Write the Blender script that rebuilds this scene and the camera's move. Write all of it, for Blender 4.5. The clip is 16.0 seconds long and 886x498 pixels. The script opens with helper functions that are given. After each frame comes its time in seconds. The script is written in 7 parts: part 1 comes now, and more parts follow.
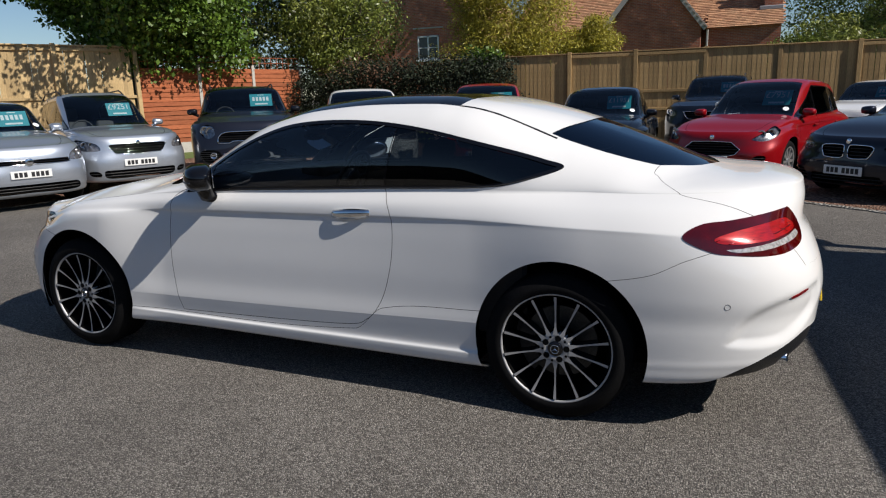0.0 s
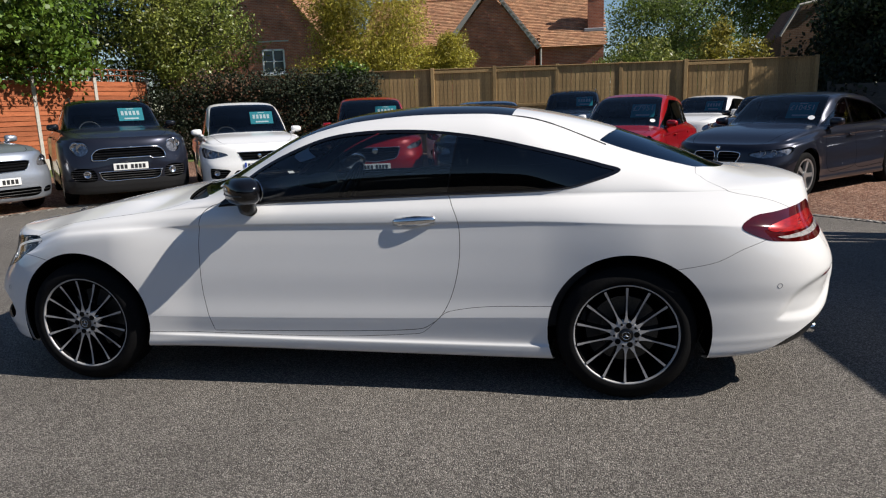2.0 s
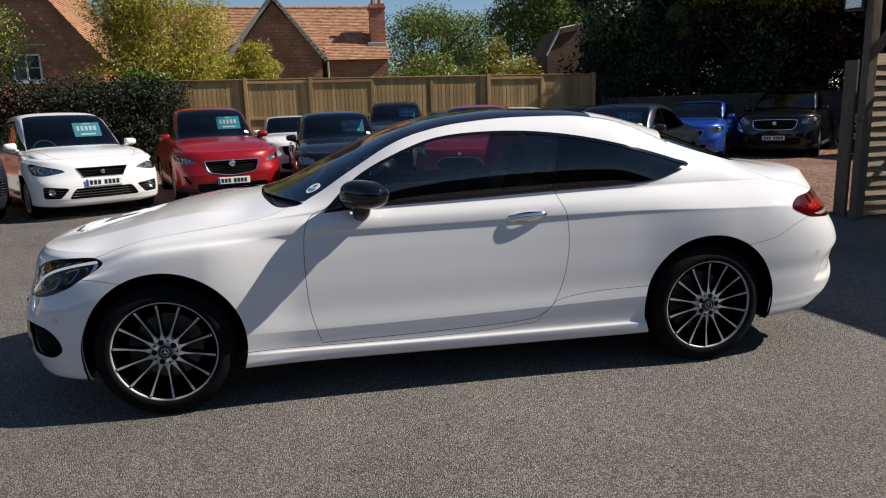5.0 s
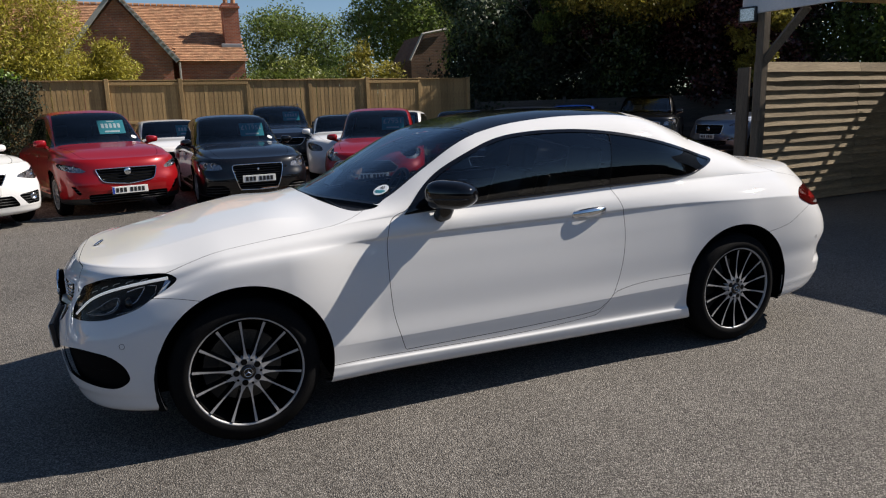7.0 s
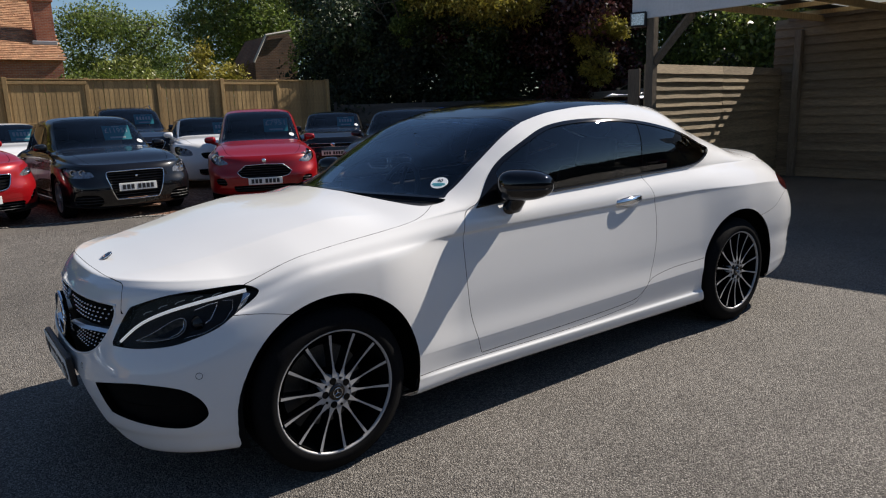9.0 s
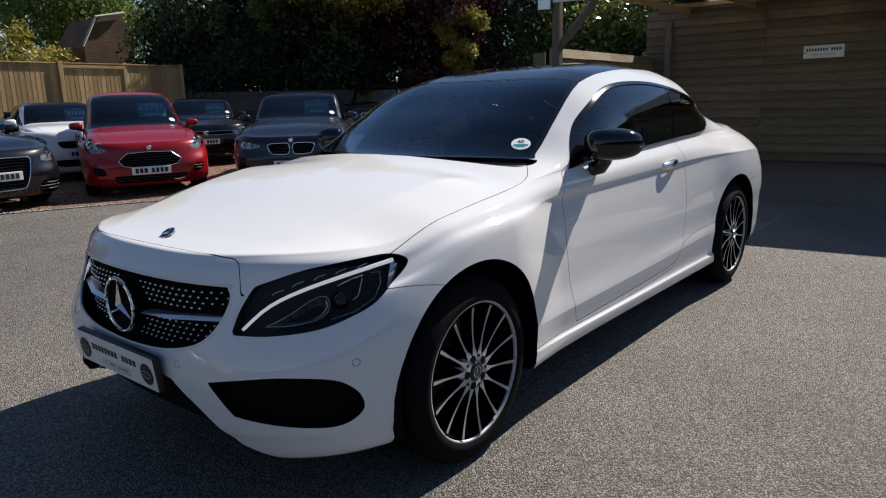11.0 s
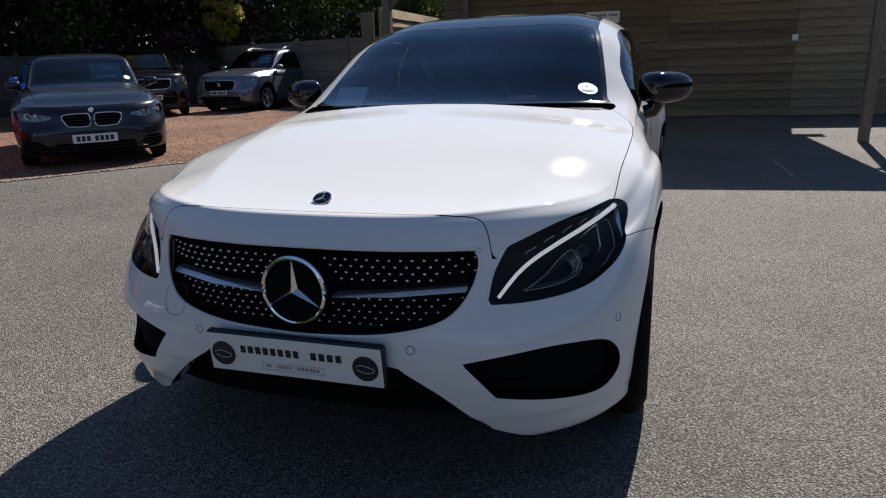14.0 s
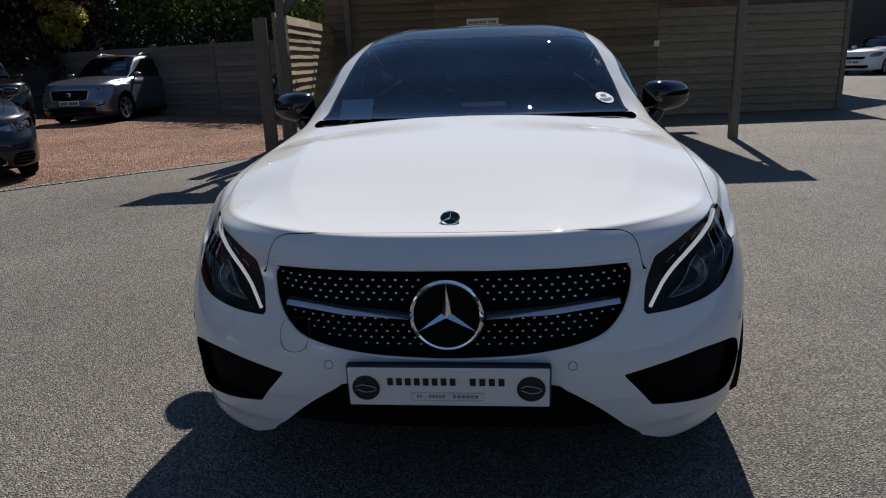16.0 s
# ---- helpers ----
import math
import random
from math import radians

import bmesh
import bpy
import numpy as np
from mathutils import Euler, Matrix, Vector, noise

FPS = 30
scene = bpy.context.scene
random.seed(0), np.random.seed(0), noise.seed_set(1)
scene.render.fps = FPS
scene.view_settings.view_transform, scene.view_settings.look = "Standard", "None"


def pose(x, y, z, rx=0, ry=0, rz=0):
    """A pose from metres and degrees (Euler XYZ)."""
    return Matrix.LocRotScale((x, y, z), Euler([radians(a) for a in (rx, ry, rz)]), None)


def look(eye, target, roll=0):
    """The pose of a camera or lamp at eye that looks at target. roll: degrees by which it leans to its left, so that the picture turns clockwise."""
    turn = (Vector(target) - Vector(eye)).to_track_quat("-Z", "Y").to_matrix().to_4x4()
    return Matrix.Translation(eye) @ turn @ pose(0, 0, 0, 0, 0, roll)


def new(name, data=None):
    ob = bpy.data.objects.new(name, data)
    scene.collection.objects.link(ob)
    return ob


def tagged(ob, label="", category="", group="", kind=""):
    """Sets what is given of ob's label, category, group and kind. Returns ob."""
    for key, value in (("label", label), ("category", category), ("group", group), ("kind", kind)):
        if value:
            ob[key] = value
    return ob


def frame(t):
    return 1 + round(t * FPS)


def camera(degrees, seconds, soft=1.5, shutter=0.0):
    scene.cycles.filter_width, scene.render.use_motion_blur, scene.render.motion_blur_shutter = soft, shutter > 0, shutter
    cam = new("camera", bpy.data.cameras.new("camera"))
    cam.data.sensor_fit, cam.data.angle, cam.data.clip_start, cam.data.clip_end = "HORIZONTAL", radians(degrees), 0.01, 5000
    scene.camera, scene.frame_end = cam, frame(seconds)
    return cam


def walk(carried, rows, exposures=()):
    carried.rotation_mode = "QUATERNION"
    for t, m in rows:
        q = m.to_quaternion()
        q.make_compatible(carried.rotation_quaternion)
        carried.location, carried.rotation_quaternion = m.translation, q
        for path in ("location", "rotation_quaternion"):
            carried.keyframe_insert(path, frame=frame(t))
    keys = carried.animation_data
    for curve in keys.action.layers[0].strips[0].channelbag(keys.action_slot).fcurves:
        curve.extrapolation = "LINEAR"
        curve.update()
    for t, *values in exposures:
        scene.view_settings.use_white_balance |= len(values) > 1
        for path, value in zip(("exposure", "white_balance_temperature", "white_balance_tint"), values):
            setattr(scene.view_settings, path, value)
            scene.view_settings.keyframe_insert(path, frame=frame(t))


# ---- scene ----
cam = camera(65.9, 16.0, soft=1.15)
PATH = [
    (0, (2.107, -3.653, 1.429), (1.326, -1.865, 0.989), -1.8),
    (0.5, (1.867, -3.757, 1.442), (1.174, -1.93, 1.016), -1.9),
    (1, (1.621, -3.898, 1.442), (1.08, -2.02, 1.019), -1.8),
    (1.5, (1.37, -4.023, 1.433), (0.942, -2.114, 1.015), -1.9),
    (2, (1.082, -4.098, 1.441), (0.757, -2.168, 1.027), -1.8),
    (2.5, (0.821, -4.17, 1.442), (0.593, -2.225, 1.035), -1.9),
    (3, (0.535, -4.273, 1.445), (0.41, -2.318, 1.042), -1.9),
    (3.5, (0.255, -4.296, 1.436), (0.215, -2.338, 1.031), -1.8),
    (4, (-0.038, -4.278, 1.447), (0.055, -2.321, 1.046), -1.8),
    (4.2, (-0.164, -4.278, 1.437), (-0.025, -2.323, 1.035), -1.8),
    (6.3, (-1.421, -4.05, 1.449), (-0.792, -2.193, 1.054), -1.8),
    (6.5, (-1.521, -4.018, 1.45), (-0.867, -2.171, 1.052), -1.8),
    (7, (-1.766, -3.87, 1.445), (-1.0, -2.067, 1.046), -1.8),
    (7.5, (-1.983, -3.72, 1.443), (-1.133, -1.953, 1.049), -1.8),
    (8, (-2.235, -3.564, 1.438), (-1.25, -1.869, 1.044), -1.9),
    (8.5, (-2.434, -3.364, 1.403), (-1.382, -1.71, 1.004), -1.9),
    (9, (-2.614, -3.134, 1.392), (-1.433, -1.569, 0.993), -1.9),
    (9.2, (-2.686, -3.045, 1.378), (-1.474, -1.504, 0.983), -1.9),
    (11.3, (-3.33, -2.116, 1.255), (-1.787, -0.924, 0.808), -1.6),
    (11.5, (-3.391, -2.052, 1.258), (-1.83, -0.888, 0.799), -1.6),
    (12, (-3.503, -1.835, 1.232), (-1.899, -0.732, 0.772), -1.8),
    (12.5, (-3.567, -1.591, 1.212), (-1.888, -0.611, 0.743), -1.8),
    (13, (-3.618, -1.379, 1.188), (-1.89, -0.517, 0.667), -2.2),
    (13.5, (-3.701, -1.138, 1.206), (-1.91, -0.427, 0.671), -2.0),
    (14, (-3.741, -0.914, 1.199), (-1.911, -0.311, 0.664), -1.9),
    (14.5, (-3.754, -0.703, 1.215), (-1.881, -0.249, 0.68), -2.1),
    (15, (-3.78, -0.527, 1.229), (-1.882, -0.191, 0.696), -2.2),
    (15.5, (-3.842, -0.334, 1.247), (-1.924, -0.136, 0.715), -2.2),
    (16, (-3.858, -0.164, 1.254), (-1.942, 0.033, 0.716), -2.2),
]
walk(cam, [(t, look(eye, target, roll)) for t, eye, target, roll in PATH],
     exposures=[(0, 0.24, 6600, 11), (2, 0.42, 6700, 11), (4, 0.49, 6800, 12), (7, 0.48, 6850, 12), (9, 0.5, 6850, 12), (12.5, 0.68, 6650, 12), (14.5, 0.53, 6700, 11), (16, 0.36, 6650, 11)])

# ---- light ----
SUN_AZ, SUN_EL = -7.0, 42.0
to_sun = Vector((math.cos(radians(SUN_EL)) * math.cos(radians(SUN_AZ)), math.cos(radians(SUN_EL)) * math.sin(radians(SUN_AZ)), math.sin(radians(SUN_EL))))
world = bpy.data.worlds.new("sky")
scene.world = world
world.use_nodes = True
wn = world.node_tree.nodes
wn.clear()
sky = wn.new("ShaderNodeTexSky")
sky.sky_type, sky.sun_disc = "NISHITA", False
sky.sun_elevation, sky.sun_rotation = radians(SUN_EL), radians(90 - SUN_AZ)
sky.air_density, sky.dust_density, sky.ozone_density = 1.0, 0.0, 3.5
wbg, wout = wn.new("ShaderNodeBackground"), wn.new("ShaderNodeOutputWorld")
wbg.inputs["Strength"].default_value = 0.064
deep = wn.new("ShaderNodeMix")
deep.data_type, deep.blend_type = "RGBA", "MULTIPLY"
deep.inputs[0].default_value, deep.inputs[7].default_value = 1.0, (0.94, 1.0, 1.05, 1)
world.node_tree.links.new(sky.outputs[0], deep.inputs[6])
world.node_tree.links.new(deep.outputs[2], wbg.inputs["Color"])
world.node_tree.links.new(wbg.outputs[0], wout.inputs["Surface"])
sun = new("sun", bpy.data.lights.new("sun", "SUN"))
sun.data.energy, sun.data.angle, sun.data.color = 5.0, radians(0.53), (1.0, 0.955, 0.89)
sun.matrix_world = look(to_sun * 60, (0, 0, 0))


# ---- materials ----
def mat(name, col, rough=0.5, metal=0.0, coat=0.0, col2=None, scale=6.0, contrast=0.5, grain=0.0, grain_scale=60.0,
        bump=0.0, bump_scale=80.0, spec=0.5, per_object=0.0, per_island=0.0, emit=None, stretch=None, coat_rough=0.03, sheen=0.0):
    """A procedural material: base colour varied at two scales, roughness, bump."""
    m = bpy.data.materials.new(name)
    m.use_nodes = True
    nt = m.node_tree
    n, l = nt.nodes, nt.links
    b = n["Principled BSDF"]
    b.inputs["Roughness"].default_value, b.inputs["Metallic"].default_value = rough, metal
    b.inputs["Coat Weight"].default_value, b.inputs["Coat Roughness"].default_value = coat, coat_rough
    b.inputs["Specular IOR Level"].default_value = spec
    c = (*col, 1)
    b.inputs["Base Color"].default_value = c
    tc = n.new("ShaderNodeTexCoord")
    vec = tc.outputs["Object"]
    if stretch:
        mp = n.new("ShaderNodeMapping")
        mp.inputs["Scale"].default_value = stretch
        l.new(vec, mp.inputs["Vector"])
        vec = mp.outputs[0]
    out = None
    if col2:
        tx = n.new("ShaderNodeTexNoise")
        tx.inputs["Scale"].default_value, tx.inputs["Detail"].default_value, tx.inputs["Roughness"].default_value = scale, 5, 0.6
        l.new(vec, tx.inputs["Vector"])
        rp = n.new("ShaderNodeValToRGB")
        rp.color_ramp.elements[0].position, rp.color_ramp.elements[1].position = 0.5 - contrast / 2, 0.5 + contrast / 2
        rp.color_ramp.elements[0].color, rp.color_ramp.elements[1].color = c, (*col2, 1)
        l.new(tx.outputs["Fac"], rp.inputs[0])
        out = rp.outputs[0]
    if grain:
        g = n.new("ShaderNodeTexNoise")
        g.inputs["Scale"].default_value, g.inputs["Detail"].default_value = grain_scale, 3
        l.new(vec, g.inputs["Vector"])
        mr = n.new("ShaderNodeMapRange")
        mr.inputs["From Min"].default_value, mr.inputs["From Max"].default_value = 0.3, 0.7
        mr.inputs["To Min"].default_value, mr.inputs["To Max"].default_value = 1 - grain, 1 + grain
        l.new(g.outputs["Fac"], mr.inputs["Value"])
        out = times(nt, out, c, mr.outputs[0])
    for amount, kind, sock in ((per_object, "ShaderNodeObjectInfo", "Random"), (per_island, "ShaderNodeNewGeometry", "Random Per Island")):
        if amount:
            oi = n.new(kind)
            mr = n.new("ShaderNodeMapRange")
            mr.inputs["To Min"].default_value, mr.inputs["To Max"].default_value = 1 - amount, 1 + amount
            l.new(oi.outputs[sock], mr.inputs["Value"])
            out = times(nt, out, c, mr.outputs[0])
    if out is not None:
        l.new(out, b.inputs["Base Color"])
    if bump:
        g = n.new("ShaderNodeTexNoise")
        g.inputs["Scale"].default_value, g.inputs["Detail"].default_value = bump_scale, 4
        l.new(vec, g.inputs["Vector"])
        bp = n.new("ShaderNodeBump")
        bp.inputs["Strength"].default_value, bp.inputs["Distance"].default_value = bump, 0.01
        l.new(g.outputs["Fac"], bp.inputs["Height"])
        l.new(bp.outputs[0], b.inputs["Normal"])
    if emit:
        b.inputs["Emission Color"].default_value, b.inputs["Emission Strength"].default_value = (*col, 1), emit
    return m


def times(nt, sock, c, fac):
    """The colour sock (or the plain colour c) scaled by the value fac."""
    mx = nt.nodes.new("ShaderNodeMix")
    mx.data_type, mx.blend_type = "RGBA", "MULTIPLY"
    mx.inputs[0].default_value = 1.0
    if sock is None:
        mx.inputs[6].default_value = c
    else:
        nt.links.new(sock, mx.inputs[6])
    nt.links.new(fac, mx.inputs[7])
    return mx.outputs[2]


def glass(name, tint, ior=1.5, rough=0.0, shine=(1.0, 1.0, 1.0)):
    """Thin window glass: tinted see-through with a Fresnel gloss."""
    m = bpy.data.materials.new(name)
    m.use_nodes = True
    n, l = m.node_tree.nodes, m.node_tree.links
    n.clear()
    o, mx, tr, gl, fr = (n.new("ShaderNode" + k) for k in ("OutputMaterial", "MixShader", "BsdfTransparent", "BsdfGlossy", "Fresnel"))
    tr.inputs["Color"].default_value = (*tint, 1)
    gl.inputs["Roughness"].default_value = rough
    gl.inputs["Color"].default_value = (*shine, 1)
    fr.inputs["IOR"].default_value = ior
    l.new(fr.outputs[0], mx.inputs[0])
    l.new(tr.outputs[0], mx.inputs[1])
    l.new(gl.outputs[0], mx.inputs[2])
    l.new(mx.outputs[0], o.inputs["Surface"])
    return m


PAINT_WHITE = mat("pearl_white_paint", (0.69, 0.69, 0.685), 0.9, 0.0, 1.0, spec=0.0, coat_rough=0.03, col2=(0.66, 0.66, 0.655), scale=0.8)
PAINT_SILVER = mat("silver_paint", (0.43, 0.47, 0.53), 0.35, 0.75, 1.0, grain=0.1, grain_scale=900)
PAINT_GREY = mat("gunmetal_paint", (0.016, 0.018, 0.028), 0.3, 0.45, 0.7, spec=0.12, grain=0.1, grain_scale=900)
PAINT_BLACK = mat("black_paint", (0.004, 0.004, 0.005), 0.3, 0.0, 1.0, spec=0.1, grain=0.1, grain_scale=900)
PAINT_BLACK_BLUE = mat("dark_blue_black_paint", (0.006, 0.008, 0.014), 0.3, 0.1, 1.0, spec=0.15, grain=0.1, grain_scale=900)
PAINT_RED = mat("metallic_red_paint", (0.25, 0.003, 0.006), 0.32, 0.15, 0.8, spec=0.2, grain=0.1, grain_scale=900)
PAINT_RED2 = mat("soul_red_paint", (0.26, 0.004, 0.007), 0.32, 0.15, 0.8, spec=0.2, grain=0.1, grain_scale=900)
PAINT_BLUE = mat("bright_blue_paint", (0.012, 0.08, 0.42), 0.28, 0.35, 1.0, grain=0.1, grain_scale=900)
PAINT_BLUEGREY = mat("blue_grey_paint", (0.13, 0.155, 0.20), 0.32, 0.7, 0.9, grain=0.1, grain_scale=900)
SOLID_WHITE = mat("solid_white_paint", (0.76, 0.76, 0.75), 0.35, 0.0, 1.0, grain=0.03, grain_scale=40)
GLOSS_BLACK = mat("gloss_black", (0.004, 0.004, 0.005), 0.07, 0.0, 0.0, grain=0.1, grain_scale=50)
SATIN_BLACK = mat("satin_black_plastic", (0.012, 0.012, 0.013), 0.45, grain=0.2, grain_scale=300, bump=0.1, bump_scale=600)
# near-black, mostly standing in for shade in gaps, holes and openings
DARK = mat("dark_cavity", (0.004, 0.004, 0.004), 0.95, spec=0.1, grain=0.2, grain_scale=40)
RUBBER = mat("tyre_rubber", (0.006, 0.006, 0.0065), 0.8, spec=0.08, grain=0.25, grain_scale=120, bump=0.15, bump_scale=300)
CHROME = mat("chrome", (0.78, 0.79, 0.80), 0.10, 1.0, grain=0.04, grain_scale=30)
SILVER = mat("machined_alloy", (0.38, 0.38, 0.385), 0.5, 0.3, grain=0.06, grain_scale=200)
ALLOY = mat("painted_alloy", (0.45, 0.46, 0.47), 0.35, 0.8, grain=0.06, grain_scale=100)
STEEL = mat("brake_steel", (0.09, 0.09, 0.088), 0.5, 1.0, grain=0.2, grain_scale=120)
RED_LENS = mat("red_lens", (0.085, 0.0015, 0.002), 0.08, 0.0, 1.0, spec=0.3, col2=(0.035, 0.0008, 0.001), scale=14)
# brighter copy of the red lens, its colour carrying sun that passes through
RED_BRIGHT = mat("bright_red_lens", (0.52, 0.010, 0.010), 0.18, 0.2, 1.0, spec=0.3, col2=(0.20, 0.003, 0.004), scale=26, stretch=(1, 1, 7))
CLEAR_LENS = mat("clear_lens", (0.52, 0.50, 0.49), 0.12, 0.4, 0.8, grain=0.45, grain_scale=70)
SATIN_SILVER = mat("satin_silver", (0.72, 0.72, 0.74), 0.28, 0.9, grain=0.04, grain_scale=60)
LAMP_DARK = mat("lamp_housing", (0.005, 0.005, 0.006), 0.55, 0.0, 0.0, spec=0.25, grain=0.3, grain_scale=30)
LAMP_BOWL = mat("grey_lamp_bowl", (0.16, 0.155, 0.145), 0.3, 0.6, grain=0.7, grain_scale=45)
LAMP_CLEAR = mat("clear_lamp_bowl", (0.30, 0.30, 0.32), 0.22, 0.7, grain=0.6, grain_scale=28)
REFLECTOR = mat("lamp_reflector", (0.62, 0.62, 0.64), 0.16, 1.0, grain=0.2, grain_scale=40)
LIT_GUIDE = mat("lit_light_guide", (0.90, 0.94, 1.0), 0.3, grain=0.02, grain_scale=40, emit=0.26)
PLATE_WHITE = mat("plate_white", (0.74, 0.74, 0.72), 0.45, col2=(0.66, 0.66, 0.64), scale=9)
PLATE_YELLOW = mat("plate_yellow", (0.75, 0.50, 0.03), 0.45, col2=(0.68, 0.46, 0.03), scale=9)
PLATE_BLACK = mat("plate_characters", (0.012, 0.012, 0.014), 0.5, grain=0.1, grain_scale=60)
PLATE_BLUE = mat("plate_blue", (0.01, 0.05, 0.35), 0.4, grain=0.1, grain_scale=60)
TEAL = mat("teal_card", (0.015, 0.30, 0.36), 0.5, col2=(0.02, 0.34, 0.40), scale=5)
CARD_WHITE = mat("white_print", (0.78, 0.80, 0.80), 0.5, grain=0.03, grain_scale=50)
LEATHER = mat("black_leather", (0.028, 0.028, 0.029), 0.5, grain=0.2, grain_scale=90, bump=0.2, bump_scale=260)
CABIN = mat("cabin_trim", (0.036, 0.036, 0.038), 0.65, grain=0.2, grain_scale=120, bump=0.1, bump_scale=300)
# gloss here and in the rear glass is tinted blue to deepen reflected sky
WINDSCREEN = glass("blue_gloss_windscreen", (0.78, 0.83, 0.86), 1.52, shine=(0.80, 0.90, 1.0))
CLEAR_GLASS = glass("clear_windscreen", (0.62, 0.68, 0.70), 1.5)
SIDE_GLASS = glass("side_glass", (0.58, 0.64, 0.66), 1.72)
PRIVACY_GLASS = glass("privacy_glass", (0.05, 0.055, 0.055), 1.56)
REAR_GLASS = glass("dark_rear_glass", (0.03, 0.035, 0.04), 1.8, shine=(0.75, 0.88, 1.0))
LENS_GLASS = glass("lamp_cover", (0.90, 0.90, 0.90), 1.17)


# ---- helpers for meshes ----
def thing(name, m, label, category, group="", kind=""):
    ob = new(name)
    ob.empty_display_size = 0.2
    ob.matrix_basis = m
    return tagged(ob, label, category, group, kind)


def part(name, data, material, parent=None, label="", m=None, smooth=False):
    """Links a bmesh or mesh as one object under parent."""
    if isinstance(data, bmesh.types.BMesh):
        me = bpy.data.meshes.new(name)
        data.to_mesh(me)
        data.free()
    else:
        me = data
    if material is not None and not me.materials:
        me.materials.append(material)
    if smooth:
        me.shade_smooth()
    ob = new(name, me)
    ob.parent = parent
    if m is not None:
        ob.matrix_basis = m
    return tagged(ob, label)


def box(bm, a, b, bevel=0.0, seg=1):
    """A box from corner a to corner b, with bevelled edges."""
    r = bmesh.ops.create_cube(bm, size=1.0)
    vs = r["verts"]
    for v in vs:
        v.co = Vector([(a[i] + b[i]) / 2 + v.co[i] * (b[i] - a[i]) for i in range(3)])
    if bevel:
        es = list({e for v in vs for e in v.link_edges})
        bmesh.ops.bevel(bm, geom=es, offset=bevel, segments=seg, affect="EDGES", profile=0.7)
    return vs


def box_mesh(a, b, bevel=0.0, seg=1):
    bm = bmesh.new()
    box(bm, a, b, bevel, seg)
    return bm


def tube(bm, pts, r, n=8, closed=False, taper=None):
    """A round bar along points."""
    pts = [Vector(p) for p in pts]
    rings = []
    k = len(pts)
    for i, p in enumerate(pts):
        a = pts[(i - 1) % k] if closed or i else pts[0]
        c = pts[(i + 1) % k] if closed or i < k - 1 else pts[-1]
        d = (c - a).normalized()
        u = d.cross(Vector((0, 0, 1)))
        if u.length < 0.05:
            u = d.cross(Vector((0, 1, 0)))
        u.normalize()
        w = u.cross(d)
        rr = r if taper is None else r + (taper - r) * i / (k - 1)
        rings.append([bm.verts.new(p + (u * math.cos(q) + w * math.sin(q)) * rr) for q in [2 * math.pi * j / n for j in range(n)]])
    for i in range(k if closed else k - 1):
        a, c = rings[i], rings[(i + 1) % k]
        for j in range(n):
            bm.faces.new((a[j], a[(j + 1) % n], c[(j + 1) % n], c[j]))
    if not closed:
        bm.faces.new(rings[0])
        bm.faces.new(list(reversed(rings[-1])))
    return bm


def lathe(bm, prof, n=48, axis="y"):
    """Turns a profile of (radius, offset) about the y axis."""
    rings = []
    for r, o in prof:
        rings.append([bm.verts.new((r * math.cos(q), o, r * math.sin(q))) for q in [2 * math.pi * j / n for j in range(n)]])
    for a, c in zip(rings, rings[1:]):
        for j in range(n):
            bm.faces.new((a[j], a[(j + 1) % n], c[(j + 1) % n], c[j]))
    return bm


def prism(bm, pts, thick, m=None):
    """A flat outline (x, z) given a thickness along y, from 0 to thick."""
    a = [bm.verts.new((x, 0, z)) for x, z in pts]
    c = [bm.verts.new((x, thick, z)) for x, z in pts]
    k = len(pts)
    fs = [bm.faces.new(a), bm.faces.new(list(reversed(c)))]
    for i in range(k):
        fs.append(bm.faces.new((a[(i + 1) % k], a[i], c[i], c[(i + 1) % k])))
    bmesh.ops.recalc_face_normals(bm, faces=fs)
    if m is not None:
        bmesh.ops.transform(bm, matrix=m, verts=a + c)
    return a + c


def hermite(xs, ys):
    """A smooth monotone curve through knots."""
    xs, ys = np.asarray(xs, float), np.asarray(ys, float)
    h = np.diff(xs)
    d = np.diff(ys) / h
    t = np.zeros(len(xs))
    t[0], t[-1] = d[0], d[-1]
    for i in range(1, len(xs) - 1):
        t[i] = 0 if d[i - 1] * d[i] <= 0 else (h[i - 1] + h[i]) / (h[i] / d[i - 1] + h[i - 1] / d[i])

    def f(x):
        x = np.clip(np.asarray(x, float), xs[0], xs[-1])
        i = np.clip(np.searchsorted(xs, x) - 1, 0, len(xs) - 2)
        q = (x - xs[i]) / h[i]
        return (ys[i] * (1 + 2 * q) * (1 - q) ** 2 + t[i] * h[i] * q * (1 - q) ** 2
                + ys[i + 1] * q * q * (3 - 2 * q) + t[i + 1] * h[i] * q * q * (q - 1))
    return f


def rounded(ctrl, n=6):
    """A closed smooth outline through control points; a point given with a third value is a sharp corner."""
    k = len(ctrl)
    out = []
    for i in range(k):
        p0, p1, p2, p3 = (np.array(ctrl[(i + j) % k][:2], float) for j in (-1, 0, 1, 2))
        m1 = np.zeros(2) if len(ctrl[i]) > 2 else (p2 - p0) / 2
        m2 = np.zeros(2) if len(ctrl[(i + 1) % k]) > 2 else (p3 - p1) / 2
        for q in np.arange(n) / n:
            out.append(tuple(p1 * (1 + 2 * q) * (1 - q) ** 2 + m1 * q * (1 - q) ** 2 + p2 * q * q * (3 - 2 * q) + m2 * q * q * (q - 1)))
    return out


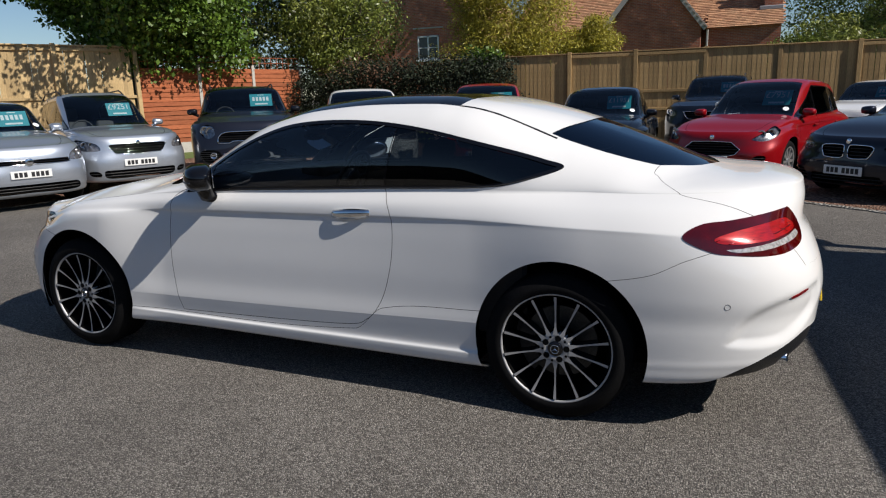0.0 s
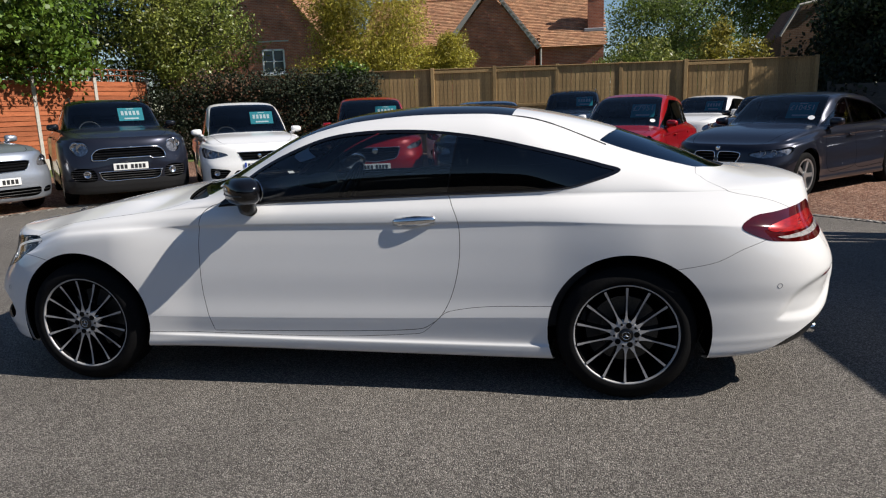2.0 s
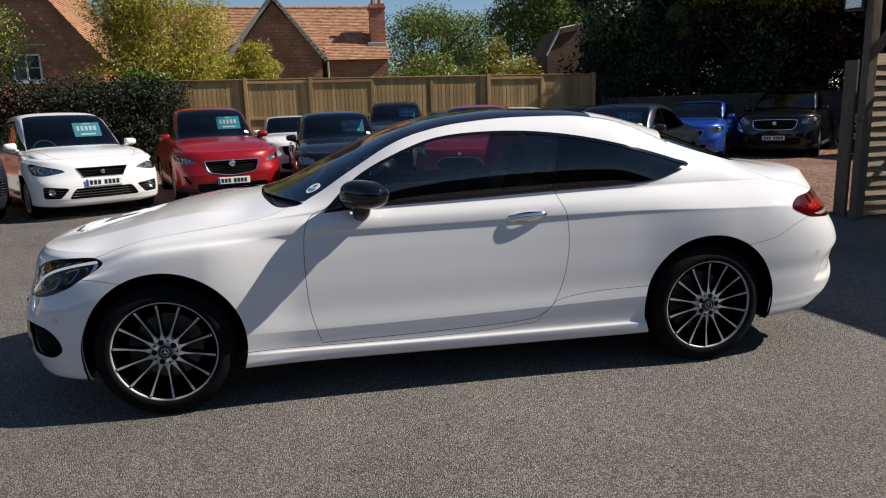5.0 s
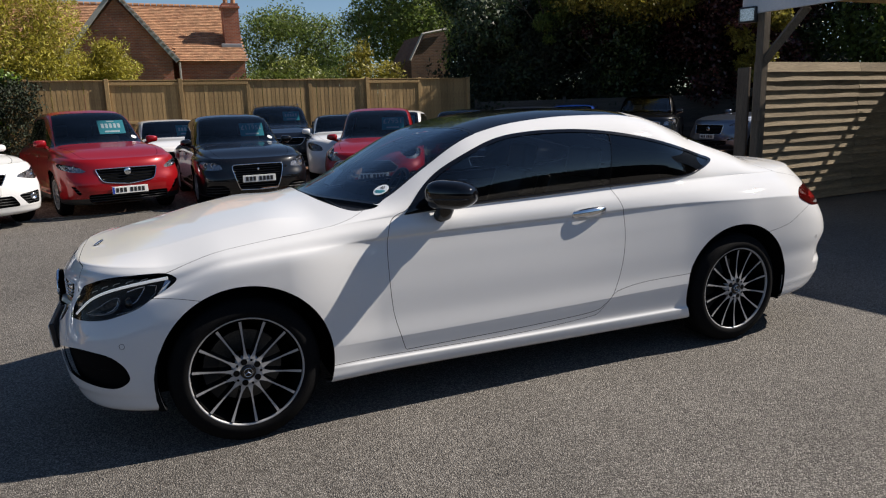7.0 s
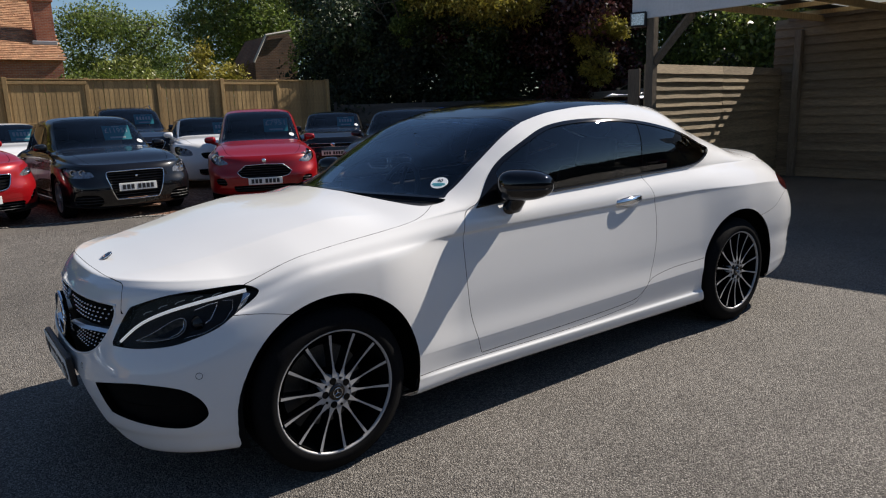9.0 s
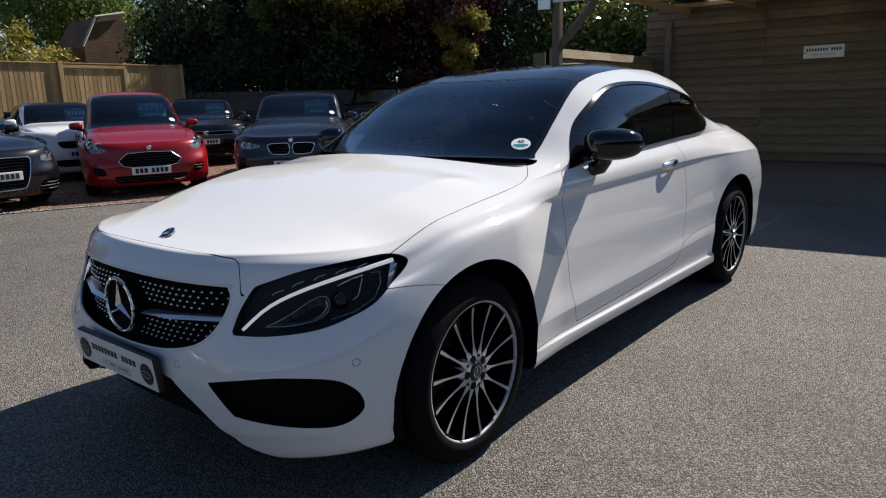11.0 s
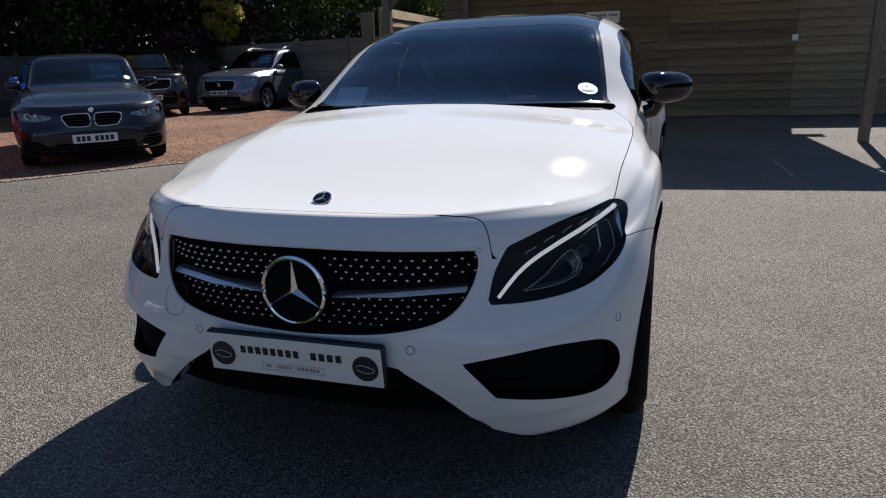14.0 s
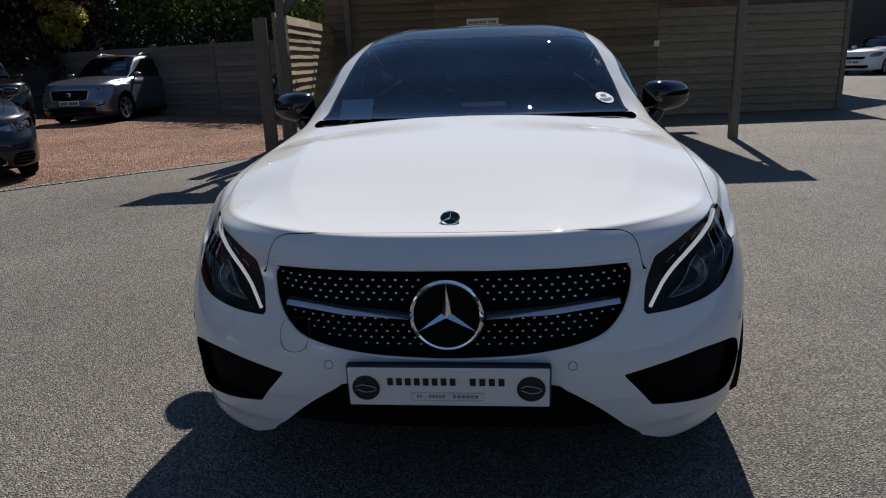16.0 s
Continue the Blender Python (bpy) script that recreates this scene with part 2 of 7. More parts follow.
def outline(pts):
    """Signed distance to a closed outline, negative inside."""
    p = np.array(pts, float)
    e = np.roll(p, -1, 0) - p

    def f(a, b):
        best = np.full(a.shape, 1e9)
        odd = np.zeros(a.shape, bool)
        for (px, py), (ex, ey) in zip(p, e):
            wx, wy = a - px, b - py
            q = np.clip((wx * ex + wy * ey) / (ex * ex + ey * ey + 1e-12), 0, 1)
            best = np.minimum(best, (wx - ex * q) ** 2 + (wy - ey * q) ** 2)
            if abs(ey) > 1e-12:
                cross = ((py > b) != (py + ey > b)) & (a < ex * (b - py) / ey + px)
                odd ^= cross
        return np.where(odd, -1, 1) * np.sqrt(best)
    return f


class Skin:
    """One half (y <= 0) of a car's outer surface: points, normals, and pieces cut out of it."""

    def __init__(self, pts, nor, faces):
        self.p, self.n, self.faces = pts, nor, faces

    def cut(self, faces, func):
        """Splits faces along func = 0: (inside, where it is negative; outside)."""
        val = func(self.p[:, 0], self.p[:, 1], self.p[:, 2])
        val = np.where(np.abs(val) < 1e-7, 1e-7, val)
        neg = val < 0
        nl = neg.tolist()
        ins, outs, mixed = [], [], []
        for f in faces:
            s = sum(nl[i] for i in f)
            (outs if s == 0 else ins if s == len(f) else mixed).append(f)
        seam, newp, newn = {}, [], []
        base = len(self.p)
        for f in mixed:
            a, b = [], []
            for i, j in zip(f, f[1:] + f[:1]):
                (a if nl[i] else b).append(i)
                if nl[i] != nl[j]:
                    key = (min(i, j), max(i, j))
                    if key not in seam:
                        q = val[i] / (val[i] - val[j])
                        seam[key] = base + len(newp)
                        newp.append(self.p[i] + (self.p[j] - self.p[i]) * q)
                        v = self.n[i] + (self.n[j] - self.n[i]) * q
                        newn.append(v / (np.linalg.norm(v) + 1e-12))
                    a.append(seam[key])
                    b.append(seam[key])
            if len(a) > 2:
                ins.append(tuple(a))
            if len(b) > 2:
                outs.append(tuple(b))
        if newp:
            self.p, self.n = np.vstack([self.p, newp]), np.vstack([self.n, newn])
        return ins, outs

    def gap(self, faces, func, width=0.004):
        """Splits along func = 0 and drops a narrow strip between the two."""
        a, rest = self.cut(faces, lambda x, y, z: func(x, y, z) + width / 2)
        _, b = self.cut(rest, lambda x, y, z: func(x, y, z) - width / 2)
        return a, b

    def mesh(self, name, faces, side="both", offset=0.0, thick=0.0):
        """A mesh of faces, on the near side, the far side or both, moved along the normals by offset."""
        if not faces:
            return bpy.data.meshes.new(name)
        used = sorted({i for f in faces for i in f})
        at = {i: k for k, i in enumerate(used)}
        p, n = self.p[used] + self.n[used] * offset, self.n[used]
        fl = [tuple(at[i] for i in f) for f in faces]
        flip = np.array([1.0, -1.0, 1.0])
        if side == "far":
            p, n, fl = p * flip, n * flip, [f[::-1] for f in fl]
        elif side == "both":
            k = len(p)
            fl = fl + [tuple(i + k for i in f[::-1]) for f in fl]
            p, n = np.vstack([p, p * flip]), np.vstack([n, n * flip])
        if thick:
            k = len(p)
            edge = {}
            for f in fl:
                for i, j in zip(f, f[1:] + f[:1]):
                    edge[(i, j)] = edge.get((i, j), 0) + 1
            rim = [(i, j) for (i, j) in edge if (j, i) not in edge]
            fl = fl + [tuple(i + k for i in f[::-1]) for f in fl] + [(j, i, i + k, j + k) for i, j in rim]
            p, n = np.vstack([p, p - n * thick]), np.vstack([n, -n])
        me = bpy.data.meshes.new(name)
        me.from_pydata(p.tolist(), [], fl)
        me.shade_smooth()
        me.normals_split_custom_set_from_vertices(n.tolist())
        return me


# half sections over the belt line: breadth and height, for a bonnet and for a cabin with straight pillars
_STEP = [0, .15, .30, .45, .58, .68, .78, .88, 1]
BONNET_U, BONNET_H = hermite(_STEP, [1, .985, .95, .88, .78, .66, .48, .26, 0]), hermite(_STEP, [0, .30, .55, .73, .85, .92, .965, .99, 1])
CABIN_U, CABIN_H = hermite(_STEP, [1, .958, .912, .866, .820, .770, .67, .43, 0]), hermite(_STEP, [0, .18, .38, .58, .76, .875, .945, .985, 1])


def car_skin(c, nf=60, nx=170, nr=50, sub=5, nh=40):
    """The half skin of a car from its level lines c['levels'], its centre line c['roof'] and its section exponents."""
    xs, xe = c["xs"], c["xe"]
    ang = np.radians(np.linspace(0, 90, nf + 1))
    side = np.linspace(xs, xe, nx + 1)[1:-1]
    lev = []
    for z, w, xf, xr, nfr, nre in c["levels"]:
        zf = hermite(c["xk"], z)
        wf = hermite([c["wk"][0] - .5, *c["wk"], c["wk"][-1] + .5], [w[0], *w, w[-1]])

        def arc(a, b, n):
            return ((np.cos(ang) / a) ** n + (np.sin(ang) / b) ** n) ** (-1 / n)
        rf = arc(xs - xf, wf(xs), nfr)
        rr = arc(xr - xe, wf(xe), nre)
        x = np.concatenate([xs - rf * np.cos(ang), side, (xe + rr * np.cos(ang))[::-1]])
        y = np.concatenate([-rf * np.sin(ang), -wf(side), (-rr * np.sin(ang))[::-1]])
        lev.append(np.stack([x, y, zf(x)], 1))
    lev = np.array(lev)
    k = len(lev)
    tan = np.gradient(lev, axis=0)
    rows = []
    for i in range(k - 1):
        for q in np.arange(sub) / sub:
            rows.append(lev[i] * (1 + 2 * q) * (1 - q) ** 2 + tan[i] * q * (1 - q) ** 2 + lev[i + 1] * q * q * (3 - 2 * q) + tan[i + 1] * q * q * (q - 1))
    ring = lev[-1]
    anchor = np.clip(ring[:, 0], xs, xe)
    roof, shift, pe, iq = hermite(*c["roof"]), hermite(*c["shift"]), hermite(*c["p"]), hermite(*c["iq"])
    for h in np.linspace(0, 1, nh + 1) ** 0.85:
        if "cabin" in c:
            a, b = c["cabin"]
            w = np.clip((ring[:, 0] - a) / (b - a), 0, 1)
            w = w * w * (3 - 2 * w)
            q = np.full(ring.shape[0], h ** (1 / .85))
            u = BONNET_U(q) * (1 - w) + CABIN_U(q) * w
            h = BONNET_H(q) * (1 - w) + CABIN_H(q) * w
        else:
            u = np.clip(1 - h ** (1 / iq(ring[:, 0])), 0, 1) ** (1 / pe(ring[:, 0]))
        x = anchor + (ring[:, 0] - anchor) * u
        y = ring[:, 1] * u
        z = ring[:, 2] + (roof(x + shift(x) * y * y) - ring[:, 2]) * h
        rows.append(np.stack([x, y, z], 1))
    g = np.array(rows)
    if "press" in c:
        g = c["press"](g)
    gv, gs = np.gradient(g, axis=0), np.gradient(g, axis=1)
    nor = np.cross(gs, gv)
    nor /= np.linalg.norm(nor, axis=2, keepdims=True) + 1e-12
    mid = ring.shape[0] // 2
    if nor[k, mid, 1] > 0:
        nor = -nor
    x = g[-1, :, 0]
    slope = (roof(x + 0.01) - roof(x - 0.01)) / 0.02
    top = np.stack([-slope, 0 * x, 1 + 0 * x], 1)
    nor[-1] = top / np.linalg.norm(top, axis=1, keepdims=True)
    for col in (0, -1):
        nor[:, col, 1] = 0
        nor[:, col] /= np.linalg.norm(nor[:, col], axis=1, keepdims=True) + 1e-12
        g[:, col, 1] = 0
    r, s = g.shape[:2]
    ids = np.arange(r * s).reshape(r, s)
    q = np.stack([ids[:-1, :-1], ids[1:, :-1], ids[1:, 1:], ids[:-1, 1:]], 2).reshape(-1, 4)
    p = g.reshape(-1, 3)
    nrm = nor.reshape(-1, 3)
    a, b, d = p[q[0, 0]], p[q[0, 1]], p[q[0, 3]]
    mq = q[(k * (s - 1)) + mid]
    fn = np.cross(p[mq[1]] - p[mq[0]], p[mq[3]] - p[mq[0]])
    if fn @ nrm[mq[0]] < 0:
        q = q[:, ::-1]
    return Skin(p, nrm, [tuple(f) for f in q.tolist()])


def front_angle(c):
    """The plan angle round the nose's anchor, in degrees."""
    return lambda x, y, z: np.degrees(np.arctan2(np.abs(y), c["xs"] - x))


def rear_angle(c):
    return lambda x, y, z: np.degrees(np.arctan2(np.abs(y), x - c["xe"]))


def both(*fs):
    return lambda x, y, z: np.maximum.reduce([f(x, y, z) for f in fs])


# ---- ground ----
def speckled(name, base, stone, dark, scale, rough=0.9, bump=0.6, stain=(0.9, 1.1), stain_scale=0.5):
    """Tarmac or gravel: stones of mixed colour, darker in the gaps between them, with broad stains."""
    m = bpy.data.materials.new(name)
    m.use_nodes = True
    nt = m.node_tree
    n, l = nt.nodes, nt.links
    b = n["Principled BSDF"]
    b.inputs["Roughness"].default_value, b.inputs["Specular IOR Level"].default_value = rough, 0.2
    tc = n.new("ShaderNodeTexCoord")
    vo = n.new("ShaderNodeTexVoronoi")
    vo.inputs["Scale"].default_value = scale
    l.new(tc.outputs["Object"], vo.inputs["Vector"])
    sep = n.new("ShaderNodeSeparateColor")
    l.new(vo.outputs["Color"], sep.inputs[0])
    rp = n.new("ShaderNodeValToRGB")
    rp.color_ramp.elements[0].color, rp.color_ramp.elements[1].color = (*dark, 1), (*stone, 1)
    e = rp.color_ramp.elements.new(0.55)
    e.color = (*base, 1)
    l.new(sep.outputs[0], rp.inputs[0])
    no = n.new("ShaderNodeTexNoise")
    no.inputs["Scale"].default_value, no.inputs["Detail"].default_value, no.inputs["Roughness"].default_value = stain_scale, 6, 0.65
    l.new(tc.outputs["Object"], no.inputs["Vector"])
    mr = n.new("ShaderNodeMapRange")
    mr.inputs["From Min"].default_value, mr.inputs["From Max"].default_value = 0.35, 0.65
    mr.inputs["To Min"].default_value, mr.inputs["To Max"].default_value = stain
    l.new(no.outputs["Fac"], mr.inputs["Value"])
    c = times(nt, rp.outputs[0], None, mr.outputs[0])
    gap = n.new("ShaderNodeMapRange")
    gap.inputs["From Max"].default_value, gap.inputs["To Min"].default_value, gap.inputs["To Max"].default_value = 0.75, 1.12, 0.55
    l.new(vo.outputs["Distance"], gap.inputs["Value"])
    c = times(nt, c, None, gap.outputs[0])
    l.new(c, b.inputs["Base Color"])
    bp = n.new("ShaderNodeBump")
    bp.invert = True
    bp.inputs["Strength"].default_value, bp.inputs["Distance"].default_value = bump, 1.1 / scale
    l.new(vo.outputs["Distance"], bp.inputs["Height"])
    l.new(bp.outputs[0], b.inputs["Normal"])
    return m


ASPHALT = speckled("worn_tarmac", (0.186, 0.170, 0.151), (0.36, 0.335, 0.30), (0.088, 0.080, 0.072), 150, 0.74, 1.0, (0.82, 1.18), 0.45)
GRAVEL = speckled("red_brown_gravel", (0.31, 0.16, 0.105), (0.52, 0.36, 0.27), (0.13, 0.065, 0.045), 38, 0.9, 1.0, (0.78, 1.2), 0.6)
PALE_STONE = speckled("pale_edge_stones", (0.30, 0.28, 0.25), (0.45, 0.43, 0.39), (0.16, 0.145, 0.125), 22, 0.9, 1.0)
GRASS = mat("rough_grass", (0.06, 0.11, 0.02), 0.9, col2=(0.13, 0.15, 0.04), scale=3, grain=0.4, grain_scale=60, bump=0.8, bump_scale=90)
bm = bmesh.new()
bmesh.ops.create_grid(bm, x_segments=40, y_segments=40, size=500)
tagged(part("ground", bm, ASPHALT), "grey worn tarmac yard with stains", "ground", kind="structure")
EDGE = [(-8.5, 0.2), (-7.55, 3.6), (-6.7, 5.75), (-4.75, 7.42), (-3.4, 7.98), (-1.85, 7.88), (-.2, 7.47), (1.65, 6.65), (3.45, 5.3), (5.15, 3.65)]


def sheet(name, pts, z, material, label, cat):
    bm = bmesh.new()
    bm.faces.new([bm.verts.new((x, y, z)) for x, y in pts])
    return tagged(part(name, bm, material), label, cat, kind="structure")


sheet("gravel", EDGE + [(5.9, 3.05), (12.2, 3.3), (18, 6), (18, 19), (-14, 19), (-18, 1)], .006, GRAVEL, "red-brown gravel parking strip", "gravel")
sheet("verge", [(-16.5, 5.5), (-11.2, 10.0), (-9.0, 16.4), (-5.0, 17.2), (9, 18.3), (20, 15), (60, 80), (-60, 80), (-60, 5)], .012, GRASS, "rough grass beyond the fences", "grass")
bm = bmesh.new()
for (x0, y0), (x1, y1) in zip(EDGE, EDGE[1:]):
    d = Vector((x1 - x0, y1 - y0, 0))
    k = max(1, int(d.length / .45))
    nrm = Vector((-d.y, d.x, 0)).normalized()
    rnd = random.Random(int(x0 * 10))
    for i in range(k):
        a, b = Vector((x0, y0, 0)) + d * (i + .004) / k, Vector((x0, y0, 0)) + d * (i + .996) / k
        w = .04 + .02 * rnd.random()
        vs = [bm.verts.new(v) for v in (a - nrm * w, b - nrm * w, b + nrm * w, a + nrm * w)]
        vt = [bm.verts.new(v.co + Vector((0, 0, .009 + .003 * rnd.random()))) for v in vs]
        bm.faces.new(vt)
        for j in range(4):
            bm.faces.new((vs[j], vs[(j + 1) % 4], vt[(j + 1) % 4], vt[j]))
tagged(part("edging", bm, PALE_STONE), "pale stone edging between tarmac and gravel", "edging", kind="structure")

# ---- timber ----
def timber(name, a, b, rough=0.8, stretch=(3, 3, 0.35), var=0.22):
    return mat(name, a, rough, col2=b, scale=7, contrast=0.55, grain=0.22, grain_scale=30, bump=0.35, bump_scale=40, per_object=var, stretch=stretch, spec=0.3)


FENCE_WOOD = timber("weathered_featheredge", (0.235, 0.150, 0.064), (0.345, 0.235, 0.110))
PALE_WOOD = timber("new_featheredge", (0.40, 0.28, 0.13), (0.50, 0.36, 0.19))
RED_WOOD = timber("red_stained_lap", (0.25, 0.065, 0.025), (0.34, 0.11, 0.045), stretch=(.35, 3, 3))
GREY_WOOD = timber("grey_weathered_lap", (0.20, 0.155, 0.10), (0.31, 0.245, 0.16), stretch=(.3, 3, 3))
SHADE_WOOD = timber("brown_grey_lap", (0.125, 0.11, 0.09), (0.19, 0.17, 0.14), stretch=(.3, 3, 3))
# brown boards under cover, their colour darkened further for the canopy's shade
SHADED_BROWN_WOOD = timber("shaded_brown_lap", (0.145, 0.110, 0.072), (0.215, 0.166, 0.111), stretch=(.3, 3, 3))
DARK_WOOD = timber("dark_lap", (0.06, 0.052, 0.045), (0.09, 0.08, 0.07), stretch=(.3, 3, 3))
POST_WOOD = timber("post_timber", (0.13, 0.105, 0.08), (0.19, 0.155, 0.115))
CONCRETE = mat("concrete_post", (0.36, 0.34, 0.30), 0.9, col2=(0.45, 0.43, 0.39), scale=8, grain=0.2, grain_scale=80, bump=0.3, bump_scale=120)
WHITE_BOARD = mat("white_fascia", (0.66, 0.68, 0.70), 0.6, col2=(0.58, 0.60, 0.62), scale=2, grain=0.05, grain_scale=30)


def along(a, b):
    d = Vector((b[0] - a[0], b[1] - a[1], 0))
    return Matrix.Translation((a[0], a[1], 0)) @ Matrix.Rotation(math.atan2(d.y, d.x), 4, "Z"), d.length


def shared(name, me, parent, m):
    ob = new(name, me)
    ob.parent, ob.matrix_basis = parent, m
    return ob


def upright_fence(name, a, b, h, label, wood, panel=1.87, post=None, rails=(.35, .55, .96), board=.125, face=-1, open_bays=()):
    """Featheredge boards nailed to rails between posts; face is the side with the rails."""
    m, L = along(a, b)
    f = thing(name, m, label, "fence", kind="structure")
    n = max(1, round(L / panel))
    step = L / n
    rnd = random.Random(len(label))
    bm = bmesh.new()
    v = [bm.verts.new(q) for q in ((0, 0, 0), (board * 1.04, .005, 0), (board * 1.04, .020, 0), (0, .012, 0))]
    w = [bm.verts.new(q.co + Vector((0, 0, h - .05))) for q in v]
    for i in range(4):
        bm.faces.new((v[i], v[(i + 1) % 4], w[(i + 1) % 4], w[i]))
    bm.faces.new(w)
    bmesh.ops.recalc_face_normals(bm, faces=bm.faces[:])
    bme = bpy.data.meshes.new("board")
    bm.to_mesh(bme)
    bm.free()
    bme.materials.append(wood)
    for i in range(int(L / board)):
        shared("board", bme, f, Matrix.Translation((i * board, 0, .03 + rnd.uniform(-.006, .006))) @ Matrix.Rotation(rnd.uniform(-.006, .006), 4, "Y"))
    pm = bpy.data.meshes.new("post")
    bm = box_mesh((-.055, -.06, 0), (.055, .05, h + .03), .008)
    bm.to_mesh(pm)
    bm.free()
    pm.materials.append(post or wood)
    rm = bpy.data.meshes.new("rail")
    bm = box_mesh((0, -.045, -.04), (step, 0, .04), .006)
    bm.to_mesh(rm)
    bm.free()
    rm.materials.append(wood)
    for i in range(n + 1):
        shared("post", pm, f, Matrix.Translation((i * step, .035 if i not in open_bays else -.02, 0)))
        if i < n:
            for q in rails:
                shared("rail", rm, f, Matrix.Translation((i * step, 0 if i in open_bays else .075, h * q)))
            part("capping", box_mesh((i * step, -.05, h - .03), ((i + 1) * step, .05, h), .006), wood, f)
    return f


def lap_fence(name, a, b, h, label, wood, board=.15, posts=0, post=POST_WOOD, z0=.02, face=-1, wavy=.0, proud=.034):
    """Horizontal overlapping boards, each proud of the one below at its lower edge, on the face side."""
    m, L = along(a, b)
    f = thing(name, m, label, "wall", kind="structure")
    rnd = random.Random(len(label))
    k = int((h - z0) / board)
    bay = L / max(1, round(L / 2.4))
    for i in range(k):
        for j in range(max(1, round(L / 2.4))):
            bm = bmesh.new()
            nseg = 6
            s = []
            for q in range(nseg + 1):
                x = j * bay + .002 + (bay - .004) * q / nseg
                dz = wavy * rnd.uniform(-1, 1)
                z = z0 + i * board
                s.append([bm.verts.new(p) for p in ((x, face * (proud + dz), z + dz - .012), (x, face * .012, z + board), (x, 0, z + board), (x, 0, z + dz - .012))])
            for p0, p1 in zip(s, s[1:]):
                for t in range(4):
                    bm.faces.new((p0[t], p0[(t + 1) % 4], p1[(t + 1) % 4], p1[t]))
            bm.faces.new(s[0])
            bm.faces.new(s[-1])
            bmesh.ops.recalc_face_normals(bm, faces=bm.faces[:])
            part("board", bm, wood, f)
    part("backing", box_mesh((0, min(0, -face * .03), 0), (L, max(0, -face * .03), z0 + k * board)), wood, f)
    for i in range(posts):
        x = L * i / max(1, posts - 1)
        part("post", box_mesh((x - .05, -.055, 0), (x + .05, .055, h + .06), .006), post, f)
    return f


upright_fence("fence_main", (-6.2, 16.2), (8.42, 17.5), 2.47, "tall weathered featheredge timber fence behind the cars", FENCE_WOOD, open_bays=(2, 3, 6))
upright_fence("fence_pale", (-16.8, 3.8), (-13.2, 10.8), 2.98, "new pale featheredge timber fence under a tree", PALE_WOOD, open_bays=(0, 1, 2, 3, 4))
lap_fence("fence_red", (-13.2, 10.8), (-11.6, 16.2), 2.45, "red-stained lap panel fence on a concrete base", RED_WOOD, .13, 4, CONCRETE, .32, wavy=.008)
part("gravel_boards", box_mesh((0, -.04, 0), (5.63, .04, .31)), CONCRETE, bpy.data.objects["fence_red"])
bm = bmesh.new()
for i in range(24):
    x = .12 + i * .23
    tube(bm, [(x, 0, 2.40), (x, 0, 2.74)], .012, 4)
tube(bm, [(0, 0, 2.74), (5.6, 0, 2.74)], .014, 4)
tube(bm, [(0, 0, 2.58), (5.6, 0, 2.58)], .012, 4)
part("trellis", bm, RED_WOOD, bpy.data.objects["fence_red"])
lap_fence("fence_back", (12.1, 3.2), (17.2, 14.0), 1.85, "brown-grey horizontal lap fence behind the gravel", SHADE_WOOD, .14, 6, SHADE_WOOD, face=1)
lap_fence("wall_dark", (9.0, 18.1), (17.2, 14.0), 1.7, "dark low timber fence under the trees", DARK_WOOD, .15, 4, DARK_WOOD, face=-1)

# ---- the canopy and its walls ----
lap_fence("wall_side", (5.72, 3.02), (10.05, 3.30), 1.945, "weathered horizontal lap boards in the sun", GREY_WOOD, .119, 0, z0=.03, face=-1, wavy=.004, proud=.046)
lap_fence("wall_back", (10.045, 3.42), (10.24, -3.02), 2.85, "dark horizontal boards under the canopy", SHADED_BROWN_WOOD, .152, 0, z0=.03, face=-1, wavy=.006, proud=.050)
lap_fence("wall_open", (10.24, -3.02), (10.58, -6.6), 2.12, "grey horizontal lap boards beyond the canopy", GREY_WOOD, .152, 0, z0=.03, face=-1, wavy=.006, proud=.050)
part("end_post", box_mesh((3.56, -.06, 0), (3.66, .06, 2.16), .006), POST_WOOD, bpy.data.objects["wall_open"])
canopy = thing("carport_canopy", Matrix.Identity(4), "timber carport canopy with a white fascia and clear roof sheets", "carport")
CL, CR = (5.62, 3.05), (6.26, -3.38)


def front_x(y):
    return CL[0] + (CR[0] - CL[0]) * (CL[1] - y) / (CL[1] - CR[1])


mf, Lf = along(CR, CL)
part("fascia", box_mesh((-.12, -.005, 2.53), (Lf + .12, .035, 3.06), .006), WHITE_BOARD, canopy, "white painted fascia board", mf)
# beam added to shut out sun between the wall top and the roof
part("wall_plate", box_mesh((10.0, -3.4, 2.72), (10.24, 3.2, 2.845), .004), POST_WOOD, canopy)
for nm, (x, y) in (("post", (5.68, 2.90)), ("post", (6.30, -3.33)), ("post", (9.95, 2.95))):
    part(nm, box_mesh((x - .058, y - .058, 0), (x + .058, y + .058, 2.56), .008), POST_WOOD, canopy, "square timber post")
bm = bmesh.new()
tube(bm, [(5.70, 2.88, 1.93), (5.78, 2.35, 2.54)], .062, 4)
part("brace", bm, POST_WOOD, canopy)
bm = bmesh.new()
tube(bm, [(6.29, -3.30, 1.95), (6.20, -2.75, 2.52)], .045, 4)
part("brace", bm, POST_WOOD, canopy)
for k in range(0, 9, 2):
    y = (2.60 if k == 0 else 3.0 - k * .79)
    yb = y + (3.0 - y) * .036
    x0 = front_x(y) + .02
    part("rafter", box_mesh((0, -.025, 2.66), (math.hypot(10.12 - x0, yb - y), .025, 2.76), .004), PALE_WOOD, canopy, "", Matrix.Translation((x0, y, 0)) @ Matrix.Rotation(math.atan2(yb - y, 10.12 - x0), 4, "Z"))
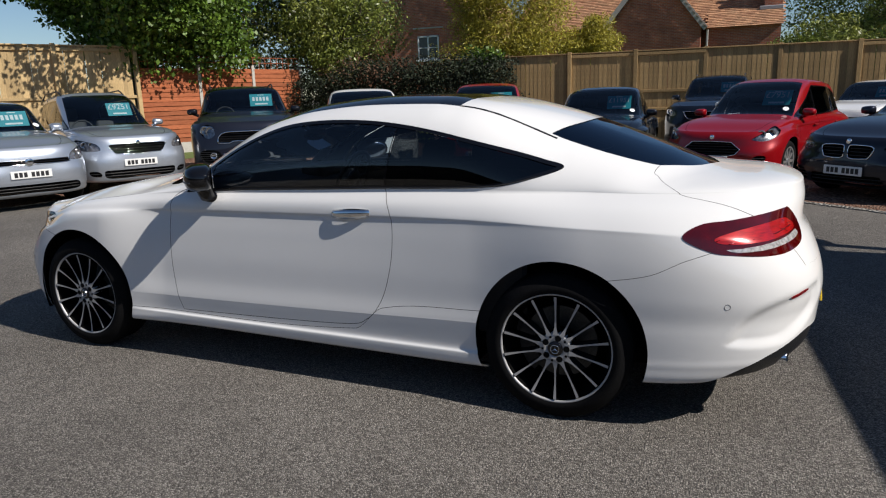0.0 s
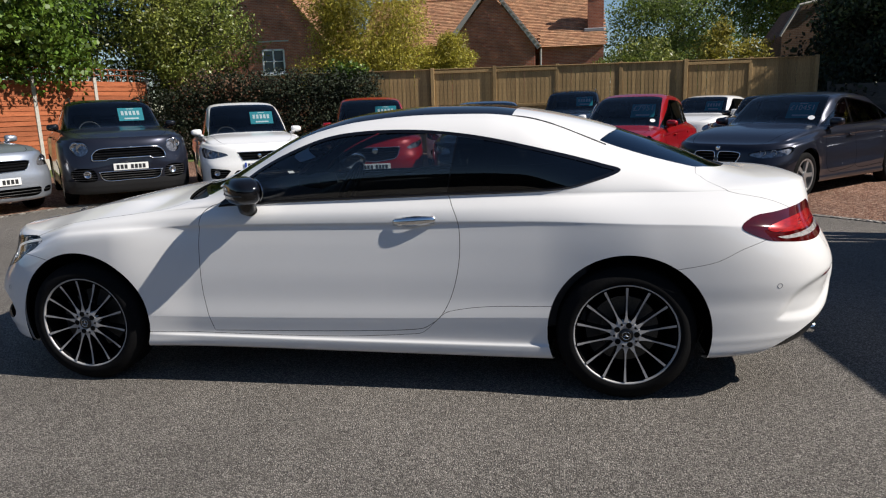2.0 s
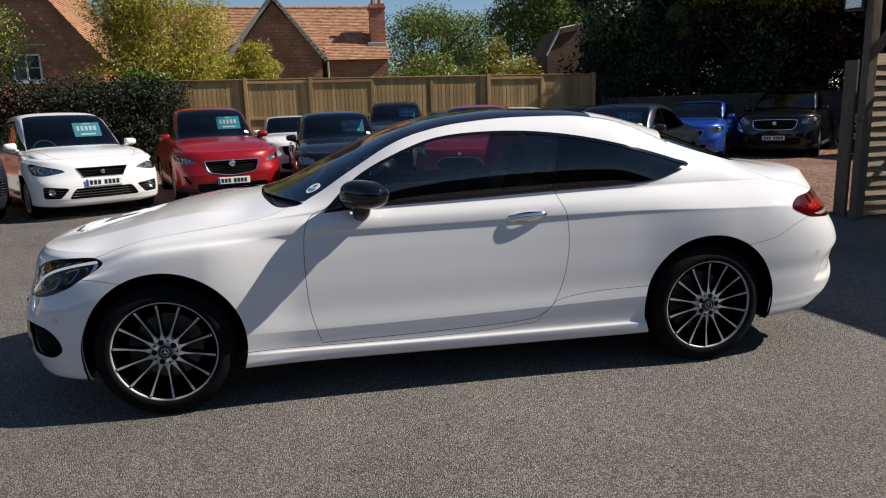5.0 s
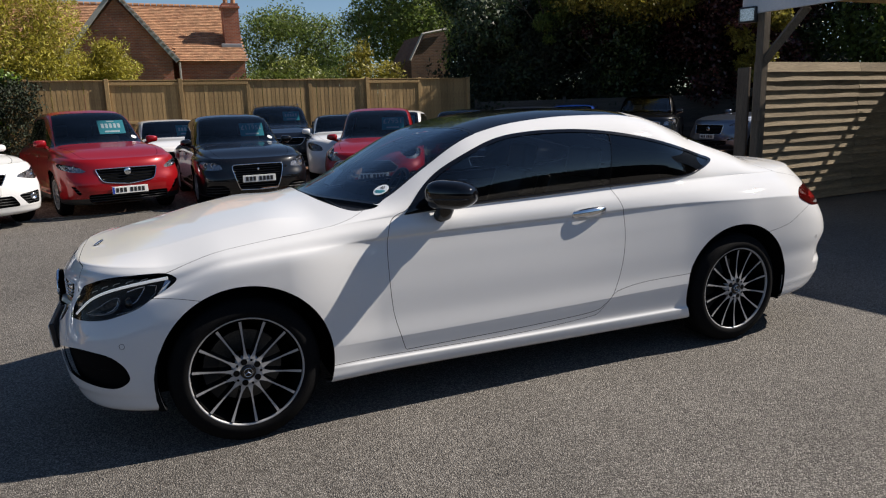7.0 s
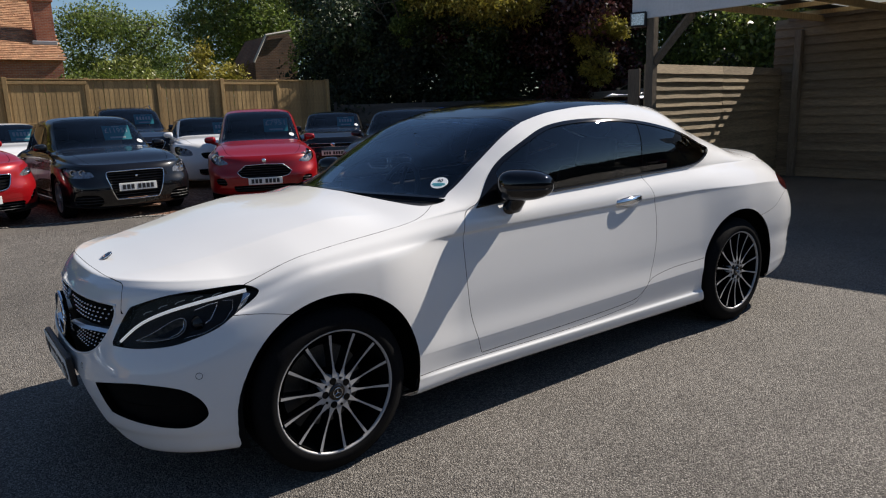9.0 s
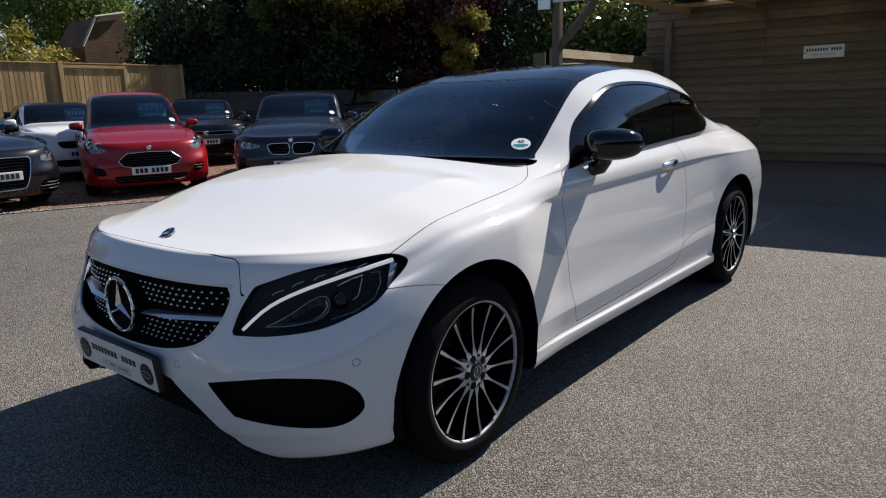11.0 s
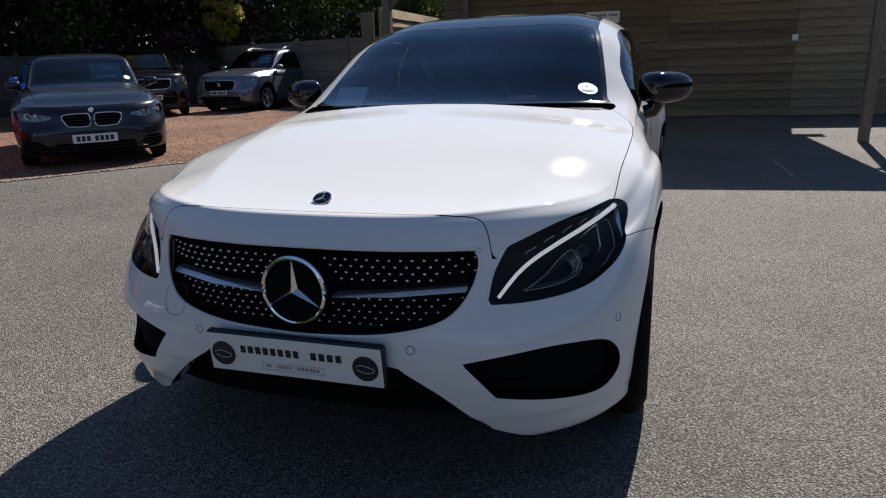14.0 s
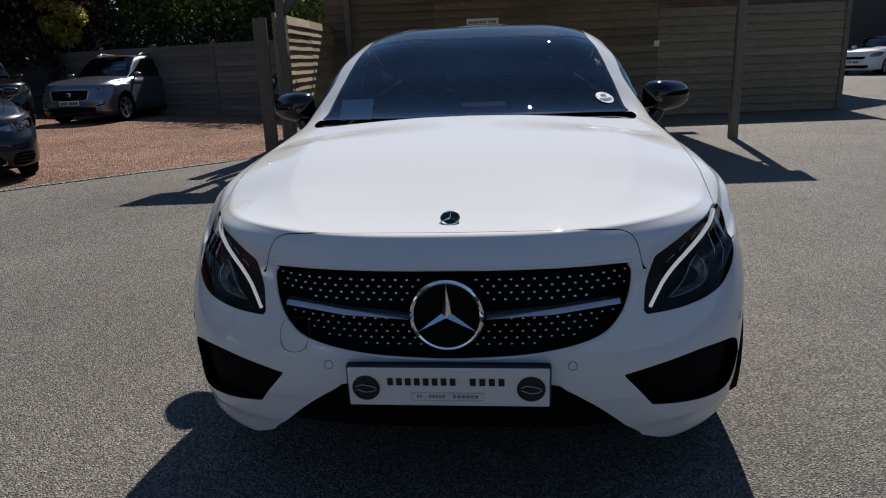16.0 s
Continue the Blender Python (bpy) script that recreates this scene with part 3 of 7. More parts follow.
for k in range(4):
    xx = .25 + k * 1.22
    part("purlin", box_mesh((xx, -6.05, 2.76), (xx + .05, -.58, 2.83), .004), PALE_WOOD, canopy, "", Matrix.Translation((5.75, 3.1, 0)) @ Matrix.Rotation(radians(-5.6) * -1, 4, "Z"))
ROOF_DARK = mat("felted_roof_sheet", (0.04, 0.04, 0.04), 0.9, col2=(0.06, 0.06, 0.055), scale=3, grain=0.3, grain_scale=90)
CLEAR_SHEET = bpy.data.materials.new("clear_roof_sheet")
CLEAR_SHEET.use_nodes = True
_b = CLEAR_SHEET.node_tree.nodes["Principled BSDF"]
_b.inputs["Base Color"].default_value, _b.inputs["Roughness"].default_value = (0.75, 0.77, 0.75, 1), 0.5
_tr, _mx = CLEAR_SHEET.node_tree.nodes.new("ShaderNodeBsdfTranslucent"), CLEAR_SHEET.node_tree.nodes.new("ShaderNodeMixShader")
_tr.inputs["Color"].default_value, _mx.inputs[0].default_value = (0.84, 0.86, 0.84, 1), 0.45
CLEAR_SHEET.node_tree.links.new(_b.outputs[0], _mx.inputs[1])
CLEAR_SHEET.node_tree.links.new(_tr.outputs[0], _mx.inputs[2])
CLEAR_SHEET.node_tree.links.new(_mx.outputs[0], CLEAR_SHEET.node_tree.nodes["Material Output"].inputs["Surface"])
for k in range(8):
    y1, y0 = (2.62 if k == 0 else 3.0 - k * .79), 3.0 - (k + 1) * .79
    clear = k in (1, 3, 6)
    bm = bmesh.new()
    xs_ = np.linspace(front_x((y0 + y1) / 2) + .03, 10.12, 5)
    prev = None
    for q in np.linspace(0, 1, 13):
        y = y1 + (y0 - y1) * q
        z = 2.85 + .012 * math.cos(q * 12 * math.pi)
        yb = y + (3.0 - y) * .036
        row = [bm.verts.new((xs_[0], y, z)), bm.verts.new((xs_[-1], yb, z)), bm.verts.new((xs_[-1], yb, z + .004)), bm.verts.new((xs_[0], y, z + .004))]
        if prev:
            for i in range(4):
                bm.faces.new((prev[i], prev[(i + 1) % 4], row[(i + 1) % 4], row[i]))
        prev = row
    part("roof_sheet", bm, CLEAR_SHEET if clear else ROOF_DARK, canopy, "clouded clear roof sheet" if clear else "")
wing = bpy.data.objects["wall_side"]
part("end_plank", box_mesh((.02, .12, 0), (.06, .31, 1.875), .006), POST_WOOD, wing, "broad upright plank")
# floodlight, sign, socket, gate latch
fl = thing("floodlight", Matrix.Translation((5.60, 3.06, 2.52)) @ Matrix.Rotation(radians(25), 4, "Z"), "black square floodlight on the carport post", "floodlight")
part("housing", box_mesh((-.10, -.11, -.10), (.0, .11, .10), .012), SATIN_BLACK, fl)
part("lens", box_mesh((-.106, -.085, -.075), (-.101, .085, .075)), CLEAR_LENS, fl)
part("bracket", box_mesh((0, -.02, -.02), (.06, .02, .02), .004), SATIN_BLACK, fl)
sg = thing("wall_sign", Matrix.Translation((10.085, .33, 1.86)) @ Matrix.Rotation(radians(-2), 4, "Z"), "small white sign screwed to the dark boards", "sign")
part("sign_board", box_mesh((-.012, -.31, -.105), (0, .31, .105), .003), CARD_WHITE, sg)
for y0, y1, count in ((.27, -.07, 8), (-.11, -.27, 4)):
    pitch = (y1 - y0) / count
    for k in range(count):
        part("sign_bar", box_mesh((-.016, y0 + pitch * (k + .74), .012), (-.0125, y0 + pitch * (k + .14), .056)), PLATE_BLACK, sg)
part("sign_bar", box_mesh((-.016, -.18, -.055), (-.0125, .18, -.03)), ALLOY, sg)
so = thing("wall_socket", Matrix.Translation((10.215, -3.0, 1.37)), "small white outdoor socket box on boards", "socket")
part("socket_box", box_mesh((-.05, -.05, -.055), (0, .05, .055), .01), CARD_WHITE, so)
sb = thing("switch_box", Matrix.Translation((5.62, 2.86, 1.24)), "small brown switch box on the post", "switch box")
part("switch_cover", box_mesh((-.03, -.06, -.07), (.0, .05, .09), .008), POST_WOOD, sb)

# ---- the brick house ----
def brickwork(name, a, b, mortar, sx=1.0):
    m = bpy.data.materials.new(name)
    m.use_nodes = True
    nt = m.node_tree
    n, l = nt.nodes, nt.links
    bs = n["Principled BSDF"]
    bs.inputs["Roughness"].default_value = 0.9
    tc = n.new("ShaderNodeTexCoord")
    sep, com = n.new("ShaderNodeSeparateXYZ"), n.new("ShaderNodeCombineXYZ")
    l.new(tc.outputs["Object"], sep.inputs[0])
    ad = n.new("ShaderNodeMath")
    l.new(sep.outputs[0], ad.inputs[0])
    l.new(sep.outputs[1], ad.inputs[1])
    l.new(ad.outputs[0], com.inputs[0])
    l.new(sep.outputs[2], com.inputs[1])
    br = n.new("ShaderNodeTexBrick")
    br.inputs["Color1"].default_value, br.inputs["Color2"].default_value, br.inputs["Mortar"].default_value = (*a, 1), (*b, 1), (*mortar, 1)
    br.inputs["Scale"].default_value, br.inputs["Brick Width"].default_value, br.inputs["Row Height"].default_value, br.inputs["Mortar Size"].default_value = 1.0, .225, .075, .008
    l.new(com.outputs[0], br.inputs["Vector"])
    no = n.new("ShaderNodeTexNoise")
    no.inputs["Scale"].default_value, no.inputs["Detail"].default_value = 1.5, 5
    l.new(tc.outputs["Object"], no.inputs["Vector"])
    mr = n.new("ShaderNodeMapRange")
    mr.inputs["From Min"].default_value, mr.inputs["From Max"].default_value, mr.inputs["To Min"].default_value, mr.inputs["To Max"].default_value = .3, .7, .72, 1.25
    l.new(no.outputs["Fac"], mr.inputs["Value"])
    l.new(times(nt, br.outputs["Color"], None, mr.outputs[0]), bs.inputs["Base Color"])
    bp = n.new("ShaderNodeBump")
    bp.inputs["Strength"].default_value, bp.inputs["Distance"].default_value = .6, .01
    l.new(br.outputs["Fac"], bp.inputs["Height"])
    bp.invert = True
    l.new(bp.outputs[0], bs.inputs["Normal"])
    return m


BRICK = brickwork("red_brick", (0.42, 0.13, 0.065), (0.30, 0.085, 0.05), (0.34, 0.26, 0.20))
OLD_BRICK = brickwork("old_brown_brick", (0.13, 0.065, 0.035), (0.09, 0.045, 0.028), (0.13, 0.10, 0.075))
TILE = mat("clay_roof_tile", (0.30, 0.14, 0.075), 0.85, col2=(0.42, 0.24, 0.13), scale=2.2, grain=0.25, grain_scale=20, per_island=0.28)
BARGE = mat("grey_bargeboard", (0.42, 0.40, 0.37), 0.8, col2=(0.34, 0.32, 0.29), scale=5, grain=0.1, grain_scale=40)
LEAD = mat("lead_flashing", (0.30, 0.31, 0.33), 0.6, col2=(0.24, 0.25, 0.27), scale=4)
PANE = mat("dark_window_pane", (0.02, 0.025, 0.03), 0.08, grain=0.1, grain_scale=4)


def tiled(bm, p0, along_v, up_v, rows, cols, nrm, rnd):
    """Overlapping plain tiles over a slope, from its lower left corner."""
    nrm = Vector(nrm).normalized()
    for r in range(rows):
        for c in range(cols):
            off = .5 * (r % 2)
            a = Vector(p0) + along_v * ((c + off * 1.0) / cols) + up_v * (r / rows)
            if c + off > cols:
                continue
            du, dv = along_v / cols * .97, up_v / rows * 1.25
            lift = nrm * (.035 + .012 * rnd.random())
            q = [a + lift, a + du + lift, a + du + dv + nrm * .005, a + dv + nrm * .005]
            vs = [bm.verts.new(v) for v in q]
            vb = [bm.verts.new(q[0] - nrm * .03), bm.verts.new(q[1] - nrm * .03)]
            bm.faces.new(vs)
            bm.faces.new((vb[0], vb[1], vs[1], vs[0]))


def gable_house():
    hs = thing("brick_house", Matrix.Translation((-.40, 0, -.17)), "old red brick house with clay tile roofs and a chimney", "house")
    rnd = random.Random(4)
    Y, E, R = 36.0, 4.95, 7.80
    # main range
    part("wall", box_mesh((-9.5, Y, 0), (4.0, Y + 7.0, E)), BRICK, hs, "red brick wall")
    bm = bmesh.new()
    tiled(bm, (-9.8, Y - .25, E - .10), Vector((13.9, 0, 0)), Vector((0, 3.75, R - E + .1)), 30, 64, (0, -.68, .73), rnd)
    part("roof_tiles", bm, TILE, hs, "weathered clay roof tiles")
    tagged(hs.children[-1], kind="stuff")
    bm = bmesh.new()
    prism(bm, [(-3.5, E), (3.5, E), (0, R - .05)], 13.6, Matrix.Translation((-9.6, Y + 3.5, 0)) @ Matrix.Rotation(radians(-90), 4, "Z"))
    part("roof_core", bm, TILE, hs)
    bm = bmesh.new()
    for i in range(45):
        tube(bm, [(-9.7 + i * .305, Y + 3.5, R + .05), (-9.7 + i * .305 + .27, Y + 3.5, R + .05)], .10, 8)
    part("ridge_tiles", bm, TILE, hs, "clay ridge tiles")
    # cross gable
    gx, gw, ga, gy = -2.02, 2.62, 7.62, Y - 1.7
    bm = bmesh.new()
    prism(bm, [(gx - gw + .25, 0), (gx + gw - .25, 0), (gx + gw - .25, 4.62), (gx, ga - .25), (gx - gw + .25, 4.62)], 3.2, Matrix.Translation((0, gy, 0)))
    part("gable_wall", bm, BRICK, hs, "red brick gable wall")
    for s in (-1, 1):
        bm = bmesh.new()
        a = Vector((gx + s * gw, gy - .30, 4.42))
        b = Vector((gx, gy - .30, ga))
        u = (b - a).normalized()
        w = Vector((-u.z, 0, u.x)) * .13 * (1 if s < 0 else -1)
        for y0, y1, mm in ((0, .07, 0),):
            vs = [bm.verts.new(q + Vector((0, y, 0))) for y in (y0, y1) for q in (a - w, b - w * .4, b + w, a + w)]
            for f in ((0, 1, 2, 3), (7, 6, 5, 4), (0, 4, 5, 1), (1, 5, 6, 2), (2, 6, 7, 3), (3, 7, 4, 0)):
                bm.faces.new([vs[i] for i in f])
        bmesh.ops.recalc_face_normals(bm, faces=bm.faces[:])
        part("bargeboard", bm, BARGE, hs, "weathered grey bargeboard")
        bm = bmesh.new()
        tiled(bm, (gx + s * (gw + .1), gy - .28, 4.36) if s < 0 else (gx + gw + .1, gy + 4.6, 4.36), Vector((0, 4.9 * (1 if s < 0 else -1), 0)), Vector((-s * (gw + .1), 0, ga - 4.36 + .05)), 30, 24, (s * .8, 0, .6), rnd)
        part("gable_tiles", bm, TILE, hs)
        tagged(hs.children[-1], kind="stuff")
    # side lean-to, chimney
    part("side_wall", box_mesh((.65, Y - 1.0, 0), (4.0, Y + .3, 4.5)), BRICK, hs)
    bm = bmesh.new()
    tiled(bm, (.5, Y - 1.25, 4.45), Vector((3.6, 0, 0)), Vector((0, 1.55, .85)), 9, 18, (0, -.48, .87), rnd)
    part("side_tiles", bm, TILE, hs)
    part("lead_valley", box_mesh((3.0, Y + .25, 5.3), (4.1, Y + .45, 5.5), .03), LEAD, hs)
    part("chimney", box_mesh((3.22, Y + .35, 3.9), (4.06, Y + 1.2, 7.62)), BRICK, hs)
    part("chimney_cap", box_mesh((3.15, Y + .28, 7.35), (4.13, Y + 1.28, 7.48), .02), BRICK, hs)
    for k in (0, 1):
        bm = bmesh.new()
        lathe(bm, [(.14, 0), (.12, .15), (.13, .5), (.10, .5)], 12)
        part("chimney_pot", bm, TILE, hs, "", Matrix.Translation((3.45 + .4 * k, Y + .75, 7.62)) @ Matrix.Rotation(radians(90), 4, "X"))
    part("downpipe", box_mesh((.62, Y - 1.72, 0), (.72, Y - 1.62, 4.4), .02), BARGE, hs)
    # near wing with a window
    X0, X1, wy = -19.0, -9.5, 30.0
    bm = bmesh.new()
    prism(bm, [(X0, 0), (X1, 0), (X1, 4.5), (X1 - 3.6, 8.9), (X0 + 1.2, 8.9), (X0, 7.5)], 9.0, Matrix.Translation((0, wy, 0)))
    part("wing_wall", bm, BRICK, hs, "red brick gable end")
    bm = bmesh.new()
    tiled(bm, (X1 + .3, wy + 9.3, 4.15), Vector((0, -9.6, 0)), Vector((-3.85, 0, 4.85)), 36, 44, (.78, 0, .62), rnd)
    part("wing_tiles", bm, TILE, hs)
    tagged(hs.children[-1], kind="stuff")
    wn_ = new("window")
    wn_.parent = hs
    tagged(wn_, "pale framed casement window")
    wx, wz = -12.65, 4.0
    part("pane", box_mesh((wx - .55, wy - .01, wz - .55), (wx + .55, wy + .05, wz + .55)), PANE, wn_)
    for a, b in (((wx - .60, wz - .60), (wx - .52, wz + .60)), ((wx + .52, wz - .60), (wx + .60, wz + .60)), ((wx - .04, wz - .60), (wx + .04, wz + .60)), ((wx - .60, wz + .52), (wx + .60, wz + .60)), ((wx - .60, wz - .60), (wx + .60, wz - .50)), ((wx - .52, wz - .02), (wx + .52, wz + .02))):
        part("frame", box_mesh((a[0], wy - .05, a[1]), (b[0], wy - .011, b[1]), .008), WHITE_BOARD, wn_)
    part("sill", box_mesh((wx - .70, wy - .12, wz - .70), (wx + .70, wy, wz - .605), .01), WHITE_BOARD, wn_)
    part("lintel", box_mesh((wx - .85, wy - .03, wz + .95), (wx + .85, wy - .002, wz + 1.02)), BARGE, hs)


gable_house()
bn_ = thing("garden_shed", Matrix.Identity(4), "brown gabled outbuilding half hidden by trees", "shed")
bm = bmesh.new()
prism(bm, [(10.8, 0), (13.0, 0), (13.0, 4.6), (12.6, 5.3), (11.6, 5.15), (10.8, 3.9)], 3.0, Matrix.Translation((0, 29, 0)))
part("wall", bm, OLD_BRICK, bn_)
bm = bmesh.new()
tube(bm, [(10.7, 28.9, 3.9), (11.4, 28.9, 5.15), (12.7, 28.9, 5.4)], .06, 4)
part("verge_board", bm, BARGE, bn_)
# gabled house beyond the open end of the timber wall
gb = thing("gabled_house", Matrix.Identity(4), "brown house with a white verge behind the timber wall", "house")
bm = bmesh.new()
prism(bm, [(-8.6, 0), (-3.0, 0), (-3.0, 2.9), (-5.8, 5.4), (-8.6, 2.9)], 6.0, Matrix.Translation((15.0, 0, 0)) @ Matrix.Rotation(radians(90), 4, "Z") @ Matrix.Translation((0, -6.0, 0)))
part("wall", bm, OLD_BRICK, gb)
for a, b in (((-2.8, 2.75), (-5.8, 5.5)), ((-8.8, 2.75), (-5.8, 5.5))):
    bm = bmesh.new()
    tube(bm, [(14.94, a[0], a[1]), (14.94, b[0], b[1])], .11, 4)
    part("verge_board", bm, WHITE_BOARD, gb, "white verge board")
    bm = bmesh.new()
    vs = [bm.verts.new(q) for q in ((14.8, a[0], a[1] + .10), (21.2, a[0], a[1] + .10), (21.2, b[0], b[1] + .16), (14.8, b[0], b[1] + .16))]
    top_face = bm.faces.new(vs)
    bmesh.ops.solidify(bm, geom=[top_face], thickness=.08)
    part("roof", bm, TILE, gb)
# dark building on the far right
fb_ = thing("far_building", Matrix.Identity(4), "dark building beyond the open yard", "building")
part("wall", box_mesh((30, -30, 0), (38, -14.5, 4.2)), DARK_WOOD, fb_)
part("roof", box_mesh((29.6, -30.4, 4.2), (38.4, -14.1, 4.5), .05), ROOF_DARK, fb_)

# ---- trees and shrubs ----
def leafmat(name, a, b, rough=0.5, trans=0.25):
    m = mat(name, a, rough, col2=b, scale=0.8, per_island=0.6, spec=0.5)
    nt = m.node_tree
    bs, out = nt.nodes["Principled BSDF"], nt.nodes["Material Output"]
    tr, mx = nt.nodes.new("ShaderNodeBsdfTranslucent"), nt.nodes.new("ShaderNodeMixShader")
    src = bs.inputs["Base Color"].links[0].from_socket
    nt.links.new(src, tr.inputs["Color"])
    mx.inputs[0].default_value = trans
    nt.links.new(bs.outputs[0], mx.inputs[1])
    nt.links.new(tr.outputs[0], mx.inputs[2])
    nt.links.new(mx.outputs[0], out.inputs["Surface"])
    return m


LEAF_GREEN = leafmat("sycamore_leaf", (0.055, 0.115, 0.012), (0.13, 0.21, 0.025))
LEAF_LAUREL = leafmat("laurel_leaf", (0.10, 0.145, 0.022), (0.25, 0.26, 0.055), 0.4)
LEAF_BAMBOO = leafmat("bamboo_leaf", (0.30, 0.27, 0.03), (0.46, 0.40, 0.06), 0.55, 0.35)
LEAF_DARK = leafmat("dark_hedge_leaf", (0.034, 0.055, 0.016), (0.060, 0.085, 0.025), 0.4, 0.28)
LEAF_HEDGE = leafmat("near_black_leaf", (0.011, 0.019, 0.007), (0.021, 0.031, 0.011), 0.8, 0.1)
LEAF_OAK = leafmat("oak_leaf", (0.085, 0.135, 0.026), (0.17, 0.215, 0.05), 0.5, 0.45)
LEAF_COPPER = leafmat("copper_leaf", (0.045, 0.020, 0.021), (0.095, 0.034, 0.032), 0.20, 0.28)
LEAF_YELLOW = leafmat("yellow_leaf", (0.26, 0.22, 0.03), (0.34, 0.30, 0.06), 0.5, 0.35)
LEAF_CONIFER = leafmat("conifer_leaf", (0.028, 0.052, 0.020), (0.06, 0.085, 0.03), 0.55, 0.1)
BARK = mat("bark", (0.055, 0.045, 0.035), 0.95, col2=(0.11, 0.095, 0.075), scale=12, grain=0.3, grain_scale=50, bump=0.8, bump_scale=40, stretch=(3, 3, .6))


def foliage(name, clumps, count, size, material, parent, seed, aspect=.5, hollow=.55, droop=.3):
    """Leaves scattered in uneven clumps (x, y, z, rx, ry, rz)."""
    g = np.random.RandomState(seed)
    cl = np.array(clumps, float)
    vol = np.cbrt(cl[:, 3] * cl[:, 4] * cl[:, 5]) ** 2
    which = g.choice(len(cl), count, p=vol / vol.sum())
    d = g.normal(size=(count, 3))
    d /= np.linalg.norm(d, axis=1, keepdims=True)
    rad = hollow + (1.06 - hollow) * g.rand(count) ** .6
    lump = 1 + .22 * np.sin(d[:, 0] * 5 + which) * np.cos(d[:, 1] * 6 + 2 * which) + .15 * np.sin(d[:, 2] * 9 + which * 3)
    c = cl[which, :3] + d * cl[which, 3:] * (rad * lump)[:, None]
    u = g.normal(size=(count, 3)) + np.array([0, 0, -droop])
    u /= np.linalg.norm(u, axis=1, keepdims=True)
    w = np.cross(u, d + .9 * g.normal(size=(count, 3)))
    w /= np.linalg.norm(w, axis=1, keepdims=True) + 1e-9
    s = size * (.6 + .8 * g.rand(count))[:, None]
    fold = np.cross(u, w) * s * .12
    p = np.stack([c, c + u * s * .5 + w * s * aspect * .5 + fold, c + u * s, c + u * s * .5 - w * s * aspect * .5 + fold], 1)
    keep = p[:, :, 2].min(1) > .02
    p = p[keep]
    k = len(p)
    me = bpy.data.meshes.new(name)
    me.vertices.add(4 * k)
    me.vertices.foreach_set("co", p.reshape(-1).astype(np.float32))
    me.loops.add(4 * k)
    me.loops.foreach_set("vertex_index", np.arange(4 * k, dtype=np.int32))
    me.polygons.add(k)
    me.polygons.foreach_set("loop_start", np.arange(0, 4 * k, 4, dtype=np.int32))
    me.polygons.foreach_set("loop_total", np.full(k, 4, dtype=np.int32))
    me.update()
    me.materials.append(material)
    ob = new(name, me)
    ob.parent = parent
    return tagged(ob, kind="stuff")


def limbs(bm, base, top, r, seed, n=7, spread=2.2, depth=2):
    rnd = random.Random(seed)
    base, top = Vector(base), Vector(top)
    pts = [base + (top - base) * q + Vector((rnd.uniform(-.12, .12), rnd.uniform(-.12, .12), 0)) * (1 if 0 < q < 1 else 0) for q in (0, .25, .5, .75, 1)]
    tube(bm, pts, r, 8, taper=r * .35)
    for k in range(n):
        q = rnd.uniform(.35, .98)
        a = base + (top - base) * q
        t = rnd.uniform(0, 2 * math.pi)
        e = a + Vector((math.cos(t), math.sin(t), rnd.uniform(.35, .9))) * spread * rnd.uniform(.6, 1.1)
        mid = (a + e) / 2 + Vector((rnd.uniform(-.2, .2), rnd.uniform(-.2, .2), rnd.uniform(-.1, .25)))
        tube(bm, [a, mid, e], r * .38, 6, taper=r * .10)
        if depth > 1:
            for j in range(3):
                t2 = rnd.uniform(0, 2 * math.pi)
                b0 = mid + (e - mid) * rnd.uniform(.1, .8)
                tube(bm, [b0, b0 + Vector((math.cos(t2), math.sin(t2), rnd.uniform(.0, .9))) * spread * .42], r * .15, 5, taper=r * .05)


def tree(name, at, h, r, clumps, count, size, material, label, seed, trunk=.20, aspect=.5, hollow=.5, cat="tree", n=7, spread=2.2):
    t = thing(name, Matrix.Identity(4), label, cat)
    bm = bmesh.new()
    limbs(bm, (*at, 0), (at[0], at[1], h), trunk, seed, n, spread)
    part("trunk", bm, BARK, t, "dark bark", smooth=True)
    foliage("crown", clumps, count, size, material, t, seed, aspect, hollow)
    return t


def ball(cx, cy, cz, R, rz, n, seed, squash=1.0):
    """Clumps spread over a rounded crown."""
    rnd = random.Random(seed)
    out = []
    for k in range(n):
        while True:
            v = Vector((rnd.uniform(-1, 1), rnd.uniform(-1, 1), rnd.uniform(-1, 1)))
            if v.length < 1:
                break
        s = rnd.uniform(.22, .42)
        out.append((cx + v.x * R * .8, cy + v.y * R * .8, cz + v.z * rz * .8, R * s, R * s, R * s * .75))
    return out


# last two high clumps, mostly out of view, added to shade the pale fence
tree("sycamore_tree", (-15.2, 12.6), 6.0, 3, ball(-14.9, 12.0, 5.4, 4.0, 2.9, 40, 1) + [(-13.6, 11.5, 2.9, 1.3, 1.3, .9), (-12.8, 13.2, 3.0, 1.5, 1.4, .9), (-13.2, 12.4, 3.6, 1.5, 1.3, 1.0), (-13.4, 11.2, 3.6, 1.2, 1.1, .9), (-12.6, 12.8, 3.4, 1.2, 1.0, .8), (-11.4, 9.0, 4.9, 1.2, 1.2, .8), (-11.8, 10.6, 5.0, 1.2, 1.2, .9)], 90000, .125, LEAF_GREEN, "broad green tree hanging over the fences", 1, aspect=.75)
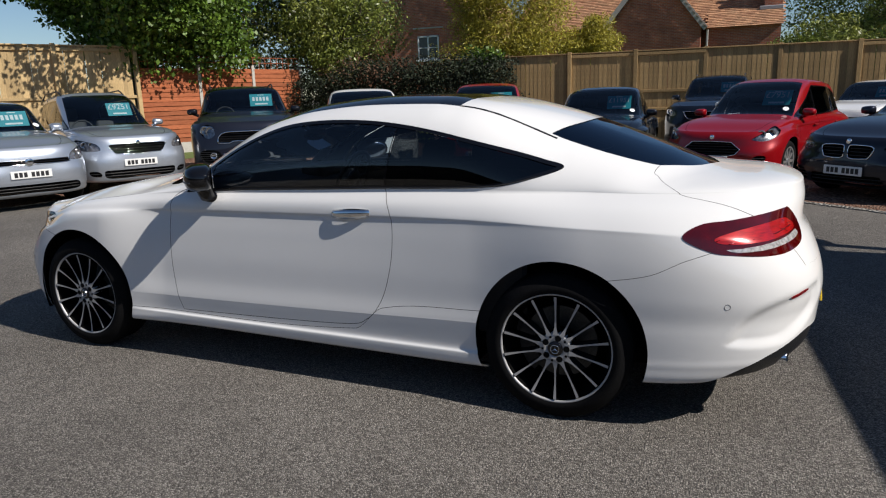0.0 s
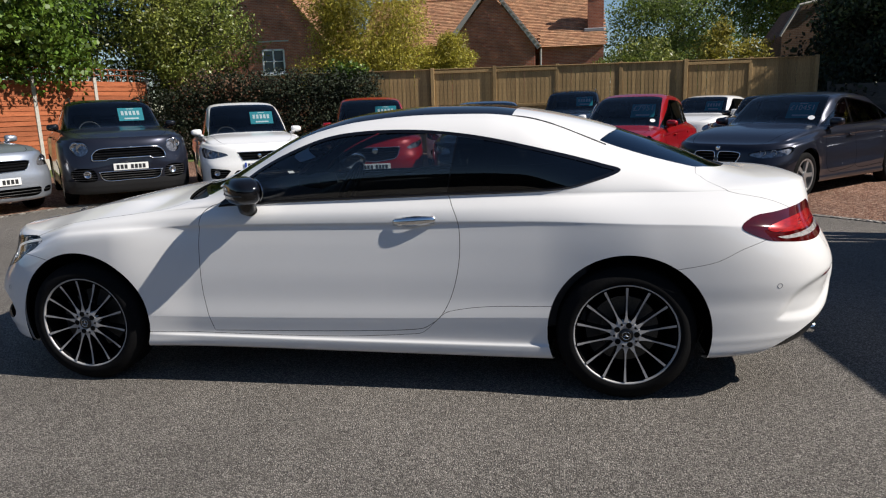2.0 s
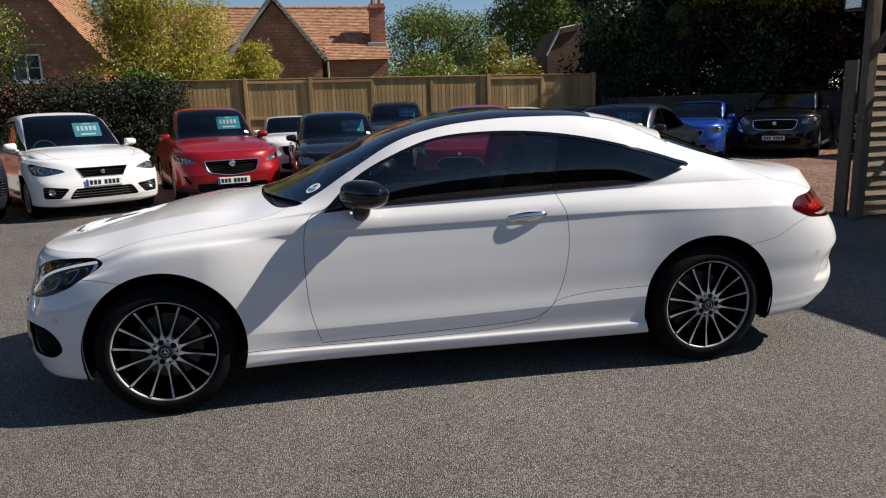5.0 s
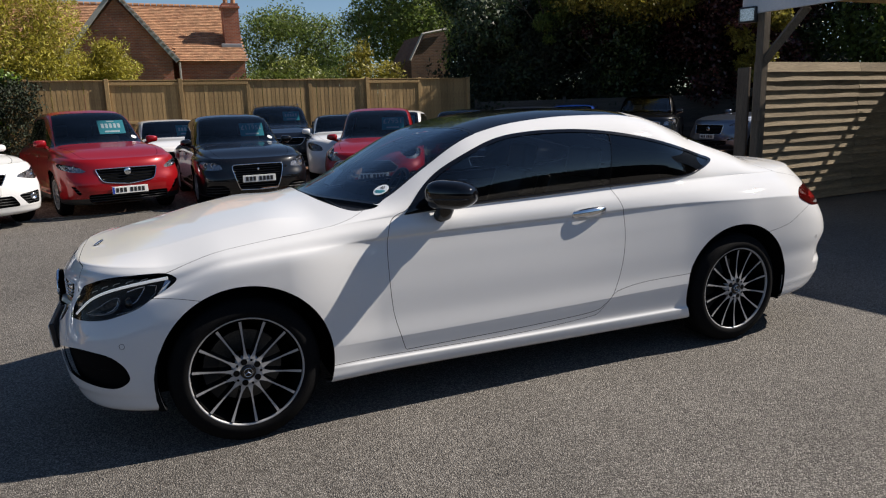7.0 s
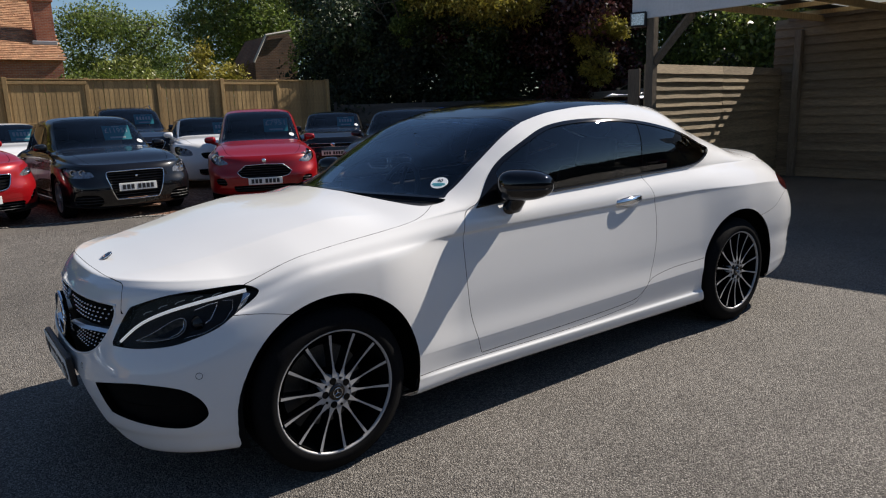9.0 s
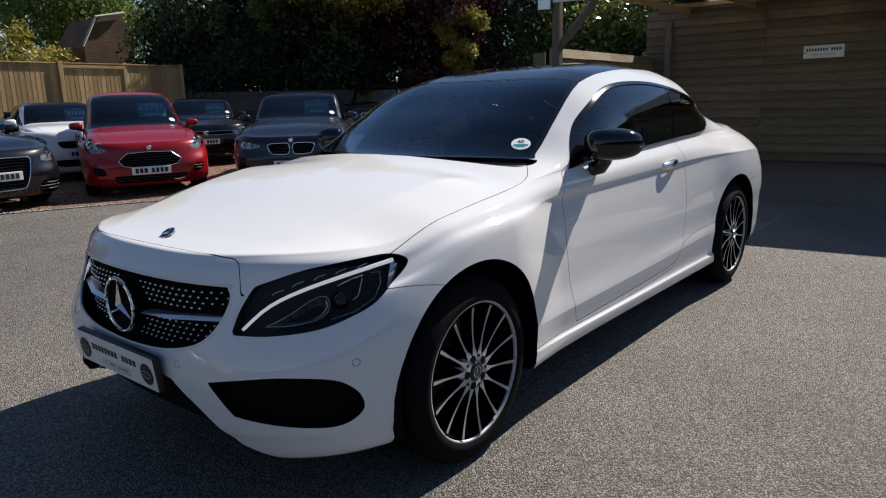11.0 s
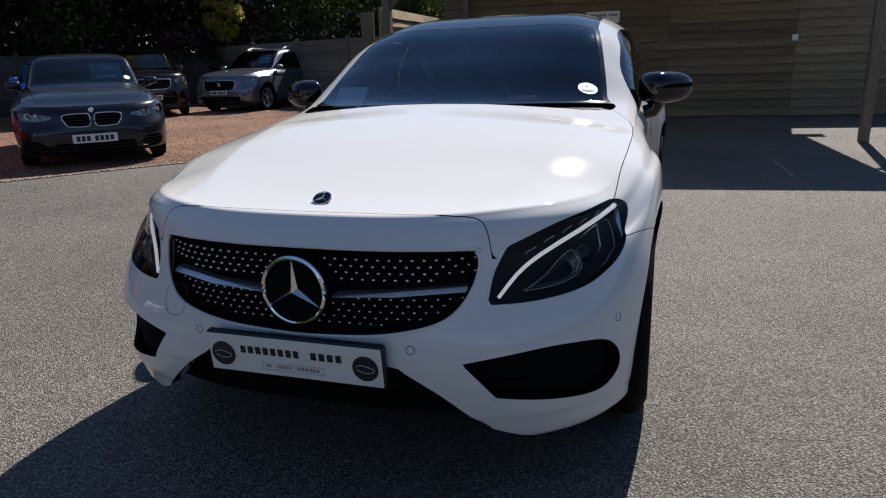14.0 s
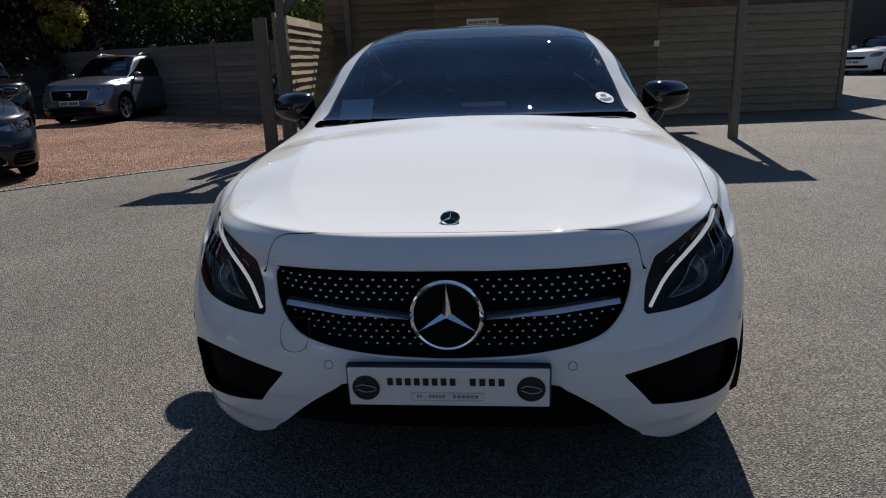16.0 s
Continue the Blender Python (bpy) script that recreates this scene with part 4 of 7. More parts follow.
tree("laurel_tree", (-11.3, 17.8), 5.6, 3, ball(-11.2, 17.6, 4.3, 2.8, 2.7, 28, 2), 19000, .12, LEAF_LAUREL, "open glossy-leaved tree with dark branches", 2, .16, .38, n=14, spread=2.4)
tree("laurel_tree", (-13.2, 20.0), 7.0, 3, ball(-13.4, 19.6, 5.2, 3.6, 3.2, 30, 3) + [(-12.5, 18.5, 2.2, 1.6, 1.2, 1.3), (-14.6, 16.4, 2.3, 1.6, 1.4, 1.3), (-10.5, 18.9, 2.0, 1.5, 1.0, 1.3), (-16.5, 13.5, 2.6, 1.6, 1.5, 1.4), (-16.2, 17.2, 3.8, 1.8, 1.5, 1.8), (-15.2, 18.0, 5.6, 1.6, 1.3, 1.6)], 44000, .15, LEAF_DARK, "dark branchy tree behind red panels", 3, .16, .4, n=14, spread=2.4)
hd = thing("ivy_hedge", Matrix.Identity(4), "dark overgrown hedge behind the parked cars", "hedge")
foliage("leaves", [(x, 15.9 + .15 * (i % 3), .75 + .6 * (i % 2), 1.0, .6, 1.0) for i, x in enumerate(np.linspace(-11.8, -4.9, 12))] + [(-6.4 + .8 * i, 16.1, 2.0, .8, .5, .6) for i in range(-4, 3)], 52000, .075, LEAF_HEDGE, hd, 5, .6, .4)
foliage("dead_leaves", [(-9.4, 15.8, 2.2, 1.0, .6, .5), (-8.2, 15.8, 2.0, .8, .5, .5)], 900, .08, mat("brown_leaf", (0.085, 0.04, 0.018), 0.8, per_island=.3), hd, 6, .6, .3)
sc = thing("elder_shrub", Matrix.Identity(4), "dark shrub growing over the old outbuilding", "shrub")
foliage("leaves", [(12.7, 27.6, 3.6, .8, .6, 1.6), (11.7, 27.8, 1.3, 1.1, .6, 1.4), (13.2, 27.4, 5.0, 1.0, .7, 1.2)], 6000, .15, LEAF_OAK, sc, 39, .5, .3)
bb = thing("bamboo_clump", Matrix.Identity(4), "tall yellow-green bamboo behind the fence", "bamboo")
foliage("leaves", [(-5.2, 18.6, 3.0, 1.5, 1.0, 1.6), (-5.6, 18.6, 5.0, 1.5, 1.1, 1.5), (-4.9, 18.8, 6.4, 1.3, 1.0, 1.4), (-6.2, 18.4, 2.2, 1.4, .9, 1.2), (-4.2, 18.4, 2.6, .9, .7, 1.2), (-3.9, 18.8, 4.0, .9, .7, 1.2), (-6.2, 18.6, 4.2, .9, .8, 1.3)], 60000, .12, LEAF_BAMBOO, bb, 7, .22, .15, 0)
rnd = random.Random(8)
for k in range(40):
    x, y = -5.2 + rnd.uniform(-1.3, 1.3), 18.6 + rnd.uniform(-.6, .6)
    bm = bmesh.new()
    tube(bm, [(x, y, 0), (x + rnd.uniform(-.3, .3), y, 3.5), (x + rnd.uniform(-.9, .9), y + rnd.uniform(-.5, .5), rnd.uniform(5.5, 8.0))], .016, 5, taper=.004)
    part("cane", bm, LEAF_BAMBOO, bb)
bb2 = thing("bamboo_clump", Matrix.Identity(4), "smaller yellow bamboo in front of the gable", "bamboo")
foliage("leaves", [(-2.4, 20.2, 2.9, .7, .6, .8), (-2.6, 20.2, 3.4, .4, .4, .5), (-3.2, 20.0, 2.8, .7, .5, .6)], 16000, .11, LEAF_BAMBOO, bb2, 9, .22, .15, 0)
ivy = thing("ivy_growth", Matrix.Identity(4), "ivy hanging over the end of the fence", "ivy")
foliage("leaves", [(-5.4, 16.35, 2.2, .55, .25, .6), (-5.1, 16.3, 1.4, .35, .2, .6), (-4.9, 16.3, 2.5, .5, .2, .25)], 1800, .10, LEAF_GREEN, ivy, 10, .7, .1)
tree("oak_tree", (9.2, 46), 6.0, 3, ball(9.0, 46, 5.4, 4.6, 3.6, 34, 11), 30000, .17, LEAF_OAK, "distant green oak with open branches", 11, .30, .6, .25, n=12, spread=2.6)
tree("oak_tree", (15.5, 40), 10, 3, ball(14.9, 39, 8.0, 4.8, 5.2, 40, 12), 42000, .18, LEAF_OAK, "large green oak behind the fence", 12, .4, .6, .35, n=12, spread=3.5)
tree("oak_tree", (11, 60), 6, 3, ball(11, 60, 3.2, 5, 3.2, 20, 13), 14000, .26, LEAF_OAK, "far green tree beyond the fences", 13, .3, .6, .35)
sh = thing("yellow_shrub", Matrix.Identity(4), "yellow flowering shrub behind the fence", "shrub")
foliage("leaves", [(8.0, 29, 3.3, 1.0, .7, .9), (9.6, 29.2, 3.2, .9, .7, .8), (8.3, 29, 4.2, .5, .4, .6)], 3200, .17, LEAF_YELLOW, sh, 14, .4, .1)
sh2 = thing("grey_green_shrub", Matrix.Identity(4), "rounded grey-green shrub behind the fence", "shrub")
foliage("leaves", [(5.2, 30, 3.0, 1.6, 1.0, 1.0), (4.0, 30, 2.8, .8, .6, .7)], 3500, .18, LEAF_LAUREL, sh2, 15, .35, .4)
gh = thing("garden_hedge", Matrix.Identity(4), "mixed green hedge beyond the fence", "hedge")
foliage("leaves", [(3.2 + i * .9, 34.5 + .5 * (i % 2), 1.6 + 1.0 * (i % 2), 1.1, .8, 1.5) for i in range(14)], 24000, .14, LEAF_OAK, gh, 17, .5, .4)
fp = thing("flag_pole", Matrix.Identity(4), "thin pole with a white feather banner", "flag pole")
bm = bmesh.new()
tube(bm, [(12.1, 41, 0), (12.1, 41, 4.5), (12.02, 41, 6.6)], .03, 8, taper=.015)
part("pole", bm, WHITE_BOARD, fp, smooth=True)
bm = bmesh.new()
prism(bm, [(0, 3.4), (.42, 3.5), (.40, 4.8), (.30, 5.9), (.12, 6.55), (-.08, 6.6), (-.03, 5.0)], .03, Matrix.Translation((12.1, 40.9, 0)))
part("banner", bm, WHITE_BOARD, fp, "narrow white feather banner")
# the wood behind the right-hand cars, dark leaf colours standing in for backlit shade
DARKS = [((11.5, 20.5), 8.5, LEAF_CONIFER, 21), ((14.5, 17.8), 9.5, LEAF_DARK, 22), ((17.6, 15.0), 9.0, LEAF_COPPER, 23), ((24.5, 13.5), 9.0, LEAF_COPPER, 24), ((16.4, 20.5), 11, LEAF_OAK, 25), ((20.5, 16.0), 11, LEAF_DARK, 26)]
for (x, y), h, ma, sd in DARKS:
    nm = {"copper_leaf": "copper_tree", "conifer_leaf": "conifer_tree"}.get(ma.name, "green_tree")
    lb = {"copper_leaf": "dark copper-leaved tree against the light", "conifer_leaf": "dark conifer behind the fence", "oak_leaf": "dark green tree against the light", "dark_hedge_leaf": "dark-leaved tree with backlit shade in its colour"}[ma.name]
    tree(nm, (x, y), h * .75, 3, ball(x, y, h * .62, 3.2, h * .40, 24, sd) + ball(x, y - .4, h * .25, 2.6, h * .20, 10, sd + 40), 40000, .14, ma, lb, sd, .22, .55, .40)
# near-black leaves put in as dark fill for the shade among the trees
ug = thing("undergrowth", Matrix.Identity(4), "near-black leaves filling the wood's shade", "shrub")
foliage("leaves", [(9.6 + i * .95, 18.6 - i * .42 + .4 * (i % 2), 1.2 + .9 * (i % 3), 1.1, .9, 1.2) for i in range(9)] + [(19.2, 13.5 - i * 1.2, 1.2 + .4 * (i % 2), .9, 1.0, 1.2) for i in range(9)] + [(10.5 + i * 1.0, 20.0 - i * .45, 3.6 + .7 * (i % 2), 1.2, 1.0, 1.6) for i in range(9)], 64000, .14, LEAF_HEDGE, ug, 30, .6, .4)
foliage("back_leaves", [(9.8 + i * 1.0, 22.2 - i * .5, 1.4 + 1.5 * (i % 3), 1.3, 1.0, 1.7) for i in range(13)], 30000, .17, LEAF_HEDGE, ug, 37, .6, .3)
hb = thing("boundary_hedge", Matrix.Identity(4), "green hedge beyond the back fence", "hedge")
foliage("leaves", [(21.5 + .3 * (i % 2), 15.5 - i * 1.1, 2.6 + .8 * (i % 2), 1.3, 1.1, 1.6) for i in range(13)], 26000, .18, LEAF_OAK, hb, 36, .6, .3)
for i in range(13):
    x, y = 21.5 + .3 * (i % 2), 15.5 - i * 1.1
    bm = bmesh.new()
    tube(bm, [(x, y, 0), (x + .06, y - .04, 1.4), (x - .05, y + .08, 2.9)], .055, 7, taper=.02)
    part("stem", bm, BARK, hb, smooth=True)
# two crowns in yellow leaf, a colour standing in for sun through the leaves
tree("yellow_green_tree", (14.9, 17.6), 6.0, 2, ball(13.6, 15.8, 5.2, 2.8, .8, 26, 38), 24000, .13, LEAF_YELLOW, "sunlit yellow-green crown over dark trees", 38, .1, .5, .3)
tree("yellow_green_tree", (12.2, 23.6), 6.0, 2, ball(12.0, 23.0, 6.3, 1.9, 1.2, 18, 43), 12000, .14, LEAF_YELLOW, "sunlit yellow-green crown beside the shed", 43, .1, .5, .3)
tree("yellow_green_tree", (17.5, 13.7), 3.6, 2, ball(17.1, 13.4, 3.3, 1.0, 1.5, 16, 31), 11000, .12, LEAF_YELLOW, "sunlit yellow-green tree behind the wall", 31, .08, .5, .25)
tree("copper_tree", (17.6, 16.2), 4.6, 2, ball(16.4, 15.2, 3.9, 1.7, 1.4, 24, 41), 9000, .12, LEAF_COPPER, "copper-leaved tree with glinting leaves", 41, .1, .6, .3)
tree("copper_tree", (13.6, 17.4), 4.2, 1, ball(13.1, 16.7, 3.8, .75, .8, 10, 42), 1800, .11, LEAF_COPPER, "small copper-leaved tree among dark trees", 42, .07, .6, .3)
tree("conifer_tree", (11.8, 18.0), 5.0, 1, ball(11.7, 17.3, 4.3, .8, 1.5, 12, 44), 7000, .10, LEAF_OAK, "yellowish conifer beside dark trees", 44, .1, .4, .3)
tree("laurel_tree", (18.4, 3.4), 4.6, 2, ball(18.2, 2.6, 3.6, 3.2, 1.9, 22, 32) + ball(17.6, 6.0, 3.1, 1.6, 1.3, 10, 33), 13000, .16, LEAF_LAUREL, "glossy laurel behind the timber wall", 32, .1, .45, .35)
tree("green_tree", (22, 3), 7, 2, ball(21, 4, 5.2, 4.2, 3.2, 22, 34), 8000, .24, LEAF_OAK, "green trees beyond the back fence", 34)
tree("green_tree", (24, 9), 7, 2, ball(23.6, 8.8, 4.2, 3.8, 2.6, 18, 35), 9000, .22, LEAF_LAUREL, "green trees beyond the back fence", 35)
# overhead cable
cb = thing("overhead_cable", Matrix.Identity(4), "thin overhead cable from the house", "cable")
bm = bmesh.new()
tube(bm, [(3.6, 36.8, 7.0), (12, 44, 6.9), (22, 52, 7.6)], .009, 5)
part("cable", bm, SATIN_BLACK, cb)

# unseen plain walls added to close the yard behind the walk and darken reflections
part("wall_south", box_mesh((-46, -22.2, 0), (26.0, -22.0, 4.5)), DARK_WOOD)
tagged(bpy.data.objects["wall_south"], "unseen plain dark timber wall added for reflections", "wall", kind="structure")
part("wall_west", box_mesh((-46.2, -22.0, 0), (-46.0, 12, 4.5)), DARK_WOOD)
tagged(bpy.data.objects["wall_west"], "unseen plain dark timber wall added for reflections", "wall", kind="structure")


# ---- the white coupe ----
COUPE = dict(
    xs=-1.25, xe=1.55,
    xk=[-2.2, -2.0, -1.78, -1.5, -0.8, 0.2, 1.0, 1.7, 2.4], wk=[-1.25, -0.8, 0.2, 1.0, 1.55],
    levels=[
        ([.165, .173, .180, .185, .185, .178, .175, .20, .24], [.80, .79, .79, .79, .80], -2.13, 2.300, 3.25, 3.2),
        ([.20, .206, .211, .215, .215, .205, .20, .225, .27], [0.893, .868, .862, .868, .885], -2.185, 2.385, 3.3, 3.3),
        ([.27, .272, .274, .275, .268, .258, .255, .29, .33], [0.905, .881, .878, .882, .898], -2.215, 2.445, 3.35, 3.4),
        ([.30, .308, .315, .32, .290, .284, .284, .335, .37], [0.907, .870, .865, .871, .899], -2.228, 2.465, 3.4, 3.4),
        ([.37, .376, .381, .385, .365, .375, .395, .40, .415], [0.909, .876, .872, .880, .902], -2.24, 2.471, 3.4, 3.4),
        ([.39, .398, .405, .41, .390, .400, .42, .44, .46], [0.910, .876, .872, .880, .903], -2.243, 2.475, 3.4, 3.4),
        ([.45, .469, .487, .50, .475, .48, .49, .50, .51], [0.913, .864, .860, .872, .903], -2.245, 2.480, 3.35, 3.4),
        ([.51, .553, .592, .62, .61, .61, .61, .60, .59], [0.918, .856, .852, .868, .908], -2.24, 2.485, 3.15, 3.5),
        ([.59, .644, .695, .735, .745, .75, .75, .735, .68], [0.913, .842, .838, .858, .905], -2.23, 2.470, 2.7, 3.4),
        ([.66, .684, .718, .805, .838, .850, .857, .848, .775], [0.901, .826, .826, .846, .892], -2.222, 2.433, 2.5, 3.1),
        ([.715, .737, .752, .832, .864, .876, .886, .880, .845], [.872, .832, .832, .846, .880], -2.208, 2.393, 2.55, 2.9),
        ([.765, .787, .789, .855, .905, .925, .94, .945, .935], [.845, .825, .822, .818, .812], -2.175, 2.398, 2.75, 2.55),
        ([.80, .819, .819, .872, .945, .975, .995, .995, 1.005], [.800, .796, .785, .765, .708], -2.135, 2.388, 2.9, 2.55),
    ],
    roof=([-2.135, -2.0, -1.86, -1.5, -1.1, -1.0, -0.6, -0.2, 0.06, 0.43, 0.73, 0.9, 1.28, 1.42, 1.8, 2.03, 2.12, 2.33, 2.40],
          [.803, .845, .878, .946, 1.004, 1.022, 1.19, 1.352, 1.411, 1.438, 1.431, 1.411, 1.330, 1.288, 1.152, 1.07, 1.060, 1.072, 1.05]),
    shift=([-2.2, -1.4, -1.0, -0.15, 0.6, 1.2, 1.9, 2.1, 2.4], [0, 0, -0.55, 0, 0, 0.2, 0.55, 0.1, 0]),
    p=([-2.2, -1.15, -0.9, -0.2, 0.9, 1.4, 2.3], [2.4, 2.4, 3.0, 4.0, 4.0, 2.9, 2.8]),
    iq=([-2.2, -1.15, -0.9, -0.2, 0.9, 1.4, 2.3], [1.0, .95, .54, .375, .375, .64, .55]),
)


def rear_scoop(g):
    """Presses the soft hollow into both corners of the rear bumper."""
    a = np.degrees(np.arctan2(np.abs(g[..., 1]), g[..., 0] - COUPE["xe"])) * .013
    hollow = outline([(q * .013, z) for q, z in rounded([(57.0, .405), (56.8, .455), (53.5, .545), (48, .600), (40, .628), (30, .635), (30, .52), (40, .42), (47, .395)], 5)])
    d = np.where(g[..., 0] > 1.8, hollow(a, g[..., 2]), 1.0)
    q = np.clip(-d / .05, 0, 1)
    depth = .022 * q * q * (3 - 2 * q)
    g = g.copy()
    g[..., 0] -= depth * .75
    g[..., 1] += depth * .55
    return g


def bonnet_creases(g, rows=65):
    """Folds the bonnet along two long creases: a shallow crown between them, a flat fall to the wings outside."""
    x, y, z = g[-rows:, :, 0], np.abs(g[-rows:, :, 1]), g[-rows:, :, 2]
    edge = g[-rows, g[-rows, :, 0] < -.6]
    ye, ze = np.interp(x, edge[:, 0], np.abs(edge[:, 1])), np.interp(x, edge[:, 0], edge[:, 2])
    crown = hermite([-2.135, -2.0, -1.86, -1.5, -1.1, -1.0], [.806, .831, .862, .943, 1.010, 1.028])(x)
    v = np.clip(y / (ye + 1e-6), 0, 1)
    vc = hermite([-2.2, -1.9, -1.5, -1.0], [.71, .72, .725, .77])(x)
    inner, outer = 1 - .22 * (v / vc) ** 2, .78 * (1 - v) / (1 - vc)
    soft = .025
    fold = .5 * (inner + outer - np.sqrt((inner - outer) ** 2 + soft ** 2) + soft * np.clip((1 - v) / .2, 0, 1))
    w = np.clip((-1.03 - x) / .30, 0, 1)
    w = w * w * (3 - 2 * w)
    g = g.copy()
    g[-rows:, :, 2] = z + (ze + (crown - ze) * fold * np.clip((x + 2.135) / .03, 0, 1) - z) * w
    return g


COUPE["press"] = lambda g: bonnet_creases(rear_scoop(g))
WHEELS_X, HUB_Z, ARCH = (-1.455, 1.417), 0.332, 0.382


def ring_star(parent, m, r, name="emblem", back=None):
    """A round emblem: a chrome ring with three tapering blades."""
    bm = bmesh.new()
    tube(bm, [(r * math.cos(a), 0, r * math.sin(a)) for a in [2 * math.pi * i / 40 for i in range(40)]], r * 0.07, 8, True)
    for k in range(3):
        a = math.pi / 2 + k * 2 * math.pi / 3
        d, e = Vector((math.cos(a), 0, math.sin(a))), Vector((-math.sin(a), 0, math.cos(a)))
        tip, c = d * r * 0.97, Vector((0, -r * 0.16, 0))
        b1, b2 = (e * 0.16 - d * 0.08) * r, (-e * 0.16 - d * 0.08) * r
        v = [bm.verts.new(q) for q in (tip, b1, c, b2, Vector((0, r * 0.05, 0)))]
        for f in ((0, 1, 2), (0, 2, 3), (0, 4, 1), (0, 3, 4)):
            bm.faces.new([v[i] for i in f])
    bmesh.ops.recalc_face_normals(bm, faces=bm.faces[:])
    ob = part(name, bm, CHROME, parent, "chrome ring with three blades", m)
    if back:
        bm = bmesh.new()
        lathe(bm, [(0.0001, 0.02 * r), (r, 0.02 * r), (r, 0.2 * r), (0.0001, 0.2 * r)], 32)
        part("emblem_disc", bm, back, ob)
    return ob


def alloy_wheel(parent, x, y, r=0.332, rim=0.248, width=0.235, spokes=14, holes=5, face=SILVER, inner=GLOSS_BLACK, dish=0.055, name="wheel", turn=90, bolts=90):
    """A wheel with its outer face towards -y (or +y on the far side)."""
    flip = -1 if y > 0 else 1
    w = new(name)
    w.parent = parent
    w.matrix_basis = Matrix.Translation((x, y, r)) @ Matrix.Diagonal((1, flip, 1, 1))
    h = width / 2
    bm = bmesh.new()
    lathe(bm, [(rim - .004, -h + .006), (rim + .006, -h - .002), (rim + .03, -h - .006), (r - .045, -h + .000), (r - .018, -h + .012), (r - .004, -h + .030),
               (r, -h + .05), *[(r - d, k + o) for k in (-.045, -.015, .015, .045) for d, o in ((0, -.005), (.006, -.003), (.006, .003), (0, .005))], (r, h - .05), (r - .01, h - .02), (rim + .03, h), (rim, h)], 64)
    part("tyre", bm, RUBBER, w, "black low-profile tyre", smooth=True)
    bm = bmesh.new()
    lathe(bm, [(rim - .012, -h + .014), (rim - .022, -h + .05), (rim - .034, 0), (rim - .03, h)], 64)
    lathe(bm, [(rim - .034, h - .05), (0.06, h - .05)], 48)
    part("rim_barrel", bm, DARK, w, smooth=True)
    bm = bmesh.new()
    lathe(bm, [(rim - .006, -h + .012), (rim - .005, -h + .004), (rim + .002, -h + .001), (rim + .004, -h + .005)], 72)
    part("rim_lip", bm, face, w, "machined silver rim lip", smooth=True)
    hub_r, zc = 0.070, -h + dish * 0.25
    for k in range(spokes):
        a = 2 * math.pi * k / spokes + radians(turn)
        bm = bmesh.new()
        st = []
        for q in np.linspace(0, 1, 6):
            rad = hub_r - .008 + (rim - .012 - hub_r + .008) * q
            half = 0.0062 - 0.0028 * math.sin(math.pi * min(q * 1.1, 1)) + 0.006 * max(0, 0.16 - q) / 0.16
            yy = zc - 0.006 + 0.018 * math.sin(math.pi * q * 0.9) * 0.4 - 0.008 * q
            st.append([bm.verts.new((rad, yy + dy, s * half * g)) for s, dy, g in ((-1, 0, 1), (1, 0, 1), (1, .05, 1.6), (-1, .05, 1.6))])
        for s0, s1 in zip(st, st[1:]):
            for i in range(4):
                f = bm.faces.new((s0[i], s0[(i + 1) % 4], s1[(i + 1) % 4], s1[i]))
                f.material_index = 0 if i == 0 else 1
        bmesh.ops.recalc_face_normals(bm, faces=bm.faces[:])
        bmesh.ops.rotate(bm, verts=bm.verts[:], cent=(0, 0, 0), matrix=Matrix.Rotation(-a, 3, "Y"))
        ob = part("spoke", bm, face, w)
        ob.data.materials.append(inner)
    bm = bmesh.new()
    lathe(bm, [(hub_r + .002, zc + .05), (hub_r + .002, zc + .002), (hub_r - .006, zc - .004), (.036, zc - .007), (.034, zc - .004)], 48)
    part("hub", bm, face, w, smooth=True)
    bm = bmesh.new()
    lathe(bm, [(.034, zc - .004), (.032, zc - .010), (.024, zc - .012), (.0001, zc - .012)], 32)
    cap = part("centre_cap", bm, GLOSS_BLACK, w, smooth=True)
    ring_star(cap, Matrix.Translation((0, zc - .013, 0)), .019, "cap_emblem")
    # flat near-black discs stand in for the shade in the hub's holes
    for k in range(holes):
        a = 2 * math.pi * k / holes + radians(bolts)
        bm = bmesh.new()
        lathe(bm, [(.0001, -.0056), (.0142, -.0056), (.0142, .002)], 16)
        part("bolt_recess", bm, DARK, w, "", Matrix.Translation((.05 * math.cos(a), zc - .002, .05 * math.sin(a))))
        bm = bmesh.new()
        lathe(bm, [(.0001, -.0056), (.0055, -.0056), (.0055, .002)], 10)
        part("hub_hole", bm, DARK, w, "", Matrix.Translation((.056 * math.cos(a + .63), zc - .002, .056 * math.sin(a + .63))))
    bm = bmesh.new()
    lathe(bm, [(.07, .0), (.165, .0), (.165, .022), (.07, .022)], 48)
    part("brake_disc", bm, STEEL, w, "grey steel brake disc")
    bm = bmesh.new()
    st = [[bm.verts.new((rr * math.cos(radians(t)), yy, rr * math.sin(radians(t)))) for yy, rr in ((-.025, .118), (-.025, .185), (.03, .185), (.03, .118))] for t in range(150, 232, 9)]
    for s0, s1 in zip(st, st[1:]):
        for i in range(4):
            bm.faces.new((s0[i], s0[(i + 1) % 4], s1[(i + 1) % 4], s1[i]))
    bm.faces.new(st[0])
    bm.faces.new(st[-1])
    bmesh.ops.recalc_face_normals(bm, faces=bm.faces[:])
    part("brake_caliper", bm, SATIN_BLACK, w)
    return w


